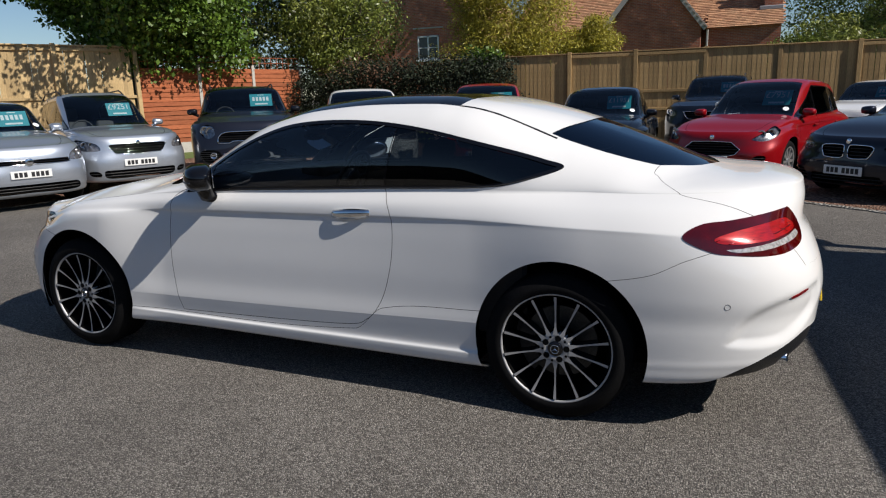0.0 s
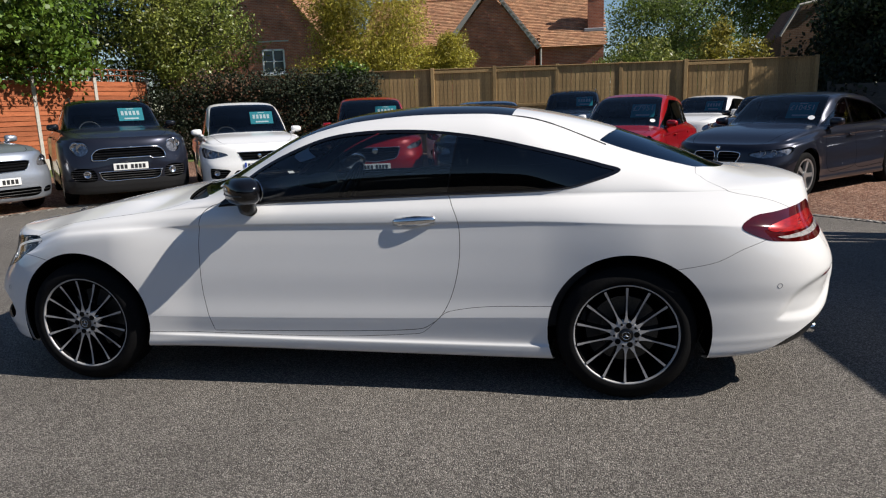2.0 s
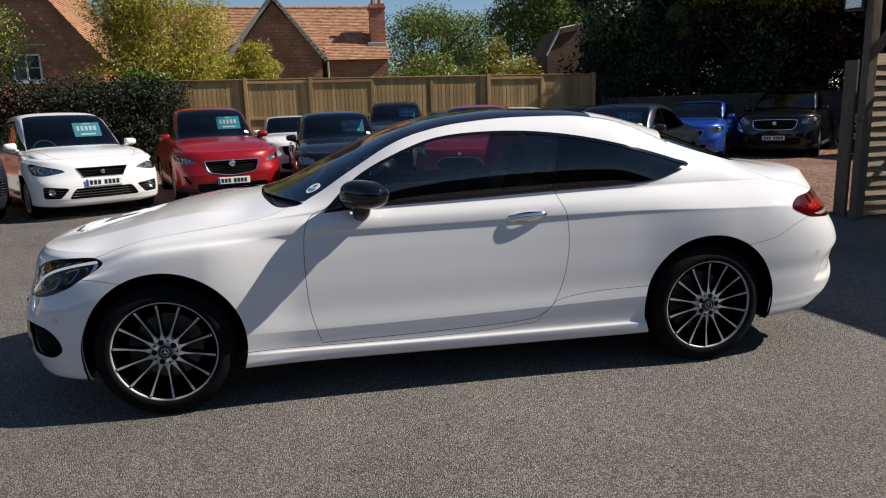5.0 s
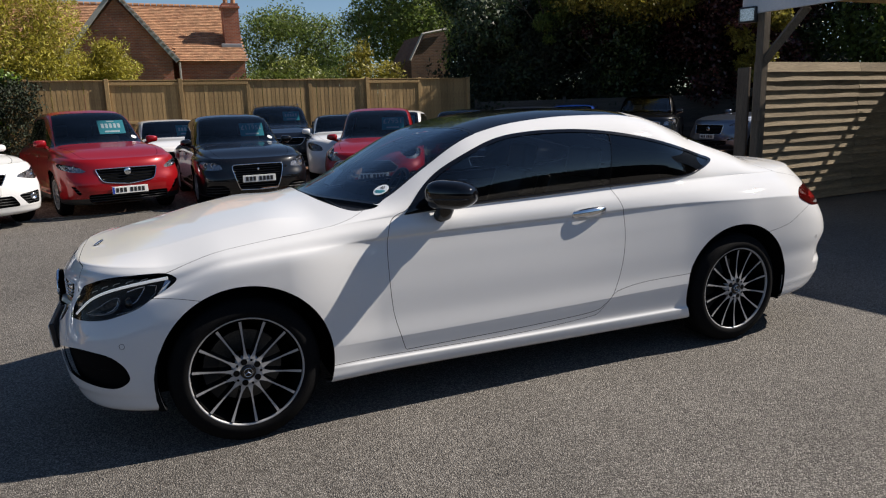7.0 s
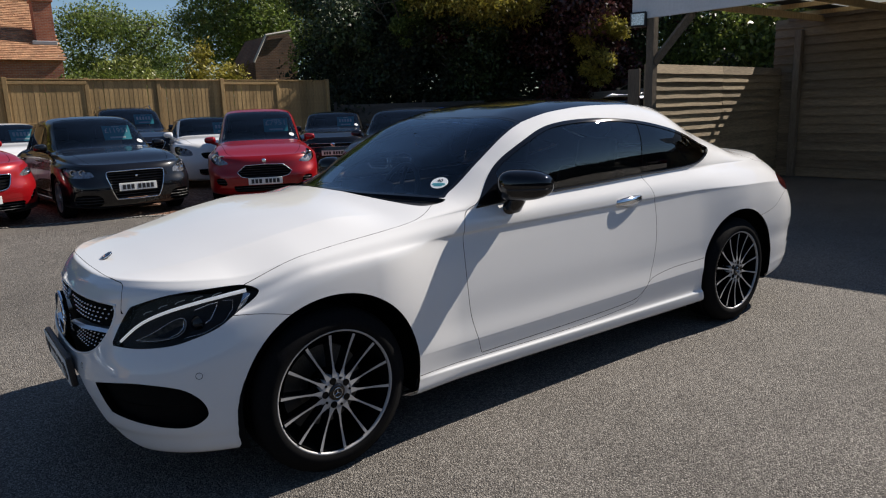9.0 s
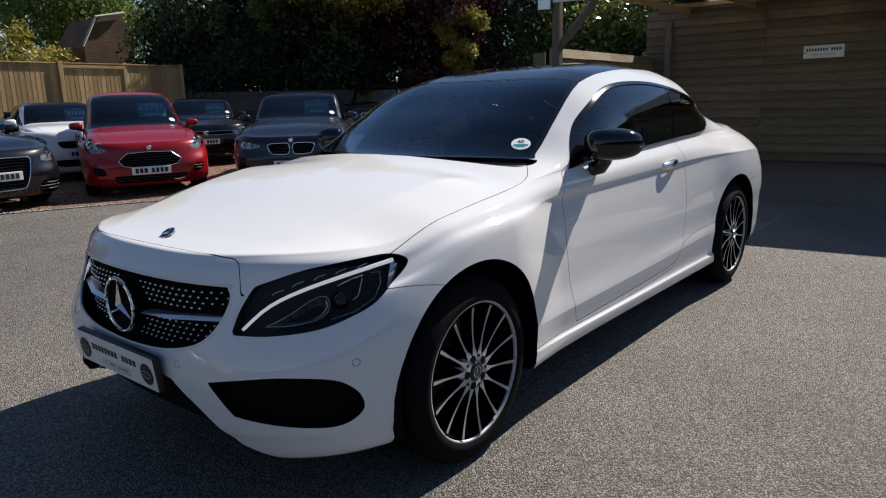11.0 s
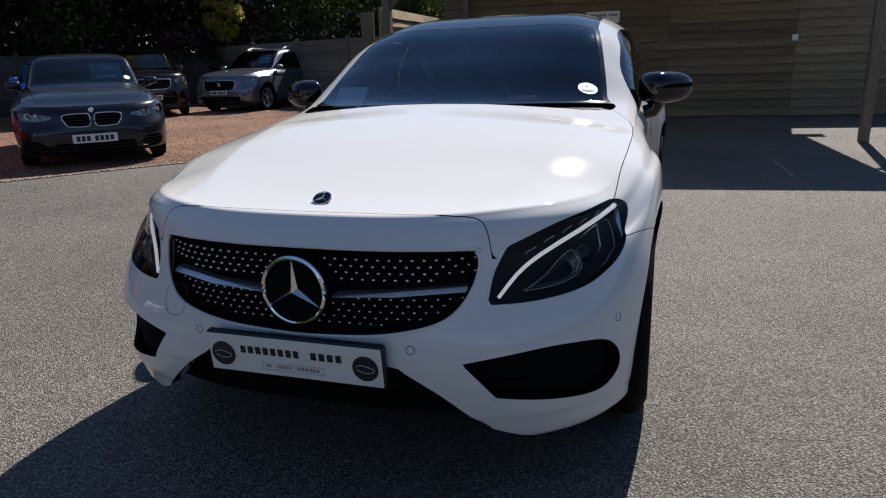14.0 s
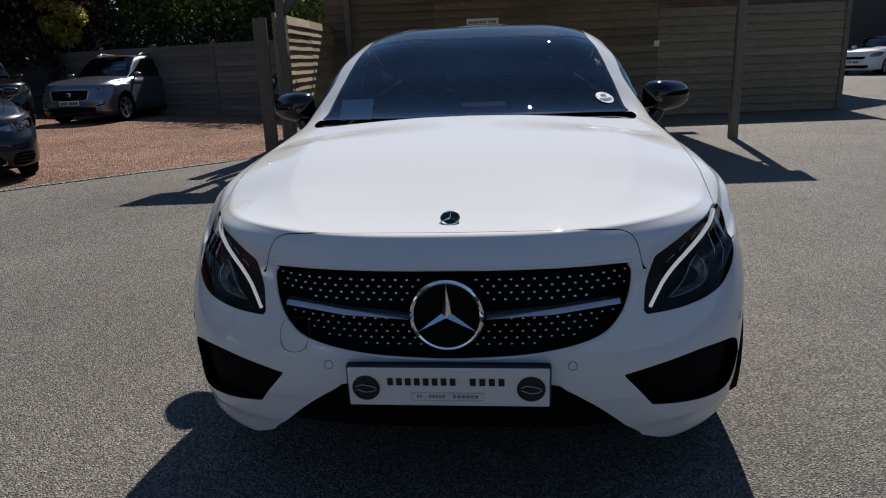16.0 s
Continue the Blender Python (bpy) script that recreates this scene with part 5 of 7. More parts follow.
def bars_on_plate(parent, w, h, material, seed=0, rows=1, first=0.06, n=7):
    """Plain bars in the place of characters on a plate facing -x (local y to the right seen from the front)."""
    rnd = random.Random(seed)
    gap = w * 0.86 / (n + 0.6)
    for k in range(n):
        y = -w * 0.43 + gap * (k + 0.5 + (0.6 if k > 3 else 0))
        bm = box_mesh((-.004, y - gap * .36, -h * .30), (-.001, y + gap * .36, h * .30))
        part("character_bar", bm, material, parent)


def hero():
    c = COUPE
    sk = car_skin(c, 100, 300, 80, 7, 64)
    fa, ra = front_angle(c), rear_angle(c)
    car = thing("coupe_car", Matrix.Identity(4), "pearl-white two-door coupe with black mirrors on tarmac", "car")
    F = sk.faces

    # windows along the side
    band = outline(rounded([(-.66, .952, 1), (-.35, .970), (0.2, .988), (.56, 1.000), (.81, 1.005), (1.10, 1.018), (1.25, 1.048), (1.395, 1.098), (1.30, 1.135),
                            (1.12, 1.188), (.84, 1.258), (.60, 1.300), (.36, 1.320), (.09, 1.316), (-.12, 1.282), (-.36, 1.186), (-.52, 1.088)], 6))
    side = lambda x, y, z: band(x, z) + np.where(np.abs(y) < 0.3, 9.0, 0.0)
    band_f, F = sk.cut(F, side)
    # wheel arches
    for wx in WHEELS_X:
        arch = lambda x, y, z: np.maximum(np.hypot(x - wx - .009, z - HUB_Z - .013) - ARCH, 0.55 - np.abs(y))
        _, F = sk.cut(F, arch)
    # windscreen, roof glass and rear window
    ws = outline(rounded([(-.995, 0, 1), (-.96, .30), (-.78, .655), (-.70, .668), (-.45, .628), (-.16, .575, 1), (-.19, .30), (-.215, 0, 1), (-.215, -.3, 1), (-.995, -.3, 1)], 6))
    ws_f, F = sk.cut(F, lambda x, y, z: ws(x, np.abs(y)) + np.where(z < .9, 9.0, 0.0))
    rg = outline(rounded([(-.24, -.3, 1), (-.24, 0, 1), (-.215, .30), (-.185, .574, 1), (.1, .562), (.5, .555), (.86, .538, 1), (.88, .30), (.885, 0, 1), (.885, -.3, 1)], 6))
    rg_f, F = sk.cut(F, lambda x, y, z: rg(x, np.abs(y)) + np.where(z < 1.2, 9.0, 0.0))
    rw = outline(rounded([(1.42, -.3, 1), (1.42, 0, 1), (1.40, .25), (1.30, .505, 1), (1.55, .500), (1.74, .470), (1.83, .40), (1.95, .24), (2.02, 0, 1), (2.02, -.3, 1)], 6))
    rw_f, F = sk.cut(F, lambda x, y, z: rw(x, np.abs(y)) + np.where(z < .95, 9.0, 0.0))
    # cowl under the windscreen
    cowl = outline(rounded([(-.985, -.3, 1), (-.985, 0, 1), (-.95, .30), (-.775, .66), (-.755, .70), (-.80, .71), (-.880, .673), (-.938, .53), (-.985, .30), (-1.003, 0, 1), (-1.003, -.3, 1)], 6))
    cowl_f, F = sk.cut(F, lambda x, y, z: cowl(x, np.abs(y)) + np.where(z < .9, 9.0, 0.0))
    # lamps, grille and air openings
    scale = 0.013
    lp = outline([(a * scale, b) for a, b in rounded([(29.2, .593, 1), (30.6, .665), (33.0, .730, 1), (41, .772), (48.6, .790), (57, .797), (60.6, .779), (60.2, .755), (56.5, .711), (53, .667), (49, .638), (43.8, .611), (36, .595)], 6)])
    lampf = lambda x, y, z: np.where(x < -1.3, lp(fa(x, y, z) * scale, z), 9.0)
    lamp_f, F = sk.cut(F, lampf)
    whole = F
    opening = [(0, .733, 1), (.435, .731), (.469, .722), (.480, .697), (.471, .644), (.444, .592), (.396, .552), (.306, .525), (.18, .507), (0, .498, 1)]
    gr = outline(rounded([(-.3, .733, 1), *opening, (-.3, .498, 1)], 6))
    grillef = lambda x, y, z: np.where(x < -1.5, gr(np.abs(y), z), 9.0)
    grille_f, F = sk.cut(F, grillef)
    it = outline([(a * scale, b) for a, b in rounded([(25.0, .450, 1), (30.7, .470), (38, .484), (45.5, .470), (49, .432), (50.4, .385), (49.8, .348), (46, .318), (38, .330), (29.6, .352, 1), (27.4, .40)], 6)])
    intakef = lambda x, y, z: np.where(x < -1.5, it(fa(x, y, z) * scale, z), 9.0)
    intake_f, F = sk.cut(F, intakef)
    lo = outline(rounded([(-.3, .44, 1), (0, .44, 1), (.255, .434), (.305, .415), (.387, .362), (.465, .294), (.521, .236), (.56, .10, 1), (-.3, .10, 1)], 5))
    low_f, F = sk.cut(F, lambda x, y, z: np.where(x < -1.5, lo(np.abs(y), z), 9.0))
    tl = outline([(a * scale, b) for a, b in rounded([(67, .850), (62, .894), (54, .905), (42.5, .919), (33.0, .930, 1), (28.5, .850), (32.4, .800), (40.5, .774), (48, .771), (56, .782), (61, .796)], 6)])
    tail_f, F = sk.cut(F, lambda x, y, z: np.where(x > 1.7, tl(ra(x, y, z) * scale, z), 9.0))
    grille_b, _ = sk.cut(whole, lambda x, y, z: grillef(x, y, z) - .03)
    intake_b, _ = sk.cut(whole, lambda x, y, z: intakef(x, y, z) - .05)
    # rear black diffuser
    df = outline(rounded([(-.3, .43, 1), (0, .43, 1), (.45, .432), (.60, .436), (.73, .385), (.81, .318), (.85, .22), (.87, .10, 1), (-.3, .10, 1)], 5))
    diff_f, F = sk.cut(F, lambda x, y, z: np.where(x > 1.9, df(np.abs(y), z), 9.0))
    # lip along the bottom of the front bumper
    lip_f, F = sk.cut(F, lambda x, y, z: np.where((x < -1.65) & (np.abs(y) > .62), z - .196, 9.0))
    _, F = sk.cut(F, lambda x, y, z: np.where(x < -1.65, z - .19 - .45 * np.clip(.64 - np.abs(y), 0, .2), 9.0))

    part("inner_shell", sk.mesh("inner_shell", F, offset=-.014), DARK, car)

    # panels with open joints
    dr = outline(rounded([(-.703, .303, 1), (-.10, .312), (.36, .330), (.47, .365), (.535, .43), (.585, .545), (.615, .70), (.612, .86), (.575, .96), (.55, 1.02, 1), (.50, 1.35, 1), (-.50, 1.35, 1), (-.56, 1.05, 1), (-.640, .978), (-.695, .957),
                          (-.736, .925), (-.757, .86), (-.765, .72), (-.753, .49)], 5))
    doorf = lambda x, y, z: dr(x, z) + np.where(np.abs(y) < .56, 9.0, 0.0)
    door, F = sk.gap(F, lambda x, y, z: np.maximum(doorf(x, y, z), np.where(z > 1.0, band(x, z) * 0 + 1.0, -9.0)), .003)
    bn = outline(rounded([(-2.116, -.3, 1), (-2.116, 0, 1), (-2.110, .295), (-2.097, .40), (-2.086, .448), (-2.086, .474), (-2.098, .494), (-2.110, .508, 1), (-2.094, .552), (-2.078, .576), (-2.054, .608), (-2.006, .656), (-1.953, .701), (-1.902, .737), (-1.838, .772), (-1.74, .782), (-1.60, .787), (-1.377, .797),
                          (-1.11, .798), (-.94, .768), (-.80, .675, 1), (-.6, .6, 1), (-.6, -.3, 1)], 6))
    bonnetf = lambda x, y, z: np.where(z > .70, bn(x, np.abs(y)), 9.0)
    bonnet, F = sk.gap(F, bonnetf, .0026)
    bt = outline(rounded([(1.9, -.3, 1), (1.9, 0, 1), (1.776, .480), (1.79, .560), (1.85, .645), (1.922, .690), (2.10, .685), (2.22, .655), (2.40, .60, 1), (2.7, .60, 1), (2.7, -.3, 1)], 6))
    boot, F = sk.gap(F, lambda x, y, z: np.where(z > .70, bt(x, np.abs(y)), 9.0), .0024)
    # bumpers
    fb = hermite([-2.3, -2.06, -2.0, -1.72, -1.5], [.86, .86, .72, .70, .655])
    front_bumper, F = sk.gap(F, lambda x, y, z: np.where(x < -1.35, np.maximum(z - fb(x), x + 1.41), np.where(x < -1.0, .5, 9.0)), .0022)
    rb = hermite([1.6, 1.8, 1.95, 2.1, 2.5], [.655, .695, .765, .805, .805])
    rear_bumper, F = sk.gap(F, lambda x, y, z: np.where(x > 1.42, np.maximum(z - rb(x), 1.44 - x), np.where(x > 1.0, .5, 9.0)), .0022)
    sl = hermite([-1.2, .4, .56, 1.1], [.294, .310, .430, .470])
    sill, F = sk.gap(F, lambda x, y, z: np.maximum(np.where(np.abs(x) < 1.25, z - sl(x), 9.0), np.abs(x) - 1.25), .0024)
    fender, F = sk.cut(F, lambda x, y, z: x + .5 + np.where(z > 1.02, 9.0, 0.0))
    roof_rear, quarter = sk.cut(F, lambda x, y, z: np.maximum(np.abs(y) - .53, np.maximum(.8 - x, x - 1.6)) + np.where(z < 1.15, 9.0, 0.0))
    W = PAINT_WHITE
    part("bonnet", sk.mesh("bonnet", bonnet), W, car, "white bonnet with a round emblem")
    part("boot_lid", sk.mesh("boot_lid", boot), W, car)
    part("front_bumper", sk.mesh("front_bumper", front_bumper), W, car)
    part("rear_bumper", sk.mesh("rear_bumper", rear_bumper), W, car)
    part("roof_panel", sk.mesh("roof_panel", roof_rear), W, car)
    doors = []
    for sd in ("near", "far"):
        doors.append(part("door", sk.mesh("door", door, sd), W, car))
        part("front_wing", sk.mesh("front_wing", fender, sd), W, car)
        part("rear_quarter", sk.mesh("rear_quarter", quarter, sd), W, car)
        part("side_sill", sk.mesh("side_sill", sill, sd), W, car)
    # glazing
    ws_g, ws_b = sk.cut(ws_f, lambda x, y, z: ws(x, np.abs(y)) + .020)
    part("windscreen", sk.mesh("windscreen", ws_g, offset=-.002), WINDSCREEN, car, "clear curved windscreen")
    part("windscreen_border", sk.mesh("windscreen_border", ws_b, offset=-.001), GLOSS_BLACK, car)
    part("glass_roof", sk.mesh("glass_roof", rg_f), GLOSS_BLACK, car, "black glass panoramic roof")
    part("rear_window", sk.mesh("rear_window", rw_f, offset=-.003), REAR_GLASS, car, "dark tinted rear window")
    for s in (-1, 1):
        pts = []
        for x in np.linspace(.86, 1.33, 16):
            y = .548 - .028 * min(1, max(0, (x - .5) / .8))
            d2 = (sk.p[:, 0] - x) ** 2 + (np.abs(sk.p[:, 1]) - y) ** 2 + 9 * (sk.p[:, 2] < 1.15)
            i = np.argsort(d2)[:10]
            wt = np.exp(-d2[i] / (2 * .015 ** 2))
            pts.append((x, s * y, float((sk.p[i, 2] * wt).sum() / wt.sum()) - .004))
        bm = bmesh.new()
        tube(bm, pts, .008, 8)
        part("roof_joint", bm, SATIN_BLACK, car, smooth=True)
    part("cowl", sk.mesh("cowl", cowl_f, offset=-.02), SATIN_BLACK, car, "black plastic cowl with wipers")
    for sd in ("near", "far"):
        glaz, trim = sk.cut(band_f, lambda x, y, z: band(x, z) + .016)
        post = hermite([1.0, 1.30], [.555, .607])
        fglass, qglass = sk.cut(glaz, lambda x, y, z: x - post(z))
        part("window_trim", sk.mesh("window_trim", trim, sd, .002), GLOSS_BLACK, car)
        fglass, corner = sk.cut(fglass, lambda x, y, z: -.50 + .18 * (z - 1.0) - x)
        fglass, pil = sk.cut(fglass, lambda x, y, z: x - post(z) + .006)
        part("door_glass", sk.mesh("door_glass", fglass, sd, -.002), SIDE_GLASS, car, "lightly tinted door window")
        part("window_pillar", sk.mesh("window_pillar", pil, sd, .001), GLOSS_BLACK, car)
        part("mirror_corner", sk.mesh("mirror_corner", corner, sd, .001), GLOSS_BLACK, car)
        part("quarter_glass", sk.mesh("quarter_glass", qglass, sd, -.002), PRIVACY_GLASS, car, "dark privacy glass")
    # bright line under the windows
    for s in (-1, 1):
        bm = bmesh.new()
        pts = []
        for q in np.linspace(-.60, 1.30, 30):
            zz = float(hermite([-.66, -.35, .2, .56, .81, 1.10, 1.25, 1.38], [.958, .976, .994, 1.006, 1.011, 1.024, 1.054, 1.094])(q))
            near = np.argmin((sk.p[:, 0] - q) ** 2 + (sk.p[:, 2] - zz) ** 2 + 9 * (np.abs(sk.p[:, 1]) < .4))
            pts.append((q, s * (abs(sk.p[near, 1]) + .002), zz))
        tube(bm, pts, .0035, 6)
        part("belt_trim", bm, GLOSS_BLACK, car)

    # front: grille with studs, blades, emblem
    for nm, fs, off, ma in (("grille_backing", grille_b, -.05, DARK), ("intake_backing", intake_b, -.035, DARK), ("lower_intake", low_f, -.07, DARK), ("front_lip", lip_f, .004, SATIN_BLACK), ("diffuser", diff_f, -.012, SATIN_BLACK)):
        for sd in ("near", "far") if nm in ("intake_backing", "front_lip") else ("both",):
            part(nm, sk.mesh(nm, fs, sd, off), ma, car)
    # unseen dark blocks added in nose, floor and boot to stop light leaking
    part("engine_block", box_mesh((-2.04, -.54, .20), (-.95, .54, .70), .03), DARK, car)
    part("under_floor", box_mesh((-.96, -.80, .20), (1.0, .80, .25)), DARK, car)
    part("boot_tub", box_mesh((1.0, -.54, .22), (2.24, .54, .82), .03), DARK, car)
    nose = hermite([0, .2, .32, .40, .46, .6], [-2.225, -2.218, -2.200, -2.172, -2.135, -2.0])
    bm = bmesh.new()
    bmesh.ops.create_icosphere(bm, subdivisions=1, radius=.0049, matrix=Matrix.Diagonal((1.3, 1.2, .85, 1)))
    stud = bpy.data.meshes.new("stud")
    bm.to_mesh(stud)
    bm.free()
    stud.materials.append(CHROME)
    stud.shade_smooth()
    grille = new("grille")
    grille.parent = car
    tagged(grille, "black grille with small chrome studs")
    for r in range(13):
        z = .722 - r * .0178
        for k in range(-16, 17):
            y = (k + .5 * (r % 2)) * .0298
            if gr(np.array([abs(y)]), np.array([z]))[0] < -.012 and abs(z - .610 - .055 * abs(y)) > .020 and math.hypot(y, z - .622) > .098:
                part("stud", stud, None, grille, "", Matrix.Translation((float(nose(abs(y))) + .030, y, z)))
    for s in (-1, 1):
        bm = bmesh.new()
        pr = [float(nose(q)) + .012 for q in (.10, .27, .44)]
        st = []
        for y, x, hh, zz in zip((.10, .27, .448), pr, (.003, .0055, .0062), (.608, .618, .626)):
            st.append([bm.verts.new((x + dx, s * y, zz + dz)) for dx, dz in ((-.012, -hh * .7), (.004, hh), (.03, hh), (.03, -hh), (0, -hh))])
        for a, b in zip(st, st[1:]):
            for i in range(5):
                bm.faces.new((a[i], a[(i + 1) % 5], b[(i + 1) % 5], b[i]))
        bm.faces.new(st[0])
        bm.faces.new(st[-1])
        bmesh.ops.recalc_face_normals(bm, faces=bm.faces[:])
        part("grille_blade", bm, SATIN_SILVER, car, "silver grille blade")
    def front(y, z, off=0.0):
        """The front skin's point and normal at a given y and z."""
        d2 = (np.abs(sk.p[:, 1]) - abs(y)) ** 2 + (sk.p[:, 2] - z) ** 2 + 9 * (sk.p[:, 0] > -1.7)
        i = np.argsort(d2)[:16]
        wt = np.exp(-d2[i] / (2 * .012 ** 2))
        x = ((sk.p[i, 0] + sk.n[i, 0] * off) * wt).sum() / wt.sum()
        return (float(x), y, z)
    # rounded rim of the grille opening, and the towing eye's cover
    half = [p for p in rounded(opening, 6)]
    half = [p for p in half if p[0] > .012]
    loop = [front(a, b, -.004) for a, b in half] + [front(-a, b, -.004) for a, b in half[::-1]]
    bm = bmesh.new()
    tube(bm, loop, .0055, 8, True)
    part("grille_rim", bm, PAINT_WHITE, car, smooth=True)
    bm = bmesh.new()
    tube(bm, [front(a, b, .0002) for a, b in rounded([(.372, .585), (.405, .598), (.452, .580), (.455, .530), (.430, .510), (.385, .522)], 5)], .0009, 4, True)
    part("tow_cover_joint", bm, SATIN_BLACK, car)
    facing = Matrix.Rotation(radians(-90), 4, "Z")
    ring_star(car, Matrix.Translation((-2.238, 0, .622)) @ facing, .090, "grille_emblem", DARK)
    i = np.argmin((sk.p[:, 0] + 2.042) ** 2 + sk.p[:, 1] ** 2 + 9 * (sk.p[:, 2] < .7))
    ring_star(car, Matrix.Translation((-2.042, 0, float(sk.p[i, 2]) + .009)) @ Matrix.Rotation(radians(60), 4, "Y") @ facing, .026, "bonnet_emblem", GLOSS_BLACK)
    # show plate in its holder
    holder = part("plate_holder", box_mesh((-.012, -.263, -.061), (.012, .263, .061), .005), SATIN_BLACK, car, "black number plate holder",
                  Matrix.Translation((-2.262, 0, .444)) @ Matrix.Rotation(radians(-6), 4, "Y"))
    plate = part("show_plate", box_mesh((-.016, -.258, -.056), (-.0115, .258, .056), .002), PLATE_WHITE, holder, "white dealer show plate")
    for y0, y1, count in ((.158, -.026, 8), (-.054, -.151, 4)):
        pitch = (y1 - y0) / count
        for k in range(count):
            part("plate_bar", box_mesh((-.0178, y0 + pitch * (k + .76), .006), (-.0162, y0 + pitch * (k + .12), .027)), PLATE_BLACK, plate)
    for y0, y1, count in ((.082, .066, 2), (.050, .006, 5), (-.012, -.080, 6)):
        pitch = (y1 - y0) / count
        for k in range(count):
            part("small_bar", box_mesh((-.0175, y0 + pitch * (k + .72), -.032), (-.0162, y0 + pitch * (k + .1), -.022)), ALLOY, plate)
    for a, b in (((-.091, -.0395), (.094, -.0385)), ((-.091, -.0165), (.094, -.0155)), ((-.092, -.0395), (-.091, -.0155)), ((.094, -.0395), (.095, -.0155))):
        part("plate_line", box_mesh((-.0174, *a), (-.0162, *b)), ALLOY, plate)
    for s in (-1, 1):
        bm = bmesh.new()
        lathe(bm, [(.0001, -.0025), (.036, -.0025), (.036, 0), (.0001, 0)], 32)
        roundel = part("plate_roundel", bm, PLATE_BLACK, plate, "", Matrix.Translation((-.0165, s * .212, -.002)) @ facing)
        bm = bmesh.new()
        tube(bm, [(-.026, -.0030, .004), (-.012, -.0030, .010), (.008, -.0030, .007), (.026, -.0030, .001)], .0012, 5)
        tube(bm, [(-.024, -.0030, -.004), (-.004, -.0030, -.012), (.018, -.0030, -.010), (.027, -.0030, -.002)], .0012, 5)
        part("roundel_line", bm, ALLOY, roundel)
    rear_plate = part("rear_plate", box_mesh((0, -.26, -.055), (.008, .26, .055), .003), PLATE_YELLOW, car, "yellow rear number plate", Matrix.Translation((2.477, 0, .520)) @ Matrix.Rotation(radians(-5), 4, "Y"))
    for k in range(7):
        part("character_bar", box_mesh((.0082, -.22 + k * .065, -.033), (.0098, -.178 + k * .065, .033)), PLATE_BLACK, rear_plate)
    # head lamps
    for sd, s in (("near", -1), ("far", 1)):
        hl = part("headlamp", sk.mesh("headlamp", lamp_f, sd, -.045), LAMP_DARK, car, "dark headlamp with a white light strip")
        part("lamp_cover", sk.mesh("lamp_cover", lamp_f, sd, .001), LENS_GLASS, hl)
        def on(a, z, off):
            """The skin's point at plan angle a and height z."""
            aa = np.degrees(np.arctan2(np.abs(sk.p[:, 1]), c["xs"] - sk.p[:, 0]))
            d2 = ((aa - a) * .02) ** 2 + (sk.p[:, 2] - z) ** 2 + 9 * (sk.p[:, 0] > -1.3)
            i = np.argsort(d2)[:14]
            wt = np.exp(-d2[i] / (2 * .012 ** 2))
            q = ((sk.p[i] + sk.n[i] * off) * wt[:, None]).sum(0) / wt.sum()
            return (q[0], s * abs(q[1]), q[2] + (z - (sk.p[i, 2] * wt).sum() / wt.sum()))
        bm = bmesh.new()
        tube(bm, [on(a, z, -.012) for a, z in zip(np.linspace(31.0, 58.0, 18), hermite([31.0, 34, 41, 50, 58.0], [.610, .658, .715, .755, .781])(np.linspace(31.0, 58.0, 18)))], .0048, 8, taper=.0072)
        part("light_strip", bm, LIT_GUIDE, hl, "white light strip", smooth=True)
        # dark projector, an open chrome bracket, a thin loop and a row of small lens chips
        o = Vector(on(47.0, .690, -.038))
        d = Vector((-.9, s * .42, 0)).normalized()
        bm = bmesh.new()
        lathe(bm, [(.0001, -.010), (.016, -.006), (.027, .004), (.030, .010)], 28)
        part("projector_lens", bm, GLOSS_BLACK, hl, "dark projector lens", Matrix.Translation(o) @ (-d).to_track_quat("Y", "Z").to_matrix().to_4x4(), True)
        bm = bmesh.new()
        tube(bm, [on(a, z, -.022) for a, z in ((47.2, .724), (50.0, .740), (52.0, .747), (51.6, .728), (50.6, .700), (49.6, .690))], .0026, 6)
        part("lamp_bracket", bm, REFLECTOR, hl, "bright chrome bracket", smooth=True)
        # almond-shaped reflector bowl with a cutter arc
        rim = rounded([(34.8, .622, 1), (38.5, .652), (42.0, .686), (44.6, .700), (45.8, .686), (45.2, .658), (43.4, .640), (39.5, .627)], 4)
        bm = bmesh.new()
        ctr = Vector(on(42.6, .664, -.060))
        hub = bm.verts.new(ctr)
        loops = []
        for q in (.45, .8, 1.0):
            loops.append([bm.verts.new(ctr.lerp(Vector(on(a, z, -.024)), q) + Vector((.012 * (1 - q * q), 0, 0))) for a, z in rim])
        n = len(rim)
        for k in range(n):
            bm.faces.new((hub, loops[0][k], loops[0][(k + 1) % n]))
            for u, v in zip(loops, loops[1:]):
                bm.faces.new((u[k], v[k], v[(k + 1) % n], u[(k + 1) % n]))
        bmesh.ops.recalc_face_normals(bm, faces=bm.faces[:])
        part("reflector_bowl", bm, LAMP_BOWL, hl, "grey reflector bowl", smooth=True)
        bm = bmesh.new()
        tube(bm, [on(a, z, -.020) for a, z in ((45.0, .695), (45.2, .676), (44.4, .656), (42.6, .640))], .0034, 6, taper=.0015)
        part("lamp_bracket", bm, REFLECTOR, hl, "bright chrome bracket", smooth=True)
        for line in ([*rim, rim[0]], ((46, .640), (50, .656), (53.6, .692), (55.0, .725), (55.2, .752), (53, .752))):
            bm = bmesh.new()
            tube(bm, [on(a, z, -.020) for a, z, *_ in line], .0011, 5)
            part("lamp_bezel", bm, REFLECTOR, hl, smooth=True)
        ring = ((57.6, .775), (58.9, .769), (57.7, .738), (56.0, .710), (55.5, .709), (56.8, .742))
        bm = bmesh.new()
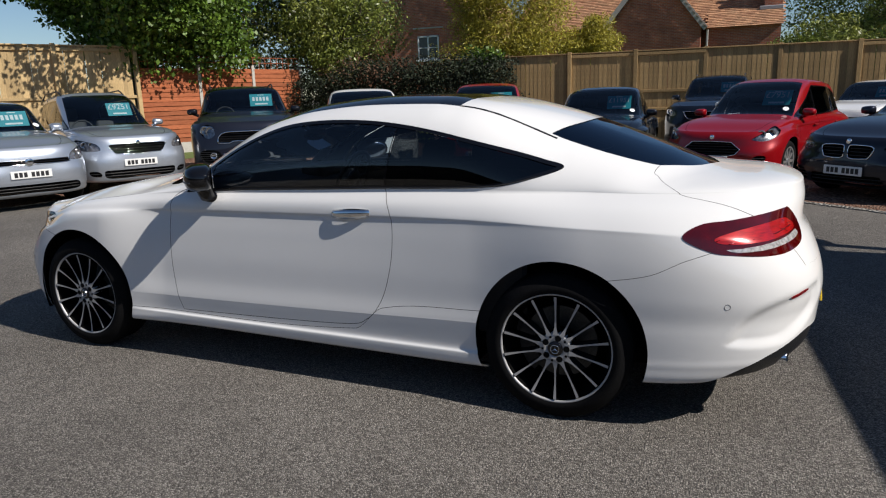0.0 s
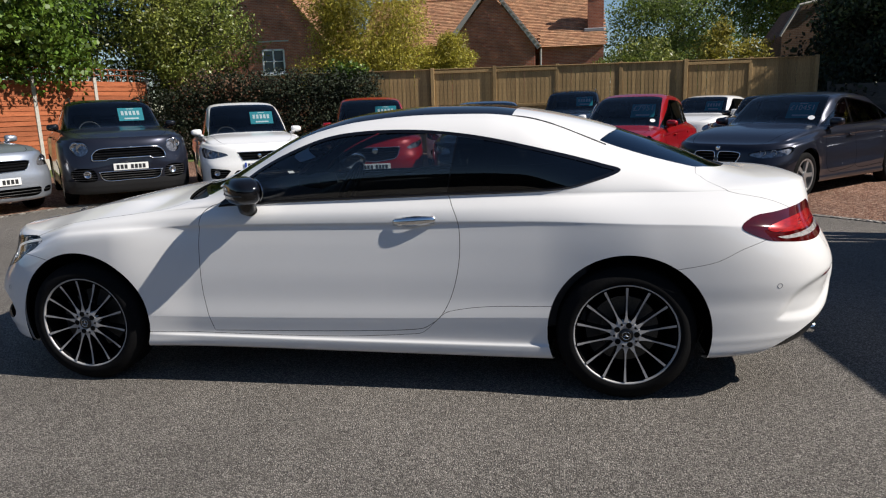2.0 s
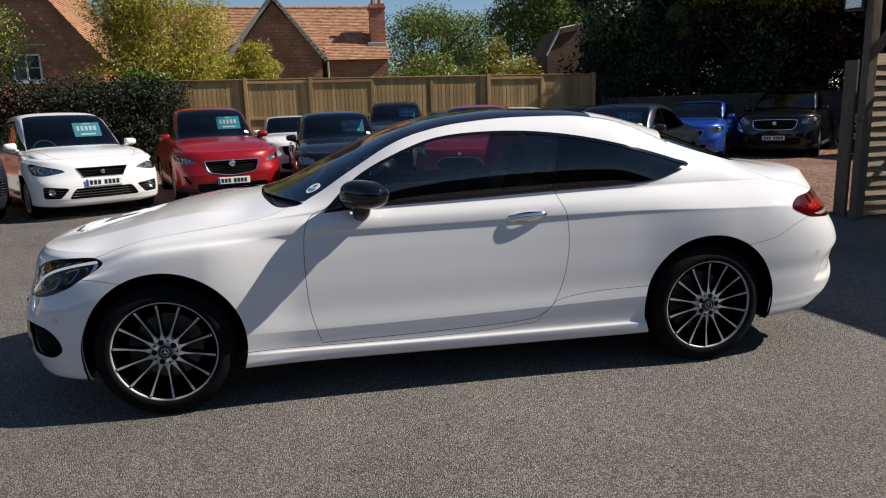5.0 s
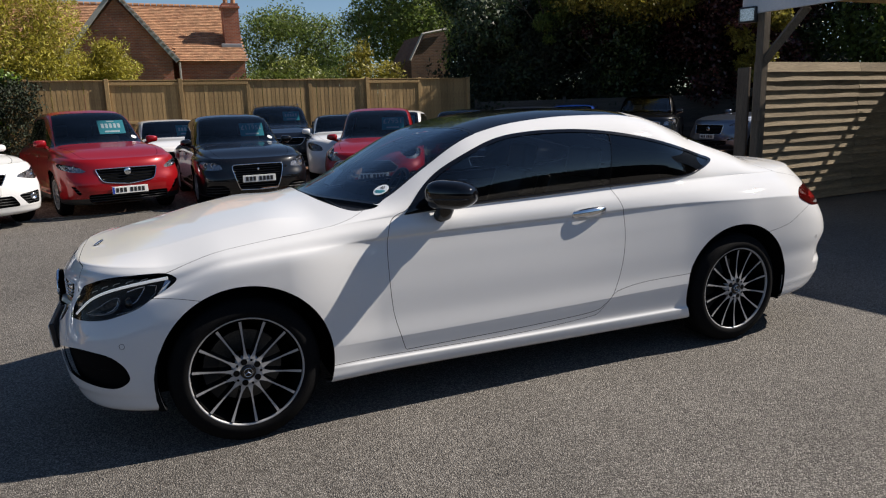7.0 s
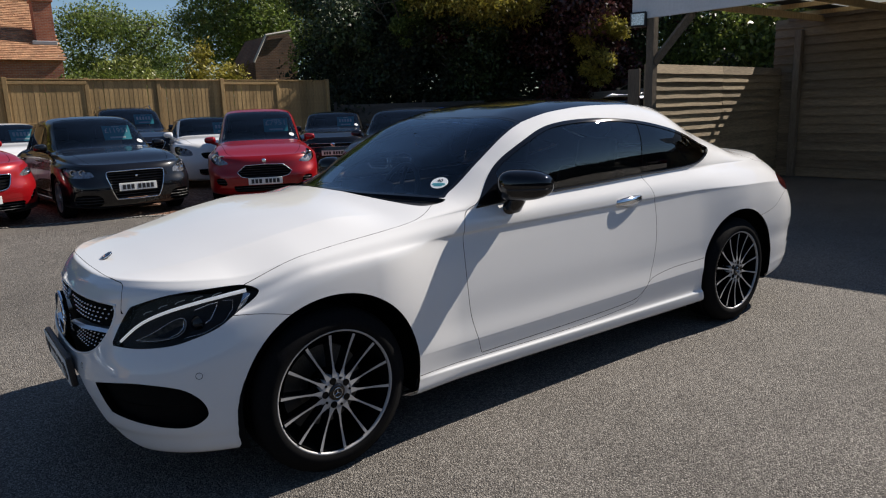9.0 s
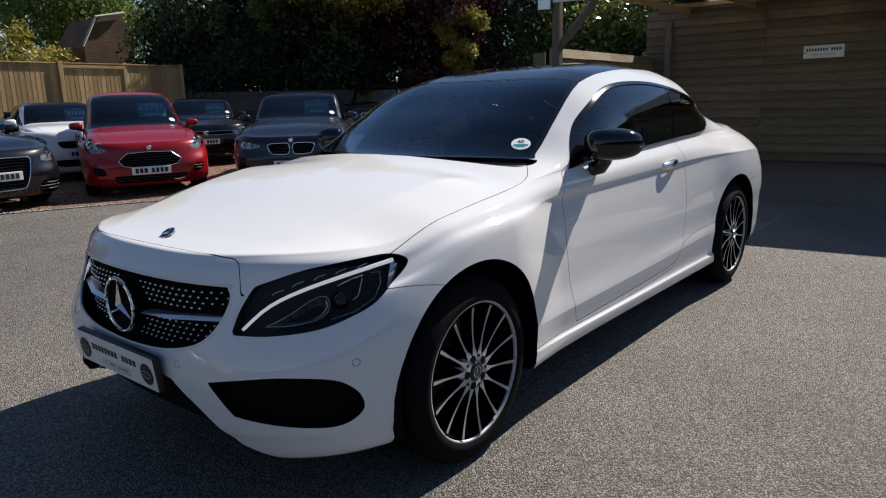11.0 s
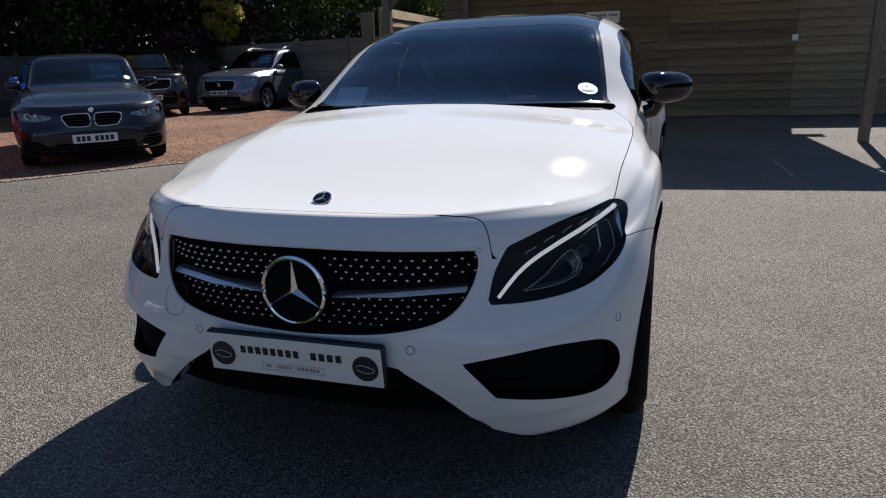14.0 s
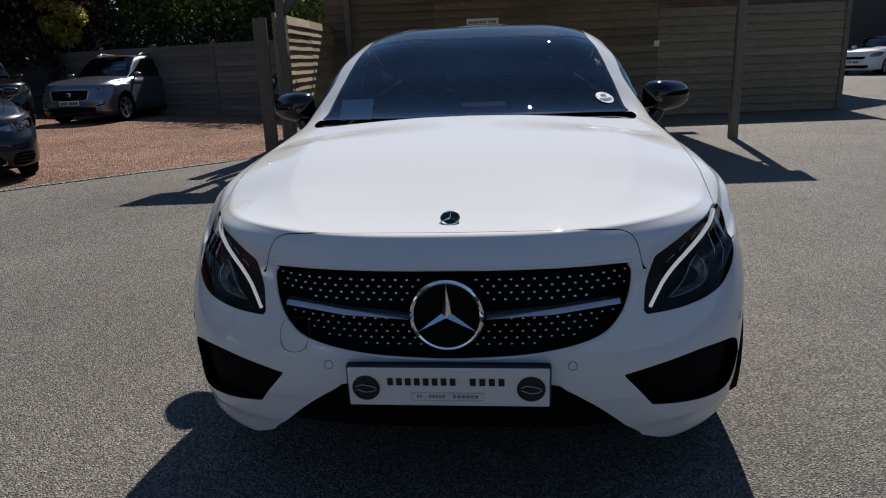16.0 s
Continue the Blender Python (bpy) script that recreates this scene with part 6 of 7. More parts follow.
        fr, bk = [bm.verts.new(on(a, z, -.014)) for a, z in ring], [bm.verts.new(on(a, z, -.028)) for a, z in ring]
        bm.faces.new(fr)
        for q in range(6):
            bm.faces.new((fr[q], fr[(q + 1) % 6], bk[(q + 1) % 6], bk[q]))
        part("side_blade", bm, REFLECTOR, hl)
        for a, z in ((36.0, .716), (39.5, .738), (43.2, .754), (47.0, .766), (51.0, .777)):
            bm = bmesh.new()
            tube(bm, [on(a, z - .010, -.012), on(a + .6, z - .003, -.010), on(a + 2.0, z + .004, -.012)], .0016, 5)
            part("lens_chip", bm, ALLOY, hl, smooth=True)
        tlm = part("tail_lamp", sk.mesh("tail_lamp", tail_f, sd, .003), RED_LENS, car, "red tail lamp with a clear strip")
        strip = outline([(a * scale, b) for a, b in rounded([(59, .801), (50, .809), (40, .824), (33, .839), (33.6, .819), (42, .801), (50, .791), (58, .793)], 4)])
        st_f, _ = sk.cut(tail_f, lambda x, y, z: strip(ra(x, y, z) * scale, z))
        part("reverse_lens", sk.mesh("reverse_lens", st_f, sd, .005), CLEAR_LENS, tlm)
        band2 = outline([(a * scale, b) for a, b in rounded([(60, .842), (54, .866), (44, .884), (36, .890), (33, .850), (40, .832), (48, .822), (57, .822)], 4)])
        bd_f, _ = sk.cut(tail_f, lambda x, y, z: band2(ra(x, y, z) * scale, z))
        part("brake_lens", sk.mesh("brake_lens", bd_f, sd, .0045), RED_BRIGHT, tlm, "red lens band with sunlight put in its colour")
        aa = np.degrees(np.arctan2(np.abs(sk.p[:, 1]), sk.p[:, 0] - c["xe"]))
        for line in (((59, .838), (54, .858), (46, .873), (38, .882)), ((57, .826), (50, .834), (42, .846), (35, .862)), ((36, .868), (37.5, .886), (40.5, .884), (41, .862), (38.5, .852))):
            pts = []
            for a, z in line:
                k = np.argmin(((aa - a) * .02) ** 2 + (sk.p[:, 2] - z) ** 2 + 9 * (sk.p[:, 0] < 1.7))
                pts.append((sk.p[k, 0] + sk.n[k, 0] * .005, s * abs(sk.p[k, 1] + sk.n[k, 1] * .005), z))
            bm = bmesh.new()
            tube(bm, pts, .0024, 6)
            part("light_guide", bm, RED_LENS, tlm, "dark red light guide", smooth=True)
        # parking sensors
        for x, y, z in ((-2.222, .319, .480), (-1.95, .833, .517), (2.10, .856, .575)):
            i = np.argmin((sk.p[:, 0] - x) ** 2 + (np.abs(sk.p[:, 1]) - y) ** 2 + (sk.p[:, 2] - z) ** 2)
            nv = Vector((sk.n[i, 0], s * abs(sk.n[i, 1]), sk.n[i, 2]))
            bm = bmesh.new()
            tube(bm, [(.0115 * math.cos(t), 0, .0115 * math.sin(t)) for t in [2 * math.pi * j / 20 for j in range(20)]], .0009, 4, True)
            part("sensor_ring", bm, SATIN_BLACK, car, "", Matrix.Translation(Vector((sk.p[i, 0], s * abs(sk.p[i, 1]), sk.p[i, 2]))) @ nv.to_track_quat("Y", "Z").to_matrix().to_4x4())
        # rear reflector and exhaust trim
        strip = outline([(a * scale, b) for a, b in ((43.8, .590), (43.0, .606), (39, .622), (36.2, .626), (36.6, .610), (40, .598))])
        red_f, _ = sk.cut(rear_bumper, lambda x, y, z: np.where(x > 2.0, strip(ra(x, y, z) * scale, z), 9.0))
        part("rear_reflector", sk.mesh("rear_reflector", red_f, sd, .003), RED_BRIGHT, car, "red reflector strip")
        bm = bmesh.new()
        lathe(bm, [(.030, .10), (.030, -.01), (.036, -.016), (.040, -.008), (.040, .10)], 28)
        bmesh.ops.transform(bm, matrix=Matrix.Translation((2.325, s * .60, .318)) @ Matrix.Rotation(radians(90), 4, "Z") @ Matrix.Diagonal((1.7, 1, .9, 1)), verts=bm.verts[:])
        part("exhaust_tip", bm, CHROME, car, "chrome exhaust tip", smooth=True)
        # wheels
        for wx in WHEELS_X:
            alloy_wheel(car, wx, s * .775, turn=94 if wx < 0 else 90, bolts=107 if wx < 0 else 76)
            bm = bmesh.new()
            prof = [(ARCH + .0, 0), (ARCH + .03, .04), (ARCH + .03, .30)]
            n = 30
            for (r0, o0), (r1, o1) in zip(prof, prof[1:]):
                rings = [[bm.verts.new((wx + .009 + r * math.cos(t), s * (.875 - o), HUB_Z + .013 + r * math.sin(t))) for t in np.linspace(-.35, math.pi + .35, n)] for r, o in ((r0, o0), (r1, o1))]
                for j in range(n - 1):
                    bm.faces.new((rings[0][j], rings[0][j + 1], rings[1][j + 1], rings[1][j]))
            vs = [bm.verts.new((wx + (ARCH + .03) * math.cos(t), s * .575, HUB_Z + (ARCH + .03) * math.sin(t))) for t in np.linspace(-.35, math.pi + .35, n)]
            bm.faces.new(vs)
            part("wheel_arch_liner", bm, DARK, car)
        # mirrors
        mirror(car, s)
        # door handle
        dh = new("door_handle")
        dh.parent = doors[0 if s < 0 else 1]
        tagged(dh, "chrome bow door handle")
        bm = bmesh.new()
        st = []
        for q in np.linspace(0, 1, 12):
            x = .270 + .240 * q
            bow = math.sin(math.pi * min(1, max(0, q))) ** .45
            hh = .016 + .009 * math.sin(math.pi * q)
            yy = .812 + .034 * bow
            st.append([bm.verts.new((x, s * (yy + dy), .888 - .012 * (1 - q) + dz * hh)) for dy, dz in ((0, 1), (.009, .5), (.011, -.2), (.004, -1), (-.006, -.6), (-.006, .6))])
        for a, b in zip(st, st[1:]):
            for i in range(6):
                bm.faces.new((a[i], a[(i + 1) % 6], b[(i + 1) % 6], b[i]))
        bm.faces.new(st[0])
        bm.faces.new(st[-1])
        bmesh.ops.recalc_face_normals(bm, faces=bm.faces[:])
        part("grip", bm, CHROME, dh, smooth=True)
        bm = bmesh.new()
        bmesh.ops.create_uvsphere(bm, u_segments=24, v_segments=12, radius=1, matrix=Matrix.Translation((.395, s * .812, .898)) @ Matrix.Diagonal((.085, .012, .032, 1)))
        part("handle_recess", bm, PAINT_WHITE, dh, smooth=True)
    # cabin
    cabin(car)
    # wipers
    for x0, y0, x1, y1 in ((-.905, -.56, -.972, -.05), (-.972, .05, -.905, .56)):
        bm = bmesh.new()
        pts = []
        for q in np.linspace(0, 1, 10):
            x, y = x0 + (x1 - x0) * q, y0 + (y1 - y0) * q
            i = np.argmin((sk.p[:, 0] - x) ** 2 + (np.abs(sk.p[:, 1]) - abs(y)) ** 2 + 9 * (sk.p[:, 2] < .9))
            pts.append((x, y, sk.p[i, 2] - .016))
        tube(bm, pts, .0045, 6)
        part("wiper", bm, SATIN_BLACK, car)
    # permit disc on the windscreen
    i = np.argmin((sk.p[:, 0] + .695) ** 2 + (np.abs(sk.p[:, 1]) - .588) ** 2 + 9 * (sk.p[:, 2] < .9))
    nv = Vector((sk.n[i, 0], -abs(sk.n[i, 1]), sk.n[i, 2]))
    bm = bmesh.new()
    lathe(bm, [(.0001, -.001), (.042, -.001), (.042, .001), (.0001, .001)], 32)
    dm = Matrix.Translation(Vector((sk.p[i, 0], -abs(sk.p[i, 1]), sk.p[i, 2])) + nv * .002) @ (-nv).to_track_quat("Y", "Z").to_matrix().to_4x4()
    disc = part("permit_disc", bm, CARD_WHITE, car, "round white windscreen sticker", dm)
    cu = bpy.data.curves.new("disc_number", "FONT")
    cu.body, cu.size, cu.align_x, cu.extrude = "40", .030, "CENTER", .0004
    tx = new("disc_number", cu)
    cu.materials.append(PLATE_BLACK)
    tx.parent, tx.matrix_basis = disc, Matrix.Translation((0, -.0022, .006)) @ Matrix.Rotation(radians(90), 4, "X")
    for z, w in ((-.006, .030), (-.013, .033), (-.022, .02)):
        part("disc_bar", box_mesh((-w, -.0024, z - .002), (w, -.0016, z + .002)), TEAL, disc)
    return car, sk


def mirror(car, s):
    """A gloss black door mirror on its foot."""
    mr = new("door_mirror")
    mr.parent = car
    tagged(mr, "gloss black door mirror")
    bm = bmesh.new()
    bmesh.ops.create_uvsphere(bm, u_segments=36, v_segments=20, radius=1)
    for v in bm.verts:
        x, y, z = v.co
        sx = .088 if x < 0 else .058
        e = .75 if x < 0 else .5
        v.co = Vector((math.copysign(abs(x) ** e, x) * sx * (1 - .14 * y), math.copysign(abs(y) ** .72, y) * .128, math.copysign(abs(z) ** .75, z) * (.069 - .012 * y)))
    swept = Matrix.Translation((-.450, s * .902, 1.047)) @ Matrix.Diagonal((1, s, 1, 1)) @ Matrix.Rotation(radians(-42), 4, "Z")
    bmesh.ops.transform(bm, matrix=swept, verts=bm.verts[:])
    if s < 0:
        bmesh.ops.reverse_faces(bm, faces=bm.faces[:])
    bmesh.ops.recalc_face_normals(bm, faces=bm.faces[:])
    part("mirror_housing", bm, GLOSS_BLACK, mr, smooth=True)
    bm = bmesh.new()
    bmesh.ops.create_uvsphere(bm, u_segments=24, v_segments=10, radius=1, matrix=swept @ Matrix.Translation((.056, 0, 0)) @ Matrix.Diagonal((.006, .104, .058, 1)))
    part("mirror_glass", bm, CHROME, mr, "silvered mirror glass", smooth=True)
    bm = bmesh.new()
    tube(bm, [(-.465, s * .872, 1.01), (-.468, s * .862, .975), (-.470, s * .850, .948), (-.470, s * .815, .938)], .040, 14, taper=.032)
    for v in bm.verts:
        v.co.x = -.46 + (v.co.x + .46) * 1.25
    part("mirror_foot", bm, GLOSS_BLACK, mr, smooth=True)
    bm = bmesh.new()
    tube(bm, [swept @ Vector((-(1 - q * q) ** .375 * .086 * (1 - .14 * q), math.copysign(abs(q) ** .72, q) * .128, -.014)) for q in np.linspace(-.5, .8, 12)], .004, 6)
    part("indicator_strip", bm, SATIN_BLACK, mr, smooth=True)


def seat(parent, x, y, material, scale=1.0):
    st = new("seat")
    st.parent = parent
    st.matrix_basis = Matrix.Translation((x, y, .28)) @ Matrix.Scale(scale, 4)
    part("cushion", box_mesh((-.26, -.25, .12), (.28, .25, .30), .06, 3), material, st, smooth=True)
    bm = box_mesh((-.06, -.25, .0), (.07, .25, .62), .055, 3)
    bmesh.ops.transform(bm, matrix=Matrix.Translation((.30, 0, .22)) @ Matrix.Rotation(radians(20), 4, "Y"), verts=bm.verts[:])
    part("backrest", bm, material, st, smooth=True)
    bm = box_mesh((-.05, -.14, -.09), (.05, .14, .10), .045, 3)
    bmesh.ops.transform(bm, matrix=Matrix.Translation((.555, 0, .90)) @ Matrix.Rotation(radians(12), 4, "Y"), verts=bm.verts[:])
    part("headrest", bm, material, st, smooth=True)
    return st


def cabin(car):
    for y in (-.37, .37):
        seat(car, .15, y, LEATHER, .92)
        seat(car, .98, y * .9, LEATHER, .74)
    bm = box_mesh((-.86, -.70, .72), (-.42, .70, .93), .07, 3)
    for v in bm.verts:
        if v.co.x < -.6 and v.co.z > .8:
            v.co.z += .05
    part("dashboard", bm, CABIN, car, smooth=True)
    bm = box_mesh((-.60, .18, .90), (-.44, .56, 1.0), .05, 3)
    part("instrument_cowl", bm, CABIN, car, smooth=True)
    part("paper", box_mesh((-.065, -.075, 0), (.065, .075, .002)), CARD_WHITE, car, "white paper sheet on the dashboard", Matrix.Translation((-.655, .545, 1.035)) @ Matrix.Rotation(radians(-42), 4, "Y"))
    part("cabin_floor", box_mesh((-.9, -.72, .26), (1.6, .72, .30)), DARK, car)
    part("parcel_shelf", box_mesh((1.25, -.60, .86), (1.85, .60, .90), .02), CABIN, car)
    part("engine_bulkhead", box_mesh((-.95, -.70, .25), (-.90, .70, .90)), DARK, car)
    for s in (-1, 1):
        part("door_card", box_mesh((-.70, s * .74 - .02, .32), (1.25, s * .74 + .02, .93), .02), CABIN, car)
    bm = bmesh.new()
    tube(bm, [(.185 * math.cos(t), .185 * math.sin(t), 0) for t in [2 * math.pi * i / 40 for i in range(40)]], .015, 8, True)
    bmesh.ops.create_uvsphere(bm, u_segments=16, v_segments=8, radius=.06, matrix=Matrix.Diagonal((1, 1, .5, 1)))
    for t in (0, 180, 270):
        tube(bm, [(0, 0, 0), (.18 * math.cos(radians(t)), .18 * math.sin(radians(t)), 0)], .013, 6)
    part("steering_wheel", bm, LEATHER, car, "black steering wheel", Matrix.Translation((-.30, .37, .90)) @ Matrix.Rotation(radians(-66), 4, "Y") @ Matrix.Rotation(radians(90), 4, "Z"), True)
    bm = bmesh.new()
    bmesh.ops.create_uvsphere(bm, u_segments=20, v_segments=10, radius=1, matrix=Matrix.Translation((-.33, 0, 1.215)) @ Matrix.Diagonal((.028, .125, .038, 1)))
    tube(bm, [(-.36, 0, 1.235), (-.42, 0, 1.262)], .012, 6)
    part("interior_mirror", bm, GLOSS_BLACK, car, smooth=True)


coupe, coupe_skin = hero()


# ---- parked cars ----
def plain_wheel(parent, x, y, r, spokes=10, face=ALLOY):
    """A parked car's wheel: tyre, rim with spokes, hub."""
    flip = -1 if y > 0 else 1
    w = new("wheel")
    w.parent = parent
    w.matrix_basis = Matrix.Translation((x, y, r)) @ Matrix.Diagonal((1, flip, 1, 1))
    rim, h = r * .69, .105
    bm = bmesh.new()
    lathe(bm, [(rim, -h + .01), (rim + .02, -h - .004), (r - .03, -h), (r, -h + .04), (r, h - .04), (rim, h)], 32)
    part("tyre", bm, RUBBER, w, smooth=True)
    bm = bmesh.new()
    lathe(bm, [(rim + .004, -h + .002), (rim - .02, -h + .006), (rim - .03, h)], 32)
    lathe(bm, [(.055, -h + .02), (.05, -h + .002), (.0001, -h + .002)], 16)
    for k in range(spokes):
        a = 2 * math.pi * k / spokes
        vs = []
        for rad, hw in ((.04, .020), (rim - .012, .017 if spokes > 6 else .03)):
            for dz, dy in ((-1, 0), (1, 0), (1, .04), (-1, .04)):
                vs.append(bm.verts.new((rad * math.cos(a) - dz * hw * math.sin(a), -h + .012 + dy, rad * math.sin(a) + dz * hw * math.cos(a))))
        for i in range(4):
            bm.faces.new((vs[i], vs[(i + 1) % 4], vs[4 + (i + 1) % 4], vs[4 + i]))
    part("alloy_rim", bm, face, w, "silver alloy rim")
    bm = bmesh.new()
    lathe(bm, [(rim - .02, .03), (.0001, .03)], 24)
    part("brake_cover", bm, DARK, w)


def parked(name, plate_at, facing, label, paint, fo=.82, wb=2.55, ro=.75, W=1.76, H=1.46, hood=.90, belt=.99, xb=None, rear="hatch", rails=False,
           lamp=None, grille=(), lower=(), bright=(), badge=None, price="", seed=0, low_trim=None, r=.315, roof_paint=None, plate_z=.50, blue_band=False, mirror_paint=None, lamp_round=None, fogs=(), group="parked cars for sale"):
    XF, XR, A = -(wb / 2 + fo), wb / 2 + ro, wb / 2
    c0 = COUPE
    mapx = lambda x: float(np.interp(x, [-2.245, -1.415, 1.415, 2.475], [XF, -A, A, XR]))
    side, tail = belt / .985, (belt + (.06 if rear == "saloon" else .02)) / 1.005
    fz = [hood / .80, (hood / .80 + side) / 2, side, side, side, (side + tail) / 2, tail]
    lift = .03 if H > 1.52 else .0
    lev = []
    for k, (z, w, xf, xr, n1, n2) in enumerate(c0["levels"]):
        zz = [v * (1 + (f - 1) * min(1, max(0, (k - 1) / 7))) + lift * max(0, 1 - k / 6) for v, f in zip(z[:1] + z[3:], fz)]
        xr2 = xr if rear == "saloon" else 2.475 + (xr - 2.475) * .6
        lev.append((zz, [v * W / 2 / .897 for v in w], mapx(xf), mapx(xr2), n1 + (.8 if k < 8 else .6), n2 + .5))
    xb = -A * .70 + (-.05 if H > 1.5 else 0) if xb is None else xb
    xt = xb + (H - belt) * 1.55
    nose = lev[-1][2]
    end = lev[-1][3]
    top = lambda q: belt + (H - belt) * q
    if rear == "saloon":
        tailpts = ([.25, A * .62, A + .05, end - .42, end - .1, end], [H, H - .05, top(.55), belt + .09, belt + .075, belt + .05])
    else:
        tailpts = ([.25, A * .8, end - .42, end - .18, end - .06, end], [H, H - .025, H - .085, top(.52), top(.15), belt + .03])
    roof = ([nose, nose + .14, nose + .45, xb - .08, xb, (xb + xt) / 2, xt, *tailpts[0]],
            [hood - .03, hood + .015, hood + (belt - hood) * .45 + .05, belt + .045, belt + .06, top(.56), top(.93), *tailpts[1]])
    spec = dict(xs=-A + .12, xe=A + .05, xk=[mapx(v) for v in c0["xk"][:1] + c0["xk"][3:]], wk=[-A + .12, -.8, .2, .9, A + .05], levels=lev, roof=roof,
                shift=([XF, xb - .25, xb, xt, .5, XR], [0, 0, -.45, 0, 0, 0]),
                p=([XF, XR], [2.8, 2.8]), iq=([XF, XR], [.55, .55]), cabin=(xb - .10, xb + .30))
    sk = car_skin(spec, 36, 76, 20, 3, 20)
    fa = front_angle(spec)
    d = Vector((*facing, 0)).normalized()
    m = Matrix.Translation((plate_at[0], plate_at[1], .0)) @ Matrix.Rotation(math.atan2(-d.y, -d.x), 4, "Z") @ Matrix.Translation((-XF + .01, 0, 0))
    car = thing(name, m, label, "car", group)
    F = sk.faces
    rf = hermite(*roof)
    sec = lambda x, q: belt + (float(rf(x)) - belt) * q
    xC = end - (.34 if rear != "saloon" else .75)
    band = outline(rounded([(xb + .20, belt + .005, 1), (0, belt + .012), (xC - .3, belt + .03), (xC, belt + .07), (xC + .02, sec(xC, .42)), (xC - .28, sec(xC - .28, .74)), (.3, sec(.3, .79)), (xt + .12, sec(xt + .12, .77)),
                            ((xb + xt) / 2 + .22, sec((xb + xt) / 2 + .10, .62))], 5))
    sidef = lambda x, y, z: band(x, z) + np.where(np.abs(y) < .3, 9.0, 0.0)
    band_f, F = sk.cut(F, sidef)
    arch = r + .045
    for wx in (-A, A):
        _, F = sk.cut(F, lambda x, y, z: np.maximum(np.hypot(x - wx, z - r - .005) - arch, .5 - np.abs(y)))
    yw = W / 1.79
    ws = outline(rounded([(xb, 0, 1), (xb + .03, .30 * yw), (xb + .15, .66 * yw), (xb + .22, .685 * yw), (xt, .565 * yw, 1), (xt - .03, 0, 1), (xt - .03, -.3, 1), (xb, -.3, 1)], 5))
    ws_f, F = sk.cut(F, lambda x, y, z: ws(x, np.abs(y)) + np.where(z < belt - .1, 9.0, 0.0))
    s = .013
    pieces = []
    lamp = lamp or [(33, -.215, 1), (36, -.115), (48, -.055), (60, -.035), (62.5, -.075), (57, -.165), (46, -.215)]
    if lamp_round:
        lampf = lambda x, y, z: np.where(x < -A, np.hypot((np.abs(y) - lamp_round[0]), (z - lamp_round[1]) * 1.0) - lamp_round[2], 9.0)
    else:
        lp = outline([(p[0] * s, p[1] + hood, *p[2:]) for p in rounded(lamp, 5)])
        lampf = lambda x, y, z: np.where(x < -A + .2, lp(fa(x, y, z) * s, z), 9.0)
    lamp_f, F = sk.cut(F, lampf)
    lows = []
    for k, pts in enumerate([*grille, *lower]):
        o = outline(rounded(pts, 5))
        fs, F = sk.cut(F, lambda x, y, z: np.where(x < -A, o(np.abs(y), z), 9.0))
        lows.append((fs, k < len(grille)))
        if k < len(bright) and bright[k]:
            bm = bmesh.new()
            half = [(abs(p[0]), p[1]) for p in rounded(pts, 5) if p[0] >= -.001]
            for sg in (-1, 1):
                line = []
                for y, z in half:
                    i = np.argmin((np.abs(sk.p[:, 1]) - y) ** 2 + (sk.p[:, 2] - z) ** 2 + 9 * (sk.p[:, 0] > -A))
                    line.append((sk.p[i, 0] - .004, sg * y, z))
                tube(bm, line, bright[k], 5)
            part("grille_frame", bm, CHROME, car, "chrome grille frame", smooth=True)
    trimmed = []
    if low_trim:
        trimmed, F = sk.cut(F, lambda x, y, z: z - low_trim)
    part("inner_shell", sk.mesh("inner_shell", F, offset=-.02), DARK, car)
    body = F
    dmid = .10
    for x0, x1 in ((xb + .22, dmid), (dmid, A - .12)):
        o = outline(rounded([(x0, .36), ((x0 + x1) / 2, .33), (x1, .40), (x1 + .02, .75), (x1, belt + .3, 1), (x0 - .02, belt + .3, 1), (x0 - .03, .70)], 4))
        dr, body = sk.gap(body, lambda x, y, z: np.maximum(o(x, z), np.maximum(z - belt - .012, .5 - np.abs(y))), .006)
        for sd in ("near", "far"):
            part("door", sk.mesh("door", dr, sd), paint, car)
    bo = outline(rounded([(nose + .02, -.3, 1), (nose + .02, 0, 1), (nose + .06, .40 * yw), (nose + .25, .58 * yw), (-A, .66 * yw), (xb - .02, .70 * yw, 1), (xb - .02, -.3, 1)], 5))
    bonnet, body = sk.gap(body, lambda x, y, z: np.where(z > hood - .12, bo(x, np.abs(y)), 9.0), .006)
    part("bonnet", sk.mesh("bonnet", bonnet), paint, car)
    if roof_paint:
        rp, body = sk.cut(body, lambda x, y, z: top(.80) - z)
        part("roof", sk.mesh("roof", rp), roof_paint, car)
    part("body", sk.mesh("body", body), paint, car)
    if trimmed:
        part("lower_cladding", sk.mesh("lower_cladding", trimmed, offset=.002), SATIN_BLACK, car)
    part("windscreen", sk.mesh("windscreen", ws_f, offset=-.003), CLEAR_GLASS, car)
    for sd in ("near", "far"):
        glaz, trim = sk.cut(band_f, lambda x, y, z: band(x, z) + .02)
        panes, posts = sk.cut(glaz, lambda x, y, z: .03 - np.minimum(np.abs(x - dmid), np.abs(x - (A - .12))))
        f1, rest = sk.cut(panes, lambda x, y, z: x - dmid)
        f2, f3 = sk.cut(rest, lambda x, y, z: x - (A - .12))
        part("window_trim", sk.mesh("window_trim", trim + posts, sd), GLOSS_BLACK, car)
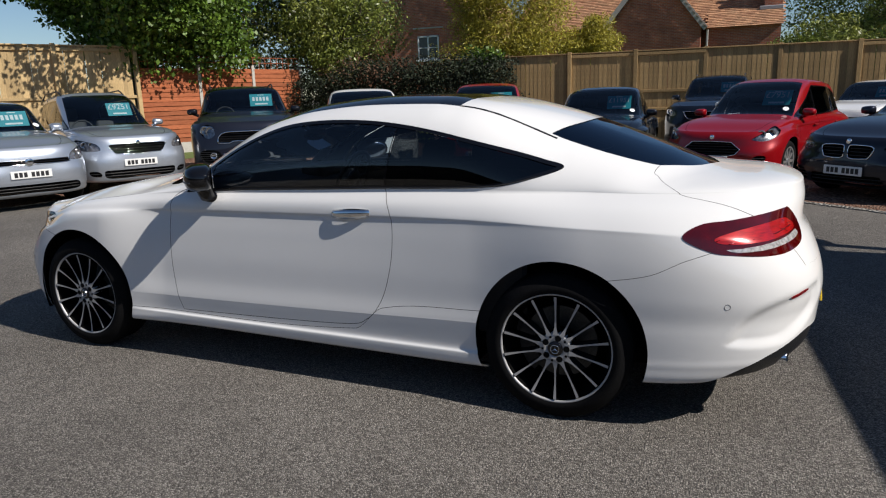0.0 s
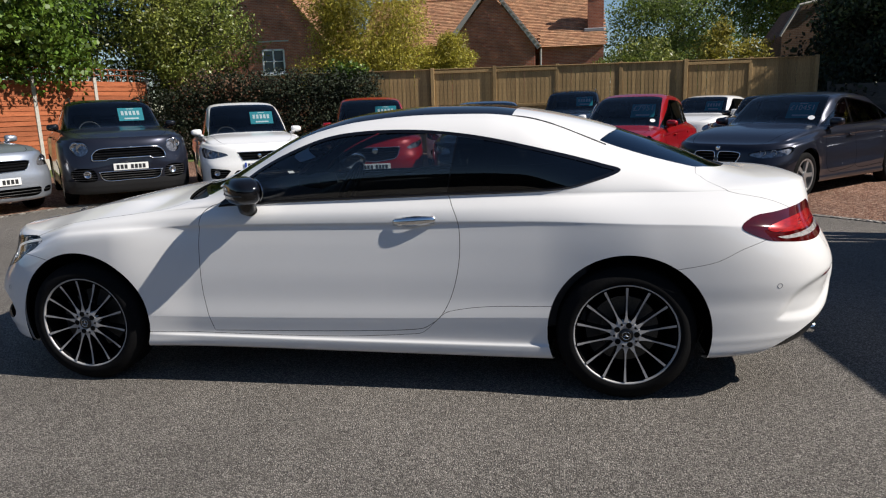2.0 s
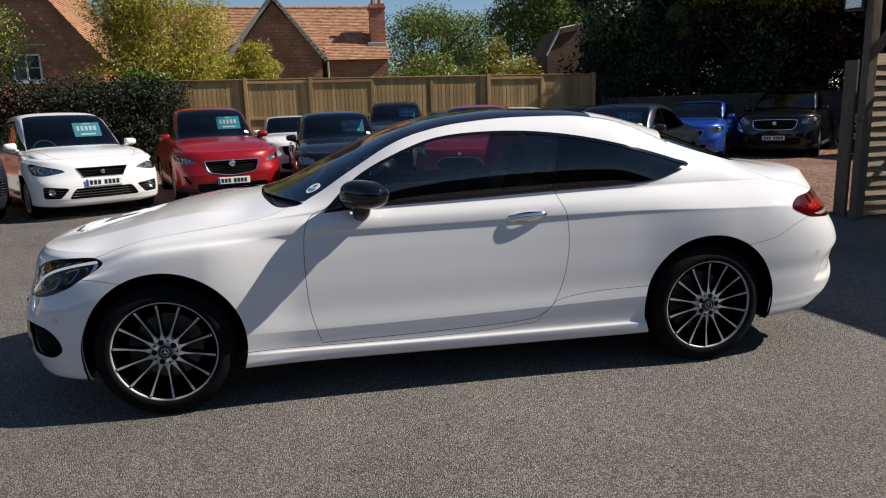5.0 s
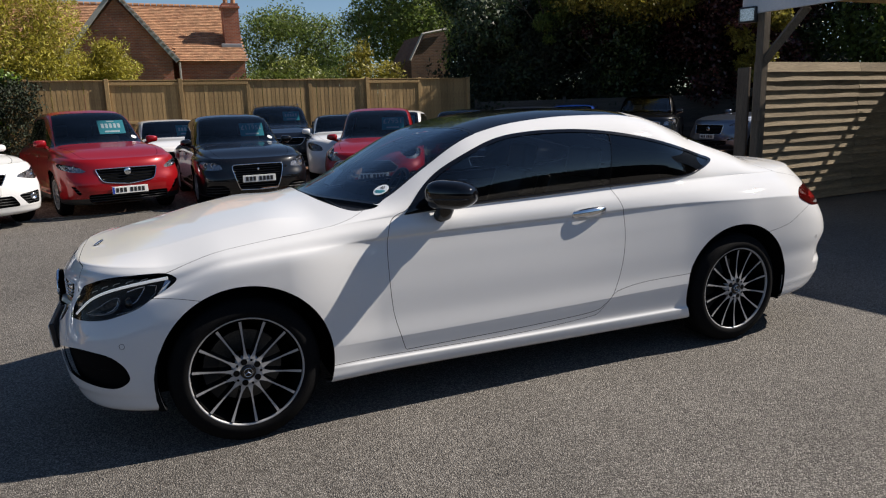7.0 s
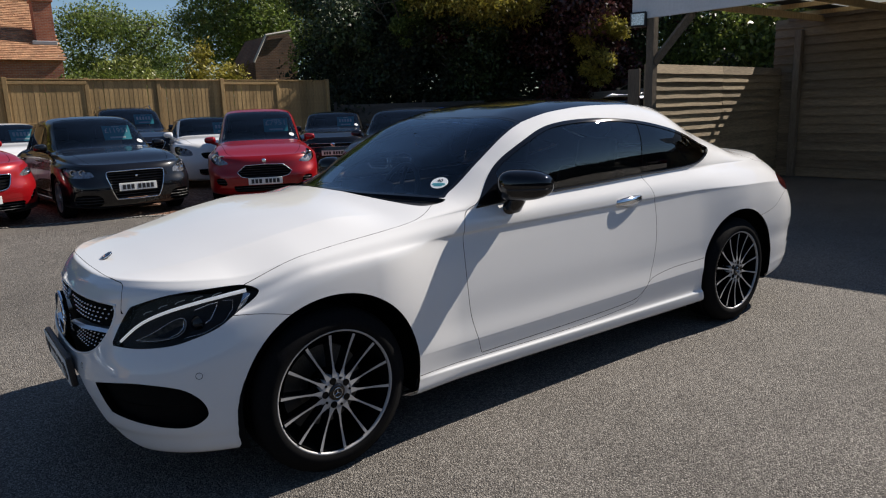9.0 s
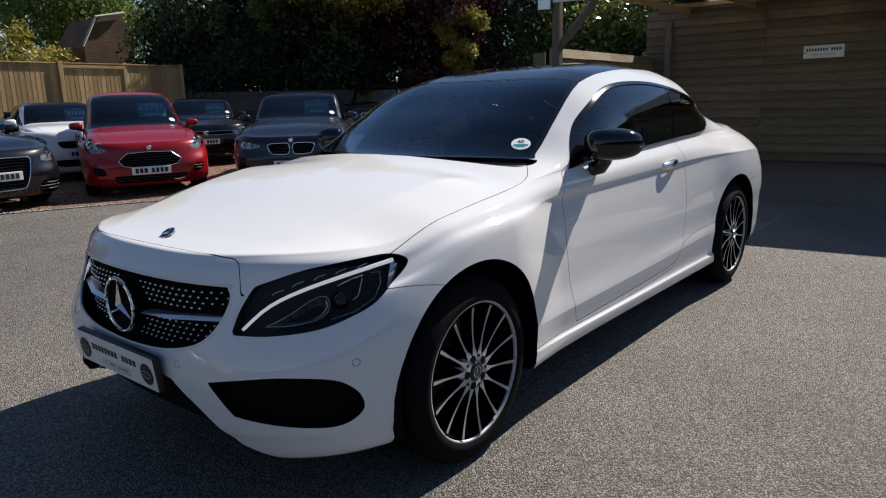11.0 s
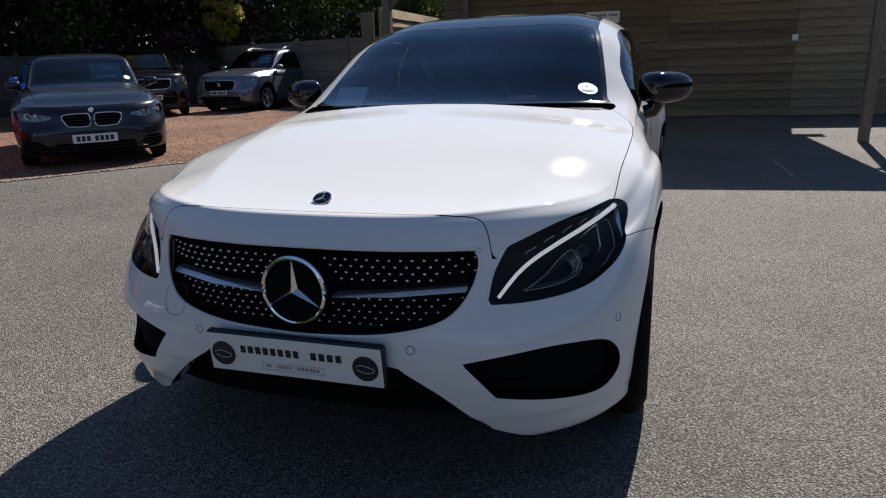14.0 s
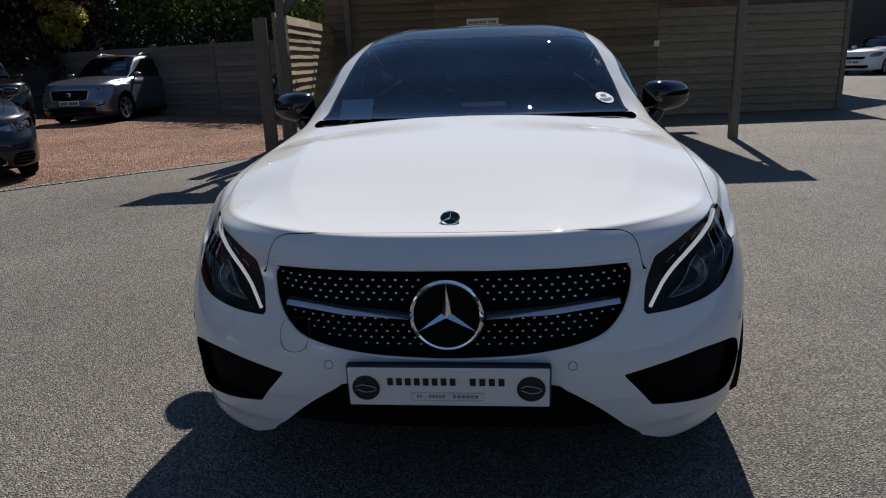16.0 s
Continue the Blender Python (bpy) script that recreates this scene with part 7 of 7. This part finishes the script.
        for fs in (f1, f2, f3):
            if fs:
                part("side_window", sk.mesh("side_window", fs, sd, -.003), SIDE_GLASS if fs is f1 else PRIVACY_GLASS, car)
        hl = part("headlamp", sk.mesh("headlamp", lamp_f, sd, -.03), LAMP_CLEAR, car, "clear headlamp")
        part("lamp_cover", sk.mesh("lamp_cover", lamp_f, sd, .001), LENS_GLASS, hl)
        used = sorted({i for f in lamp_f for i in f})
        sg = -1 if sd == "near" else 1
        if used:
            q = sk.p[used]
            for fy in (.35, .68):
                k = np.argmin((q[:, 1] - (q[:, 1].min() + (q[:, 1].max() - q[:, 1].min()) * fy)) ** 2 + (q[:, 2] - q[:, 2].mean()) ** 2)
                rad = (q[:, 2].max() - q[:, 2].min()) * (.26 if not lamp_round else .34)
                bm = bmesh.new()
                lathe(bm, [(.0001, .018), (rad * .6, .01), (rad, -.012), (rad * 1.08, -.006)], 20)
                part("lamp_unit", bm, REFLECTOR, hl, "", Matrix.Translation((q[k, 0] + .035, sg * abs(q[k, 1]), q[k, 2])) @ Matrix.Rotation(radians(-90), 4, "Z") @ Matrix.Rotation(radians(-sg * 20), 4, "Z"), True)
        # mirror
        bm = bmesh.new()
        bmesh.ops.create_uvsphere(bm, u_segments=16, v_segments=10, radius=1)
        for v in bm.verts:
            x, y, z = v.co
            v.co = Vector((xb + .37 + math.copysign(abs(x) ** .7, x) * (.085 if x < 0 else .045), sg * (.446 * W + .085 + math.copysign(abs(y) ** .6, y) * .095), belt + .075 + math.copysign(abs(z) ** .6, z) * (.058 - .010 * y)))
        bmesh.ops.recalc_face_normals(bm, faces=bm.faces[:])
        tube(bm, [(xb + .38, sg * (.446 * W - .03), belt + .0), (xb + .37, sg * (.446 * W + .07), belt + .04)], .026, 8)
        part("door_mirror", bm, mirror_paint or paint, car, smooth=True)
        for hx in (dmid - .10, A - .22):
            part("door_handle", box_mesh((hx - .16, sg * (W / 2 - .04) - .012, belt - .145), (hx + .02, sg * (W / 2 - .04) + .016, belt - .118), .008), paint, car)
        for wx in (-A, A):
            plain_wheel(car, wx, sg * (W / 2 - .125), r, 5 if seed % 2 else 10)
            bm = bmesh.new()
            n = 18
            rings = [[bm.verts.new((wx + (arch + .02) * math.cos(t), sg * yy, r + (arch + .02) * math.sin(t))) for t in np.linspace(-.3, math.pi + .3, n)] for yy in (W / 2 - .035, W / 2 - .30)]
            for j in range(n - 1):
                bm.faces.new((rings[0][j], rings[0][j + 1], rings[1][j + 1], rings[1][j]))
            bm.faces.new([bm.verts.new(v.co) for v in rings[1]])
            part("wheel_arch_liner", bm, DARK, car)
        if rails:
            bm = bmesh.new()
            xx = np.linspace(xt + .10, end - .5, 12)
            tube(bm, [(x, sg * .545 * yw, float(rf(x)) - .045 + .075 * min(1, 6 * min(i, 11 - i) / 11)) for i, x in enumerate(xx)], .014, 8)
            part("roof_rail", bm, CHROME if rails == "bright" else SATIN_BLACK, car, "roof rail", smooth=True)
    for k, (fs, is_g) in enumerate(lows):
        nm = "grille" if is_g else "lower_grille"
        split = fs and np.abs(sk.p[[i for f in fs for i in f], 1]).min() > .02
        for sd in ("near", "far") if split else ("both",):
            part(nm + "_backing", sk.mesh(nm, fs, sd, -.035), DARK, car)
        used = sorted({i for f in fs for i in f})
        if not used:
            continue
        q = sk.p[used]
        z0, z1 = q[:, 2].min(), q[:, 2].max()
        ng = max(2, int((z1 - z0) / .035))
        for j in range(1, ng):
            z = z0 + (z1 - z0) * j / ng
            row = q[np.abs(q[:, 2] - z) < .02]
            if len(row) < 2:
                continue
            y0, y1 = np.abs(row[:, 1]).min(), np.abs(row[:, 1]).max()
            for sg in ((-1, 1) if y0 > .03 else (0,)):
                ys = np.linspace(-y1, y1, 9) if sg == 0 else np.linspace(y0, y1, 5) * sg
                bm = bmesh.new()
                tube(bm, [(row[np.argmin(np.abs(np.abs(row[:, 1]) - abs(v)))][0] + .012, v, z) for v in ys], .006, 5)
                part(nm + "_bar", bm, GLOSS_BLACK if is_g else SATIN_BLACK, car, smooth=True)
    for y, z, rad in fogs:
        i = np.argmin((np.abs(sk.p[:, 1]) - y) ** 2 + (sk.p[:, 2] - z) ** 2 + 9 * (sk.p[:, 0] > -A))
        for sg in (-1, 1):
            bm = bmesh.new()
            lathe(bm, [(.0001, .012), (rad * .6, .006), (rad * .85, -.008), (rad, -.012), (rad * 1.08, .02)], 20)
            part("fog_lamp", bm, REFLECTOR, car, "round fog lamp", Matrix.Translation((sk.p[i, 0] + .012, sg * y, z)) @ Matrix.Rotation(radians(-90 - sg * 18), 4, "Z"), True)
    fx = lambda z: float(sk.p[np.argmin((sk.p[:, 1]) ** 2 + (sk.p[:, 2] - z) ** 2 + 9 * (sk.p[:, 0] > -A))][0])
    if badge:
        bm = bmesh.new()
        lathe(bm, [(.0001, -.010), (badge[1] * .7, -.012), (badge[1], -.004), (badge[1], .01)], 24)
        part("badge", bm, badge[2] if len(badge) > 2 else CHROME, car, "round badge", Matrix.Translation((fx(badge[0]) - .006, 0, badge[0])) @ Matrix.Rotation(radians(-90), 4, "Z"), True)
    px = fx(plate_z) - .016
    pl = part("number_plate", box_mesh((-.008, -.26, -.055), (0, .26, .055), .004), PLATE_WHITE, car, "white number plate", Matrix.Translation((px, 0, plate_z)))
    bars_on_plate(pl, .52 if not blue_band else .50, .11, PLATE_BLACK, seed)
    for o in pl.children:
        o.location.x = -.0075
    if blue_band:
        part("plate_band", box_mesh((-.011, .225, -.05), (-.0082, .255, .05)), PLATE_BLUE, pl)
    # cabin
    for y in (-.36, .36):
        seat(car, .05, y, CABIN, .95 * (H / 1.42))
    part("dashboard", box_mesh((xb + .16, -.66 * yw, belt - .25), (xb + .50, .66 * yw, belt - .03), .05, 2), CABIN, car)
    bm = bmesh.new()
    tube(bm, [(0, .18 * math.cos(t), .18 * math.sin(t)) for t in [2 * math.pi * i / 24 for i in range(24)]], .014, 6, True)
    part("steering_wheel", bm, LEATHER, car, "", Matrix.Translation((xb + .62, .36, belt - .02)) @ Matrix.Rotation(radians(22), 4, "Y"), True)
    part("cabin_floor", box_mesh((xb, -.68 * yw, .30), (end - .2, .68 * yw, .36)), DARK, car)
    part("rear_bench", box_mesh((A * .55, -.62 * yw, .35), (A * .55 + .22, .62 * yw, belt + .10), .05, 2), CABIN, car)
    # price card behind the windscreen
    if price:
        lean = 1.0
        xm = xb + (xt - xb) * .66
        zm = float(rf(xm + .14 * math.cos(lean))) - .14 * math.sin(lean) - .045
        cm = Matrix.Translation((xm, -.30 * yw, zm)) @ Matrix.Rotation(-lean, 4, "Y")
        card = part("price_card", box_mesh((-.135, -.21, -.003), (.135, .21, .003)), TEAL, car, "teal price card with white figures", cm)
        if price != "bars":
            cu = bpy.data.curves.new("price_figures", "FONT")
            cu.body, cu.size, cu.align_x, cu.extrude = price, .150 if len(price) < 6 else .125, "CENTER", .001
            cu.materials.append(CARD_WHITE)
            tx = new("price_figures", cu)
            tx.parent = card
            tx.matrix_basis = Matrix.Translation((0.0, 0, .005)) @ Matrix.Rotation(radians(-90), 4, "Z")
        else:
            for k in range(5):
                part("figure_bar", box_mesh((-.02, .118 - k * .066, .0035), (.068, .160 - k * .066, .006)), CARD_WHITE, card)
        part("card_bar", box_mesh((-.105, -.12, .0035), (-.075, .12, .006)), CARD_WHITE, card)
        part("card_bar", box_mesh((.105, -.06, .0035), (.118, .06, .006)), CARD_WHITE, card)
    if seed % 3 == 0:
        bm = bmesh.new()
        lathe(bm, [(.0001, -.001), (.045, -.001), (.045, .001), (.0001, .001)], 20)
        i = np.argmin((sk.p[:, 0] - xb - .27) ** 2 + (sk.p[:, 1] + .54 * yw) ** 2 + 9 * (sk.p[:, 2] < belt - .02))
        nv = Vector(sk.n[i])
        part("permit_disc", bm, CARD_WHITE, car, "round white sticker", Matrix.Translation(Vector(sk.p[i]) + nv * .003) @ (-nv).to_track_quat("Y", "Z").to_matrix().to_4x4())
    return car


wide = lambda z0, z1, y0, y1: [(-.2, z1, 1), (0, z1, 1), (y1, z1), (y1 + .02, z1 - .02), (y0, z0), (0, z0, 1), (-.2, z0, 1)]
fog = lambda y0, y1, z0, z1: [(y0, z0), (y1 - .03, z0 + .01), (y1, z1), (y0 + .04, z1)]
parked("hatchback_car", (-7.0, 2.87), (.93, -.36), "silver hatchback with a broad black lower grille", PAINT_SILVER, wb=2.47, fo=.80, ro=.70, W=1.70, H=1.54, hood=.89, belt=1.03,
       grille=[wide(.655, .715, .50, .52)], lower=[wide(.255, .375, .60, .62)], bright=[.006], badge=(.685, .058), price="bars", seed=3, plate_z=.52)
parked("estate_car", (-6.95, 4.77), (.90, -.43), "silver estate car with roof rails and a price card", PAINT_SILVER, wb=2.47, fo=.84, ro=.96, W=1.75, H=1.67, hood=.93, belt=1.03, rails="dark",
       grille=[[(-.2, .82, 1), (0, .82, 1), (.40, .81, 1), (.45, .78), (.36, .66, 1), (0, .65, 1), (-.2, .65, 1)]], lower=[wide(.27, .40, .50, .54), fog(.60, .76, .31, .39)], bright=[.005], badge=(.83, .035), price="£9251", seed=1, plate_z=.51)
parked("crossover_car", (-5.70, 6.05), (.66, -.75), "dark grey crossover with round headlamps and black cladding", PAINT_GREY, wb=2.67, fo=.80, ro=.83, W=1.96, H=1.72, hood=1.08, belt=1.18, rails="dark", roof_paint=PAINT_BLACK, low_trim=.42, r=.34,
       lamp_round=(.70, .93, .118), grille=[[(-.2, .92, 1), (0, .92, 1), (.40, .915), (.53, .84), (.55, .735, 1), (.36, .73, 1), (.30, .76, 1), (0, .76, 1), (-.2, .76, 1)]], lower=[wide(.41, .55, .38, .44), fog(.52, .84, .42, .60)], fogs=[(.64, .52, .055)], bright=[.011, .008], price="bars", seed=2, plate_z=.62, mirror_paint=PAINT_BLACK)
parked("hatchback_car", (-3.84, 6.85), (.52, -.855), "white hatchback with sharp headlamps and a trapezoid grille", SOLID_WHITE, wb=2.56, fo=.80, ro=.69, W=1.84, H=1.60, hood=.89, belt=1.0,
       lamp=[(29, -.17, 1), (36, -.125), (50, -.075), (61, -.045), (62.5, -.09), (57, -.195, 1), (46, -.225)], grille=[[(-.2, .762, 1), (0, .762, 1), (.36, .762, 1), (.28, .625, 1), (0, .625, 1), (-.2, .625, 1)]], lower=[[(-.2, .465, 1), (0, .465, 1), (.40, .465, 1), (.50, .315, 1), (0, .31, 1), (-.2, .31, 1)], [(.47, .475, 1), (.80, .515, 1), (.80, .34, 1), (.60, .33, 1)]], fogs=[(.70, .43, .045)], bright=[.006], badge=(.695, .035), price="bars", seed=4, plate_z=.54, blue_band=True)
parked("crossover_car", (-2.05, 7.65), (.28, -.96), "red crossover with a wide chrome-edged grille", PAINT_RED2, wb=2.57, fo=.87, ro=.84, W=1.765, H=1.63, hood=.87, belt=1.03, r=.335, low_trim=.30,
       lamp=[(31, -.185, 1), (38, -.105), (50, -.065), (61, -.05), (62, -.085), (54, -.135), (42, -.175)], grille=[[(-.2, .735, 1), (0, .735, 1), (.44, .73, 1), (.40, .60), (.32, .53), (0, .49, 1), (-.2, .49, 1)]], lower=[wide(.22, .36, .50, .55), [(.64, .36, 1), (.74, .50, 1), (.78, .50, 1), (.70, .36, 1)]],
       bright=[.008], badge=(.675, .055), price="bars", seed=6, plate_z=.40, blue_band=True)
parked("hatchback_car", (-.14, 7.42), (.06, -1.0), "black hatchback with a chrome-framed single grille", PAINT_BLACK, wb=2.60, fo=.84, ro=.80, W=1.78, H=1.48, hood=.78, belt=.94,
       lamp=[(32, -.16, 1), (35, -.08), (48, -.04), (60, -.015), (62, -.06), (55, -.14), (42, -.17)], grille=[[(-.2, .69, 1), (0, .69, 1), (.35, .685, 1), (.40, .64), (.34, .40), (.29, .29, 1), (0, .28, 1), (-.2, .28, 1)]], lower=[fog(.48, .78, .22, .36)], bright=[.008], badge=(.61, .02), price="£11951", seed=9, plate_z=.46)
parked("hatchback_car", (1.70, 7.18), (-.37, -.929), "metallic red hatchback with a slatted black grille", PAINT_RED, wb=2.49, fo=.80, ro=.68, W=1.72, H=1.52, hood=.77, belt=.93,
       lamp=[(33, -.10, 1), (42, -.02), (54, .055), (61, .075), (62.5, .02), (54, -.075), (43, -.125)], grille=[[(-.2, .645, 1), (0, .645, 1), (.29, .635, 1), (.42, .53, 1), (.36, .46, 1), (.20, .43), (0, .42, 1), (-.2, .42, 1)]], lower=[wide(.22, .32, .42, .46), fog(.58, .74, .34, .44)], bright=[.006],
       badge=(.70, .035), price="£7951", seed=12, plate_z=.385)
parked("saloon_car", (3.285, 6.03), (-.70, -.714), "dark grey saloon with twin kidney grilles", PAINT_GREY, wb=2.81, fo=.78, ro=1.03, W=1.81, H=1.46, hood=.77, belt=.96, rear="saloon", r=.33,
       lamp=[(27, -.125, 1), (33, -.085), (48, -.055), (60, -.025), (62.5, -.06), (56, -.13), (42, -.165, 1), (36, -.165)], grille=[[(.026, .59), (.035, .665), (.09, .682), (.30, .675), (.345, .635), (.30, .545), (.26, .525), (.06, .522)]], lower=[wide(.20, .32, .46, .44), fog(.56, .80, .22, .35)], bright=[.008], badge=(.72, .035), price="£10451", seed=15, plate_z=.37)
parked("hatchback_car", (4.88, 10.8), (-.5, -.866), "black hatchback parked behind the front row", PAINT_BLACK, wb=2.57, fo=.82, ro=.76, W=1.78, H=1.45, hood=.86, belt=.98,
       grille=[wide(.66, .73, .50, .52)], lower=[wide(.25, .40, .55, .60)], bright=[.004], badge=(.70, .05), price="bars", seed=18, plate_z=.52)
parked("hatchback_car", (2.2, 10.4), (-.2, -.98), "white hatchback parked behind a red hatchback", SOLID_WHITE, wb=2.50, fo=.80, ro=.70, W=1.73, H=1.42, hood=.88, belt=.98, roof_paint=PAINT_BLACK,
       grille=[wide(.60, .72, .32, .38)], lower=[wide(.28, .40, .40, .44)], badge=(.74, .04), price="bars", seed=7)
parked("hatchback_car", (3.92, 13.0), (-.5, -.866), "white hatchback parked near the back fence", SOLID_WHITE, wb=2.48, fo=.78, ro=.68, W=1.70, H=1.46, hood=.88, belt=.98,
       grille=[wide(.62, .72, .34, .40)], lower=[wide(.28, .40, .44, .48)], badge=(.74, .04), price="bars", seed=22)
parked("coupe_saloon", (-.97, 11.5), (.12, -.99), "white saloon with a dark diamond grille", SOLID_WHITE, wb=2.70, fo=.82, ro=.95, W=1.80, H=1.42, hood=.86, belt=.97, rear="saloon",
       grille=[wide(.56, .76, .36, .42)], lower=[wide(.25, .38, .42, .46), fog(.56, .78, .27, .42)], bright=[.006], badge=(.66, .085), price="bars", seed=21)
parked("suv_car", (1.32, 12.6), (-.10, -.995), "dark blue-black SUV with silver roof rails", PAINT_BLACK_BLUE, wb=2.70, fo=.93, ro=1.0, W=1.82, H=1.70, hood=1.02, belt=1.12, rails="bright", r=.35, low_trim=.36,
       grille=[wide(.74, .90, .30, .40)], lower=[wide(.36, .54, .50, .55)], bright=[.008], badge=(.84, .05), price="bars", seed=10)
parked("estate_car", (8.4, 11.8), (-.66, -.75), "bright blue estate car with silver roof rails", PAINT_BLUE, wb=2.68, fo=.85, ro=1.0, W=1.81, H=1.47, hood=.88, belt=.98, rails="bright",
       grille=[wide(.62, .74, .42, .46)], lower=[wide(.27, .40, .50, .54)], bright=[.005], badge=(.76, .035), seed=13)
parked("suv_car", (10.6, 11.3), (-.70, -.714), "black SUV with a large studded chrome-framed grille", PAINT_BLACK, wb=2.87, fo=.88, ro=.95, W=1.92, H=1.70, hood=1.06, belt=1.13, rails="bright", r=.36, low_trim=.34,
       grille=[[(-.2, .95, 1), (0, .95, 1), (.44, .94), (.50, .88), (.42, .72), (0, .70, 1), (-.2, .70, 1)]], lower=[wide(.34, .50, .55, .58)], bright=[.012], badge=(.86, .05), seed=8)
parked("suv_car", (12.15, 10.45), (-1.0, .02), "blue-grey SUV with a slatted grille on gravel", PAINT_BLUEGREY, wb=2.86, fo=.87, ro=.95, W=1.90, H=1.66, hood=.95, belt=1.07, rails="bright", r=.36, low_trim=.30,
       lamp=[(35, -.15, 1), (42, -.09), (52, -.055), (61, -.03), (62, -.07), (54, -.13), (44, -.16)], grille=[[(-.2, .83, 1), (0, .83, 1), (.44, .825), (.49, .79), (.46, .63), (.41, .585), (0, .575, 1), (-.2, .575, 1)]], lower=[wide(.30, .42, .55, .60), [(.64, .47, 1), (.80, .50, 1), (.82, .45, 1), (.66, .42, 1)]], bright=[.010, 0, .006], badge=(.72, .06), price="bars", seed=11, plate_z=.52)
parked("suv_car", (12.3, 4.75), (-1.0, .05), "dark SUV parked behind the timber wall", PAINT_BLACK_BLUE, wb=2.70, fo=.90, ro=.95, W=1.85, H=1.62, hood=1.0, belt=1.08, r=.35, grille=[wide(.68, .86, .42, .46)], lower=[wide(.34, .48, .5, .55)], bright=[.008], seed=5)
parked("hatchback_car", (25.3, -13.6), (-.60, .80), "white hatchback parked far off", SOLID_WHITE, wb=2.5, W=1.74, H=1.46, grille=[wide(.60, .70, .36, .40)], lower=[wide(.26, .38, .5, .54)], seed=16)
parked("hatchback_car", (26.0, -15.4), (-.55, .83), "red hatchback parked far off", PAINT_RED, wb=2.5, W=1.74, H=1.46, grille=[wide(.60, .70, .36, .40)], lower=[wide(.26, .38, .5, .54)], seed=17)
